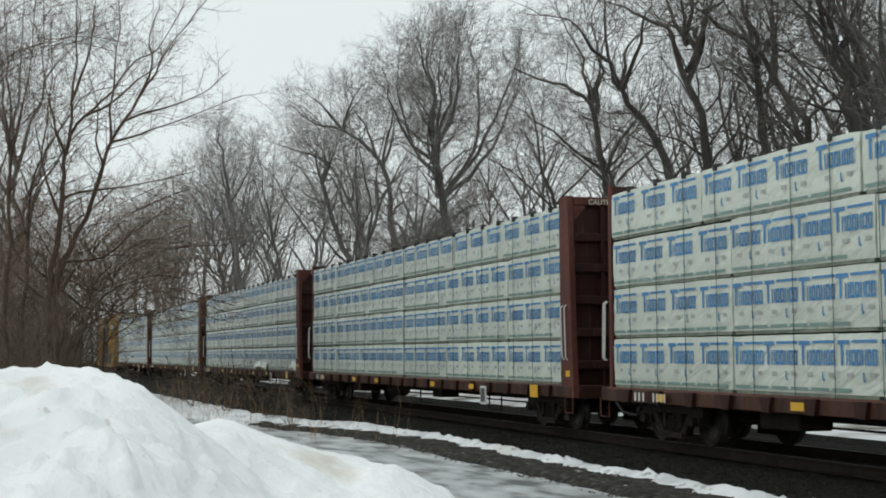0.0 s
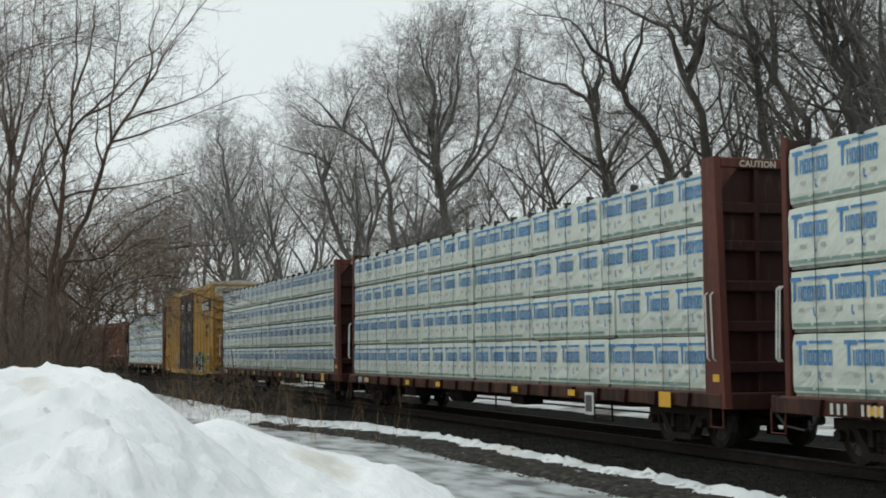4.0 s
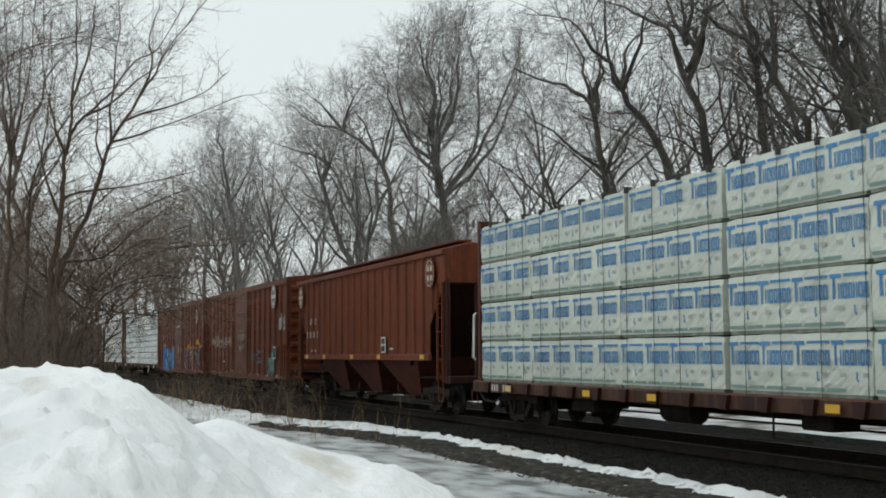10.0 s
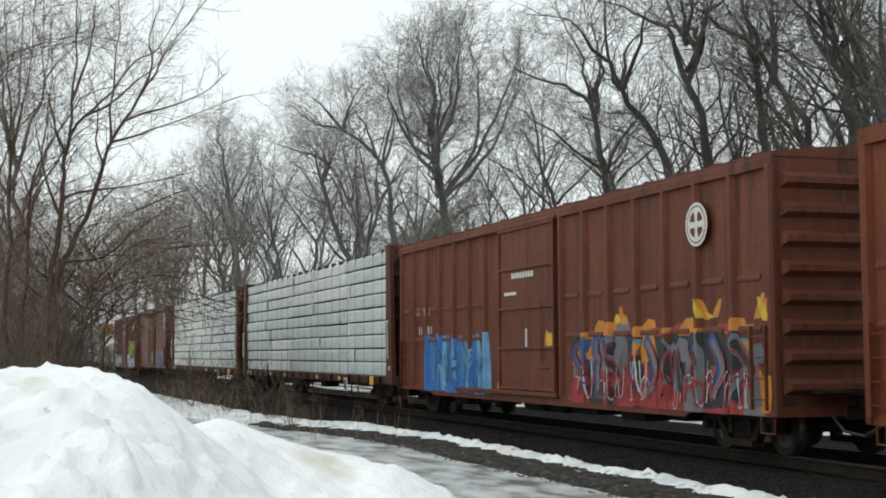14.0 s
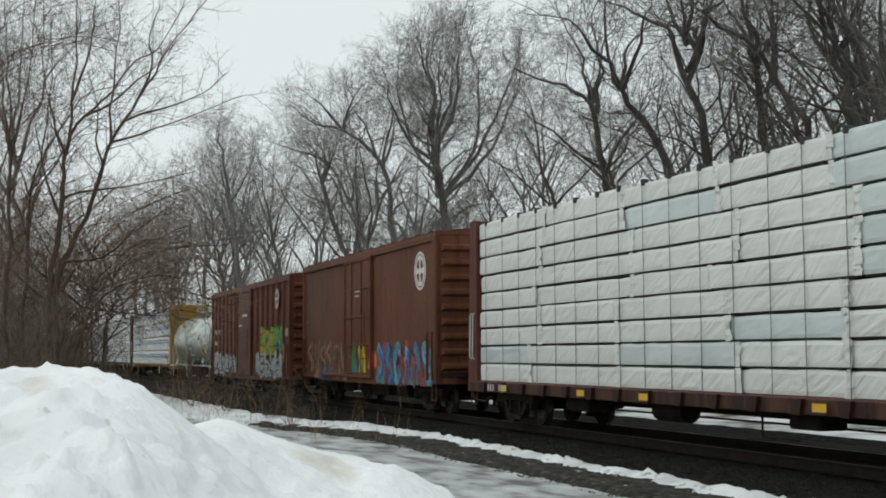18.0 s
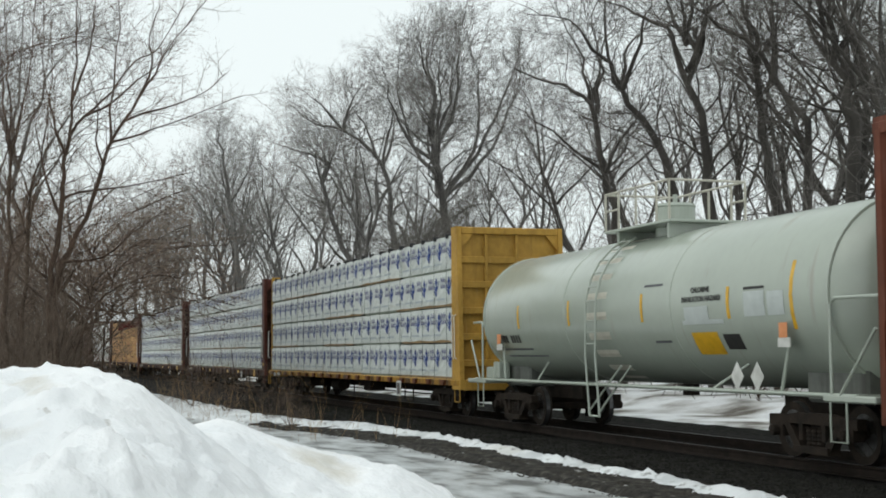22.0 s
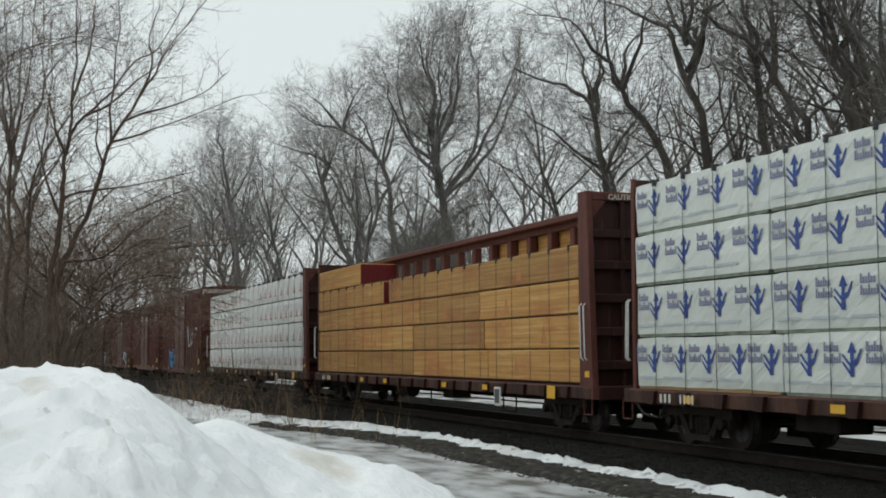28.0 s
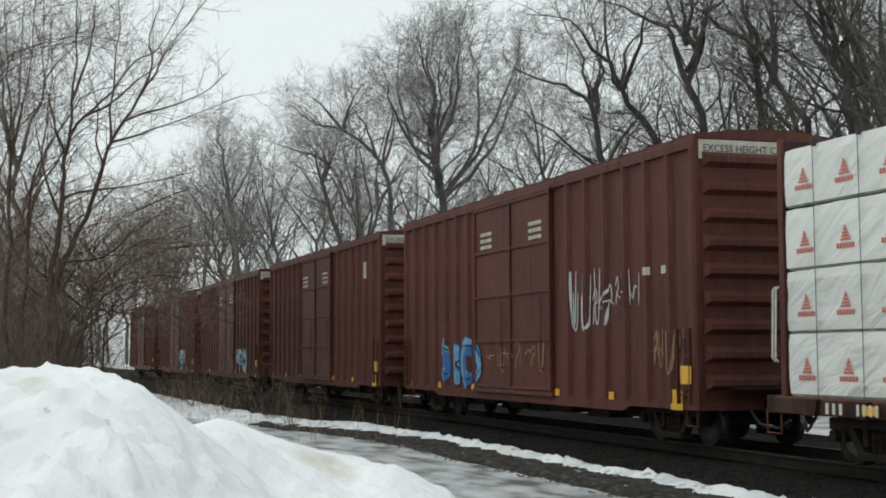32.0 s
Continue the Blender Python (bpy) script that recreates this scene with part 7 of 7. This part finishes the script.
# yellow boxcar
part("end_band", Geo().box(9.45, 9.55, -1.40, 1.40, 4.56, 5.06), M["cream"], yel, "cream painted band across the end")
words("EXCESS HEIGHT CAR", 0.15, M["darkgrey"], yel, at(9.554, -1.25, 4.86) @ FRONT_END, "lettering", 0.002)
crossing(yel, 80.4 - yel["mid"], 3.97, 1.25, 1.40, YS)
for body, s, z in (("next", 78.72, 4.06), ("load", 78.72, 3.80), ("any", 81.42, 4.04), ("road", 81.38, 3.78)):
    say(yel, body, s, z, 0.34, M["ink"], 0.008, 0.15)
bars(yel, 78.9, 2.62, [0.13, 0.13, -0.3, 0.13, 0.13], 0.26, M["ink"])
bars(yel, 78.95, 2.05, [0.13, 0.13, -0.28, 0.13, 0.13, -0.4, 0.13, 0.13], 0.27, M["ink"])
bars(yel, 79.3, 1.45, [0.3, 0.3], 0.10, M["darkgrey"])
part("emblem_panel", skin(Geo().box(93.9 - yel["mid"], 96.45 - yel["mid"], YS - 0.004, YS, 3.82, 4.42), yel, YS), M["ink"], yel, "black emblem panel with white shapes")
for q in (94.02, 94.85, 95.68):
    bars(yel, q, 3.92, [0.64], 0.40, M["white"], YS - 0.008)
say(yel, "Railcar Pooling", 93.55, 3.42, 0.42, M["ink"], 0.010, 0.12)
say(yel, "Experts", 94.45, 2.97, 0.40, M["ink"], 0.010, 0.12)
bars(yel, 94.5, 2.52, [0.1, 0.1, 0.16, 0.05, 0.16, 0.16, 0.24], 0.26, M["ink"])
bars(yel, 94.6, 2.0, [0.3, 0.3, -0.4, 0.4], 0.06, M["darkgrey"])
bars(yel, 94.6, 1.8, [0.3, 0.3, -0.4, 0.4], 0.06, M["darkgrey"])
part("data_panel", Geo().box(96.0 - yel["mid"], 96.5 - yel["mid"], YS - 0.004, YS, 1.25, 1.62), M["white"], yel, "white-framed data panel")
part("data_panel", Geo().box(96.04 - yel["mid"], 96.46 - yel["mid"], YS - 0.008, YS - 0.004, 1.29, 1.58), M["ink"], yel)
fill(yel, 90.85, 94.75, 1.10, 1.92, 5, ("green", "green", "cream"), 0.40, 9, 0.2)
fill(yel, 91.0, 94.6, 0.70, 1.74, 8, ("cream", "cream", "white"), 0.30, 14, 0.25, 0.004)
piece(yel, 91.1, 94.4, 0.78, 1.68, 6, ("black",), "cream", 6, 0.50)
tag(yel, 91.2, 94.4, 0.80, 1.62, 9, "cream", 6, 0.03)
fill(yel, 82.4, 84.5, 0.80, 1.80, 17, ("cream", "tan", "cream"), 0.35, 7, 0.2)
piece(yel, 82.3, 84.4, 0.85, 1.75, 7, ("cream", "tan"), "cream", 3, 0.3)
for s, lines in ((86.0, ("CLOSE THIS DOOR", "BEFORE CLOSING", "MAIN DOOR")), (88.75, ("CLOSE AND LOCK", "BOTH DOORS BEFORE", "MOVING CAR"))):
    for k, body in enumerate(lines):
        words(body, 0.125, M["white"], yel, at(s + 0.12 * (k == 2) + 0.1 - yel["mid"], YS - 0.045, 4.36 - 0.15 * k) @ SIDE, "lettering", 0.003)
tag(yel, 86.0, 87.2, 2.65, 3.5, 11, "cream", 5, 0.032)
tag(yel, 88.7, 89.6, 2.9, 3.4, 12, "cream", 4, 0.03)
tag(yel, 86.2, 87.0, 1.5, 2.0, 13, "cream", 4, 0.025)
tag(yel, 88.9, 89.8, 1.6, 2.1, 14, "cream", 4, 0.025)
for s, z in ((86.9, 1.5), (88.9, 1.5), (86.95, 2.4), (87.2, 2.4)):
    bars(yel, s, z, [0.12], 0.2, M["white"], YS - 0.03)

# hopper
cross_emblem(hop, 49.6 - hop["mid"], YS + 0.02, 3.68, 0.40, M["cream"], "orange")
disc(hop, 34.1 - hop["mid"], YS + 0.02, 3.65, 0.40, M["orange"], "round_emblem")
for w, h in ((0.12, 0.72), (0.62, 0.12)):
    part("emblem_cross", Geo().box(34.1 - hop["mid"] - w / 2, 34.1 - hop["mid"] + w / 2, YS + 0.008, YS + 0.014, 3.65 - h / 2, 3.65 + h / 2), M["cream"], hop)
for s in (-1, 1):
    for z in (3.46, 3.84):
        part("emblem_quarter", Geo().box(34.1 + s * 0.17 - hop["mid"] - 0.05, 34.1 + s * 0.17 - hop["mid"] + 0.05, YS + 0.01, YS + 0.014, z - 0.06, z + 0.06), M["cream"], hop)
bars(hop, 35.75, 2.62, [0.1, 0.1, -0.25, 0.1, 0.1], 0.22, M["cream"])
bars(hop, 35.3, 2.16, [0.1, -0.16, 0.06, 0.1, -0.14, 0.06, 0.1, -0.2, 0.1], 0.22, M["cream"])
bars(hop, 35.9, 1.68, [0.2, -0.3, 0.22], 0.06, M["cream"])
panel = part("data_panel", Geo().box(45.0 - hop["mid"], 45.42 - hop["mid"], YS - 0.002, YS + 0.02, 1.62, 2.08), M["white"], hop, "white-framed black data panel")
for z in (1.66, 1.87):
    part("data_field", Geo().box(45.05 - hop["mid"], 45.37 - hop["mid"], YS - 0.006, YS - 0.002, z, z + 0.17), M["ink"], panel)
bars(hop, 45.9, 1.7, [0.35], 0.06, M["cream"])

# first ribbed boxcar
cross_emblem(bxa, 29.07 - bxa["mid"], YS, 3.90, 0.46, M["orange"])
tag(bxa, 13.45, 18.8, 1.95, 2.55, 21, "cream", 14, 0.055)
tag(bxa, 13.45, 18.8, 1.98, 2.45, 22, "cream", 14, 0.045)
tag(bxa, 20.75, 22.7, 2.15, 2.75, 23, "cream", 6, 0.055)
tag(bxa, 21.1, 22.3, 1.75, 2.1, 24, "cream", 4, 0.05)
tag(bxa, 25.2, 26.5, 1.55, 1.9, 25, "sky", 4, 0.04)
tag(bxa, 25.3, 26.3, 1.1, 1.45, 26, "sky", 4, 0.04)
tag(bxa, 23.7, 24.9, 1.2, 1.9, 27, "grey", 4, 0.04)
tag(bxa, 18.6, 19.9, 0.80, 1.05, 28, "white", 4, 0.03)
piece(bxa, 27.6, 28.8, 0.75, 1.65, 29, ("teal",), "white", 2, 0.7)
tag(bxa, 30.2, 31.1, 2.5, 3.3, 30, "white", 4, 0.05)
bars(bxa, 15.2, 1.50, [0.12, 0.12, -0.5, 0.12, 0.12, 0.06], 0.22, M["cream"])
bars(bxa, 15.4, 1.22, [0.3, -0.8, 0.4], 0.09, M["cream"])
bars(bxa, 17.5, 1.58, [0.16], 0.26, M["cream"])
part("data_panel", Geo().box(29.05 - bxa["mid"], 29.55 - bxa["mid"], YS - 0.004, YS, 1.4, 1.9), M["white"], bxa, "white-framed data panel")
part("data_panel", Geo().box(29.11 - bxa["mid"], 29.49 - bxa["mid"], YS - 0.008, YS - 0.004, 1.46, 1.84), M["ink"], bxa)
plates(bxa, [13.6 - bxa["mid"] + 2.0 * k for k in range(9)], -1.455, 0.74, 0.16, 0.12, M["cream"], "reflector", "pale reflective square")

# second ribbed boxcar
cross_emblem(bxb, 7.92 - bxb["mid"], YS, 3.67, 0.36, M["rust2"])
fill(bxb, -6.8, -2.1, 0.62, 2.10, 31, ("blue", "blue", "sky"), 0.12, 15, 0.10)
tag(bxb, -6.6, -2.2, 0.8, 2.0, 35, "sky", 9, 0.05)
tag(bxb, -6.6, -2.2, 0.7, 1.9, 36, "deep", 7, 0.04)
fill(bxb, 2.75, 9.5, 0.62, 1.40, 90, ("red", "grey", "red", "black"), 0.12, 16, 0.25)
fill(bxb, 2.75, 9.5, 1.10, 1.98, 91, ("grey", "teal", "black", "grey"), 0.22, 16, 0.25, 0.004)
fill(bxb, 2.7, 9.6, 1.35, 2.14, 37, ("orange", "grey", "deep", "black"), 0.6, 18, 0.2, 0.008)
fill(bxb, 2.6, 9.7, 0.62, 1.50, 38, ("red", "black", "red", "grey"), 0.5, 14, 0.4, 0.008)
piece(bxb, 2.6, 9.5, 0.80, 1.95, 32, ("black", "deep", "grey"), "red", 9, 0.34)
tag(bxb, 2.8, 9.5, 0.72, 1.5, 33, "white", 12, 0.025)
tag(bxb, 2.8, 9.5, 0.70, 1.4, 39, "red", 13, 0.06)
for k, (s, z) in enumerate(((4.85, 2.2), (8.1, 2.2), (9.75, 2.15), (1.65, 1.8))):
    fill(bxb, s - 0.25, s + 0.25, z - 0.1, z + 0.35, 70 + k, ("yellow", "orange"), 0.7, 4, 0.2)
fill(bxb, 3.0, 9.4, 1.86, 2.22, 95, ("orange", "orange", "red"), 0.85, 17, 0.3, 0.012)
fill(bxb, 9.5, 10.0, 0.66, 1.35, 34, ("orange", "orange", "yellow"), 0.4, 4, 0.2)
bars(bxb, -0.5, 3.22, [0.12, 0.12, 0.12, 0.12, 0.12, 0.12, 0.12, 0.12], 0.12, M["white"], YS - 0.03)
bars(bxb, -0.95, 2.86, [0.4, 0.3], 0.07, M["white"], YS - 0.03)
bars(bxb, -7.8, 2.60, [0.12, 0.12, -0.45, 0.12, 0.12], 0.20, M["cream"])
bars(bxb, -7.6, 2.10, [0.12, 0.12, -0.4, 0.12, 0.12], 0.20, M["cream"])
bars(bxb, 0.3, 1.7, [0.16], 0.42, M["white"], YS - 0.03)
plates(bxb, [-1.75, 0.25], -1.455, 0.86, 0.42, 0.14, M["reflector"], "reflector", "yellow reflective strip")

# smooth-sided boxcar
SM = -1.404
cross_emblem(bxc, -63.36 - bxc["mid"], SM, 3.81, 0.52, M["rust3"])
YS = SM
fill(bxc, -67.6, -62.3, 1.2, 2.0, 46, ("black", "white", "red"), 0.5, 14, 0.3)
fill(bxc, -67.6, -62.3, 0.72, 1.75, 47, ("deep", "teal", "red", "teal"), 0.2, 18, 0.3)
piece(bxc, -67.7, -62.3, 0.78, 1.90, 41, ("sky", "blue", "teal"), "deep", 6, 0.42)
tag(bxc, -67.5, -62.4, 0.8, 1.8, 42, "red", 9, 0.09)
piece(bxc, -76.9, -71.2, 0.85, 2.0, 43, ("tan", "red", "black"), "tan", 6, 0.22)
fill(bxc, -75.6, -71.1, 0.74, 1.35, 80, ("red", "deep", "tan", "black", "orange"), 0.5, 9, 0.4)
tag(bxc, -76.6, -71.2, 0.85, 2.1, 48, "tan", 8, 0.06)
tag(bxc, -76.2, -71.5, 0.8, 1.5, 49, "black", 6, 0.07)
YS = -1.53
fill(bxc, -70.5, -69.7, 0.85, 1.7, 56, ("teal", "orange"), 0.5, 5, 0.2)
fill(bxc, -68.6, -67.8, 1.1, 1.9, 57, ("orange", "red"), 0.5, 4, 0.2)
piece(bxc, -69.5, -68.6, 0.80, 1.95, 44, ("yellow",), "green", 2, 0.8)
tag(bxc, -70.6, -69.8, 1.2, 2.0, 45, "green", 3, 0.06)
bars(bxc, -70.0, 3.5, [0.3, 0.3], 0.06, M["cream"])
bars(bxc, -70.0, 3.36, [0.3, 0.2], 0.06, M["cream"])
plates(bxc, [-7.4], -1.455, 1.18, 0.3, 0.12, M["reflector"])
YS = Y0 - 0.098

# third ribbed boxcar
cross_emblem(bxd, -82.1 - bxd["mid"], YS, 3.79, 0.40, M["rust2"])
fill(bxd, -85.9, -83.0, 1.55, 2.72, 58, ("yellow", "yellow", "lime"), 0.15, 9, 0.15)
piece(bxd, -85.9, -83.0, 1.75, 2.6, 51, ("lime", "yellow"), "violet", 3, 0.45)
piece(bxd, -82.9, -81.2, 1.6, 2.75, 52, ("lime", "green"), "blue", 3, 0.7)
fill(bxd, -86.6, -81.4, 0.68, 1.35, 59, ("white", "sky", "grey"), 0.3, 12, 0.2)
piece(bxd, -86.9, -81.3, 0.72, 1.65, 53, ("white",), "black", 6, 0.5)
fill(bxd, -97.9, -91.3, 0.64, 1.62, 60, ("sky", "teal", "white", "grey"), 0.35, 16, 0.25)
piece(bxd, -97.8, -91.9, 0.68, 1.65, 54, ("white", "white"), "black", 6, 0.5)
tag(bxd, -97.6, -92.0, 0.75, 1.5, 50, "black", 8, 0.05)
tag(bxd, -81.1, -80.1, 0.75, 2.0, 55, "tan", 4, 0.09)
bars(bxd, -90.0, 3.26, [0.12, 0.12, 0.12, 0.12, 0.12, 0.12, 0.12, 0.12], 0.12, M["white"], YS - 0.03)
bars(bxd, -90.8, 2.86, [0.4, 0.3], 0.06, M["white"], YS - 0.03)
bars(bxd, -97.6, 2.60, [0.12, 0.12, -0.45, 0.12, 0.12], 0.20, M["cream"])
bars(bxd, -97.6, 2.05, [0.12, 0.12, -0.4, 0.12, 0.12], 0.20, M["cream"])
bars(bxd, -80.9, 2.3, [0.3, 0.3], 0.3, M["cream"])

# tall boxcars at the tail
for k, b in enumerate(bxs):
    half = 8.28
    for s in (-1, 1):
        x = s * half
        part("end_band", Geo().box(min(x - s * 0.02, x + s * 0.012), max(x - s * 0.02, x + s * 0.012), -1.40, 1.40, 4.78, 5.10), M["cream"], b, "white painted band across the end")
        if s > 0:
            words("EXCESS HEIGHT CAR", 0.17, M["darkgrey"], b, at(x + 0.016, -1.3, 4.90) @ FRONT_END, "lettering", 0.002)
    plates(b, [-half + 0.5 + 2.55 * i for i in range(7)], -1.452, 0.80, 0.22, 0.14, M["reflector"], "reflector", "yellow reflective square")
    plates(b, [half - 0.75], -1.456, 0.80, 0.42, 0.34, M["reflector"], "reflector", "large yellow reflective square")
    plates(b, [half - 0.30], -1.52, 1.22, 0.36, 0.30, M["reflector"], "reflector")
    for q in (-2.0, 1.0):
        for i in range(3):
            blocks(b, q, YS - 0.03, 4.30 - 0.15 * i, [0.26, 0.14, 0.26], 0.08, M["cream"], 0.4, "painted_marking")
X1, X2, X3, X4, X5 = bxs
piece(X1, -254.7, -251.4, 0.85, 1.95, 61, ("sky", "blue"), "black", 4, 0.55)
tag(X1, -246.3, -244.3, 1.95, 3.2, 62, "white", 4, 0.05)
tag(X1, -244.4, -243.3, 2.3, 3.1, 63, "white", 4, 0.04)
bars(X1, -243.1, 2.95, [0.2, -0.3, 0.25], 0.14, M["cream"])
tag(X1, -242.9, -241.7, 1.3, 2.0, 64, "tan", 4, 0.03)
tag(X1, -251.0, -247.5, 1.2, 1.9, 65, "tan", 6, 0.03)
piece(X3, -284.6, -282.2, 0.85, 1.8, 66, ("sky", "white"), "black", 3, 0.5)
piece(X4, -304.5, -302.0, 0.85, 1.8, 67, ("sky", "white"), "black", 3, 0.5)
bars(X2, -262.0, 3.9, [0.1], 0.5, M["cream"])


# ---- motion ----
def motions():
    times = [2.0 * k for k in range(17)]
    for car in CARS:
        walk(car, [(t, pose(car["mid"] + run(t), 0, 0)) for t in times])
    spin = [(k / FPS, Matrix.Rotation(run(k / FPS) / 0.424, 4, "Y")) for k in range(32 * FPS + 1)]
    first = ROLLING[0]
    walk(first, spin)
    for w in ROLLING[1:]:
        w.rotation_mode = "QUATERNION"
        w.animation_data_create()
        w.animation_data.action = first.animation_data.action
        w.animation_data.action_slot = first.animation_data.action_slot


motions()
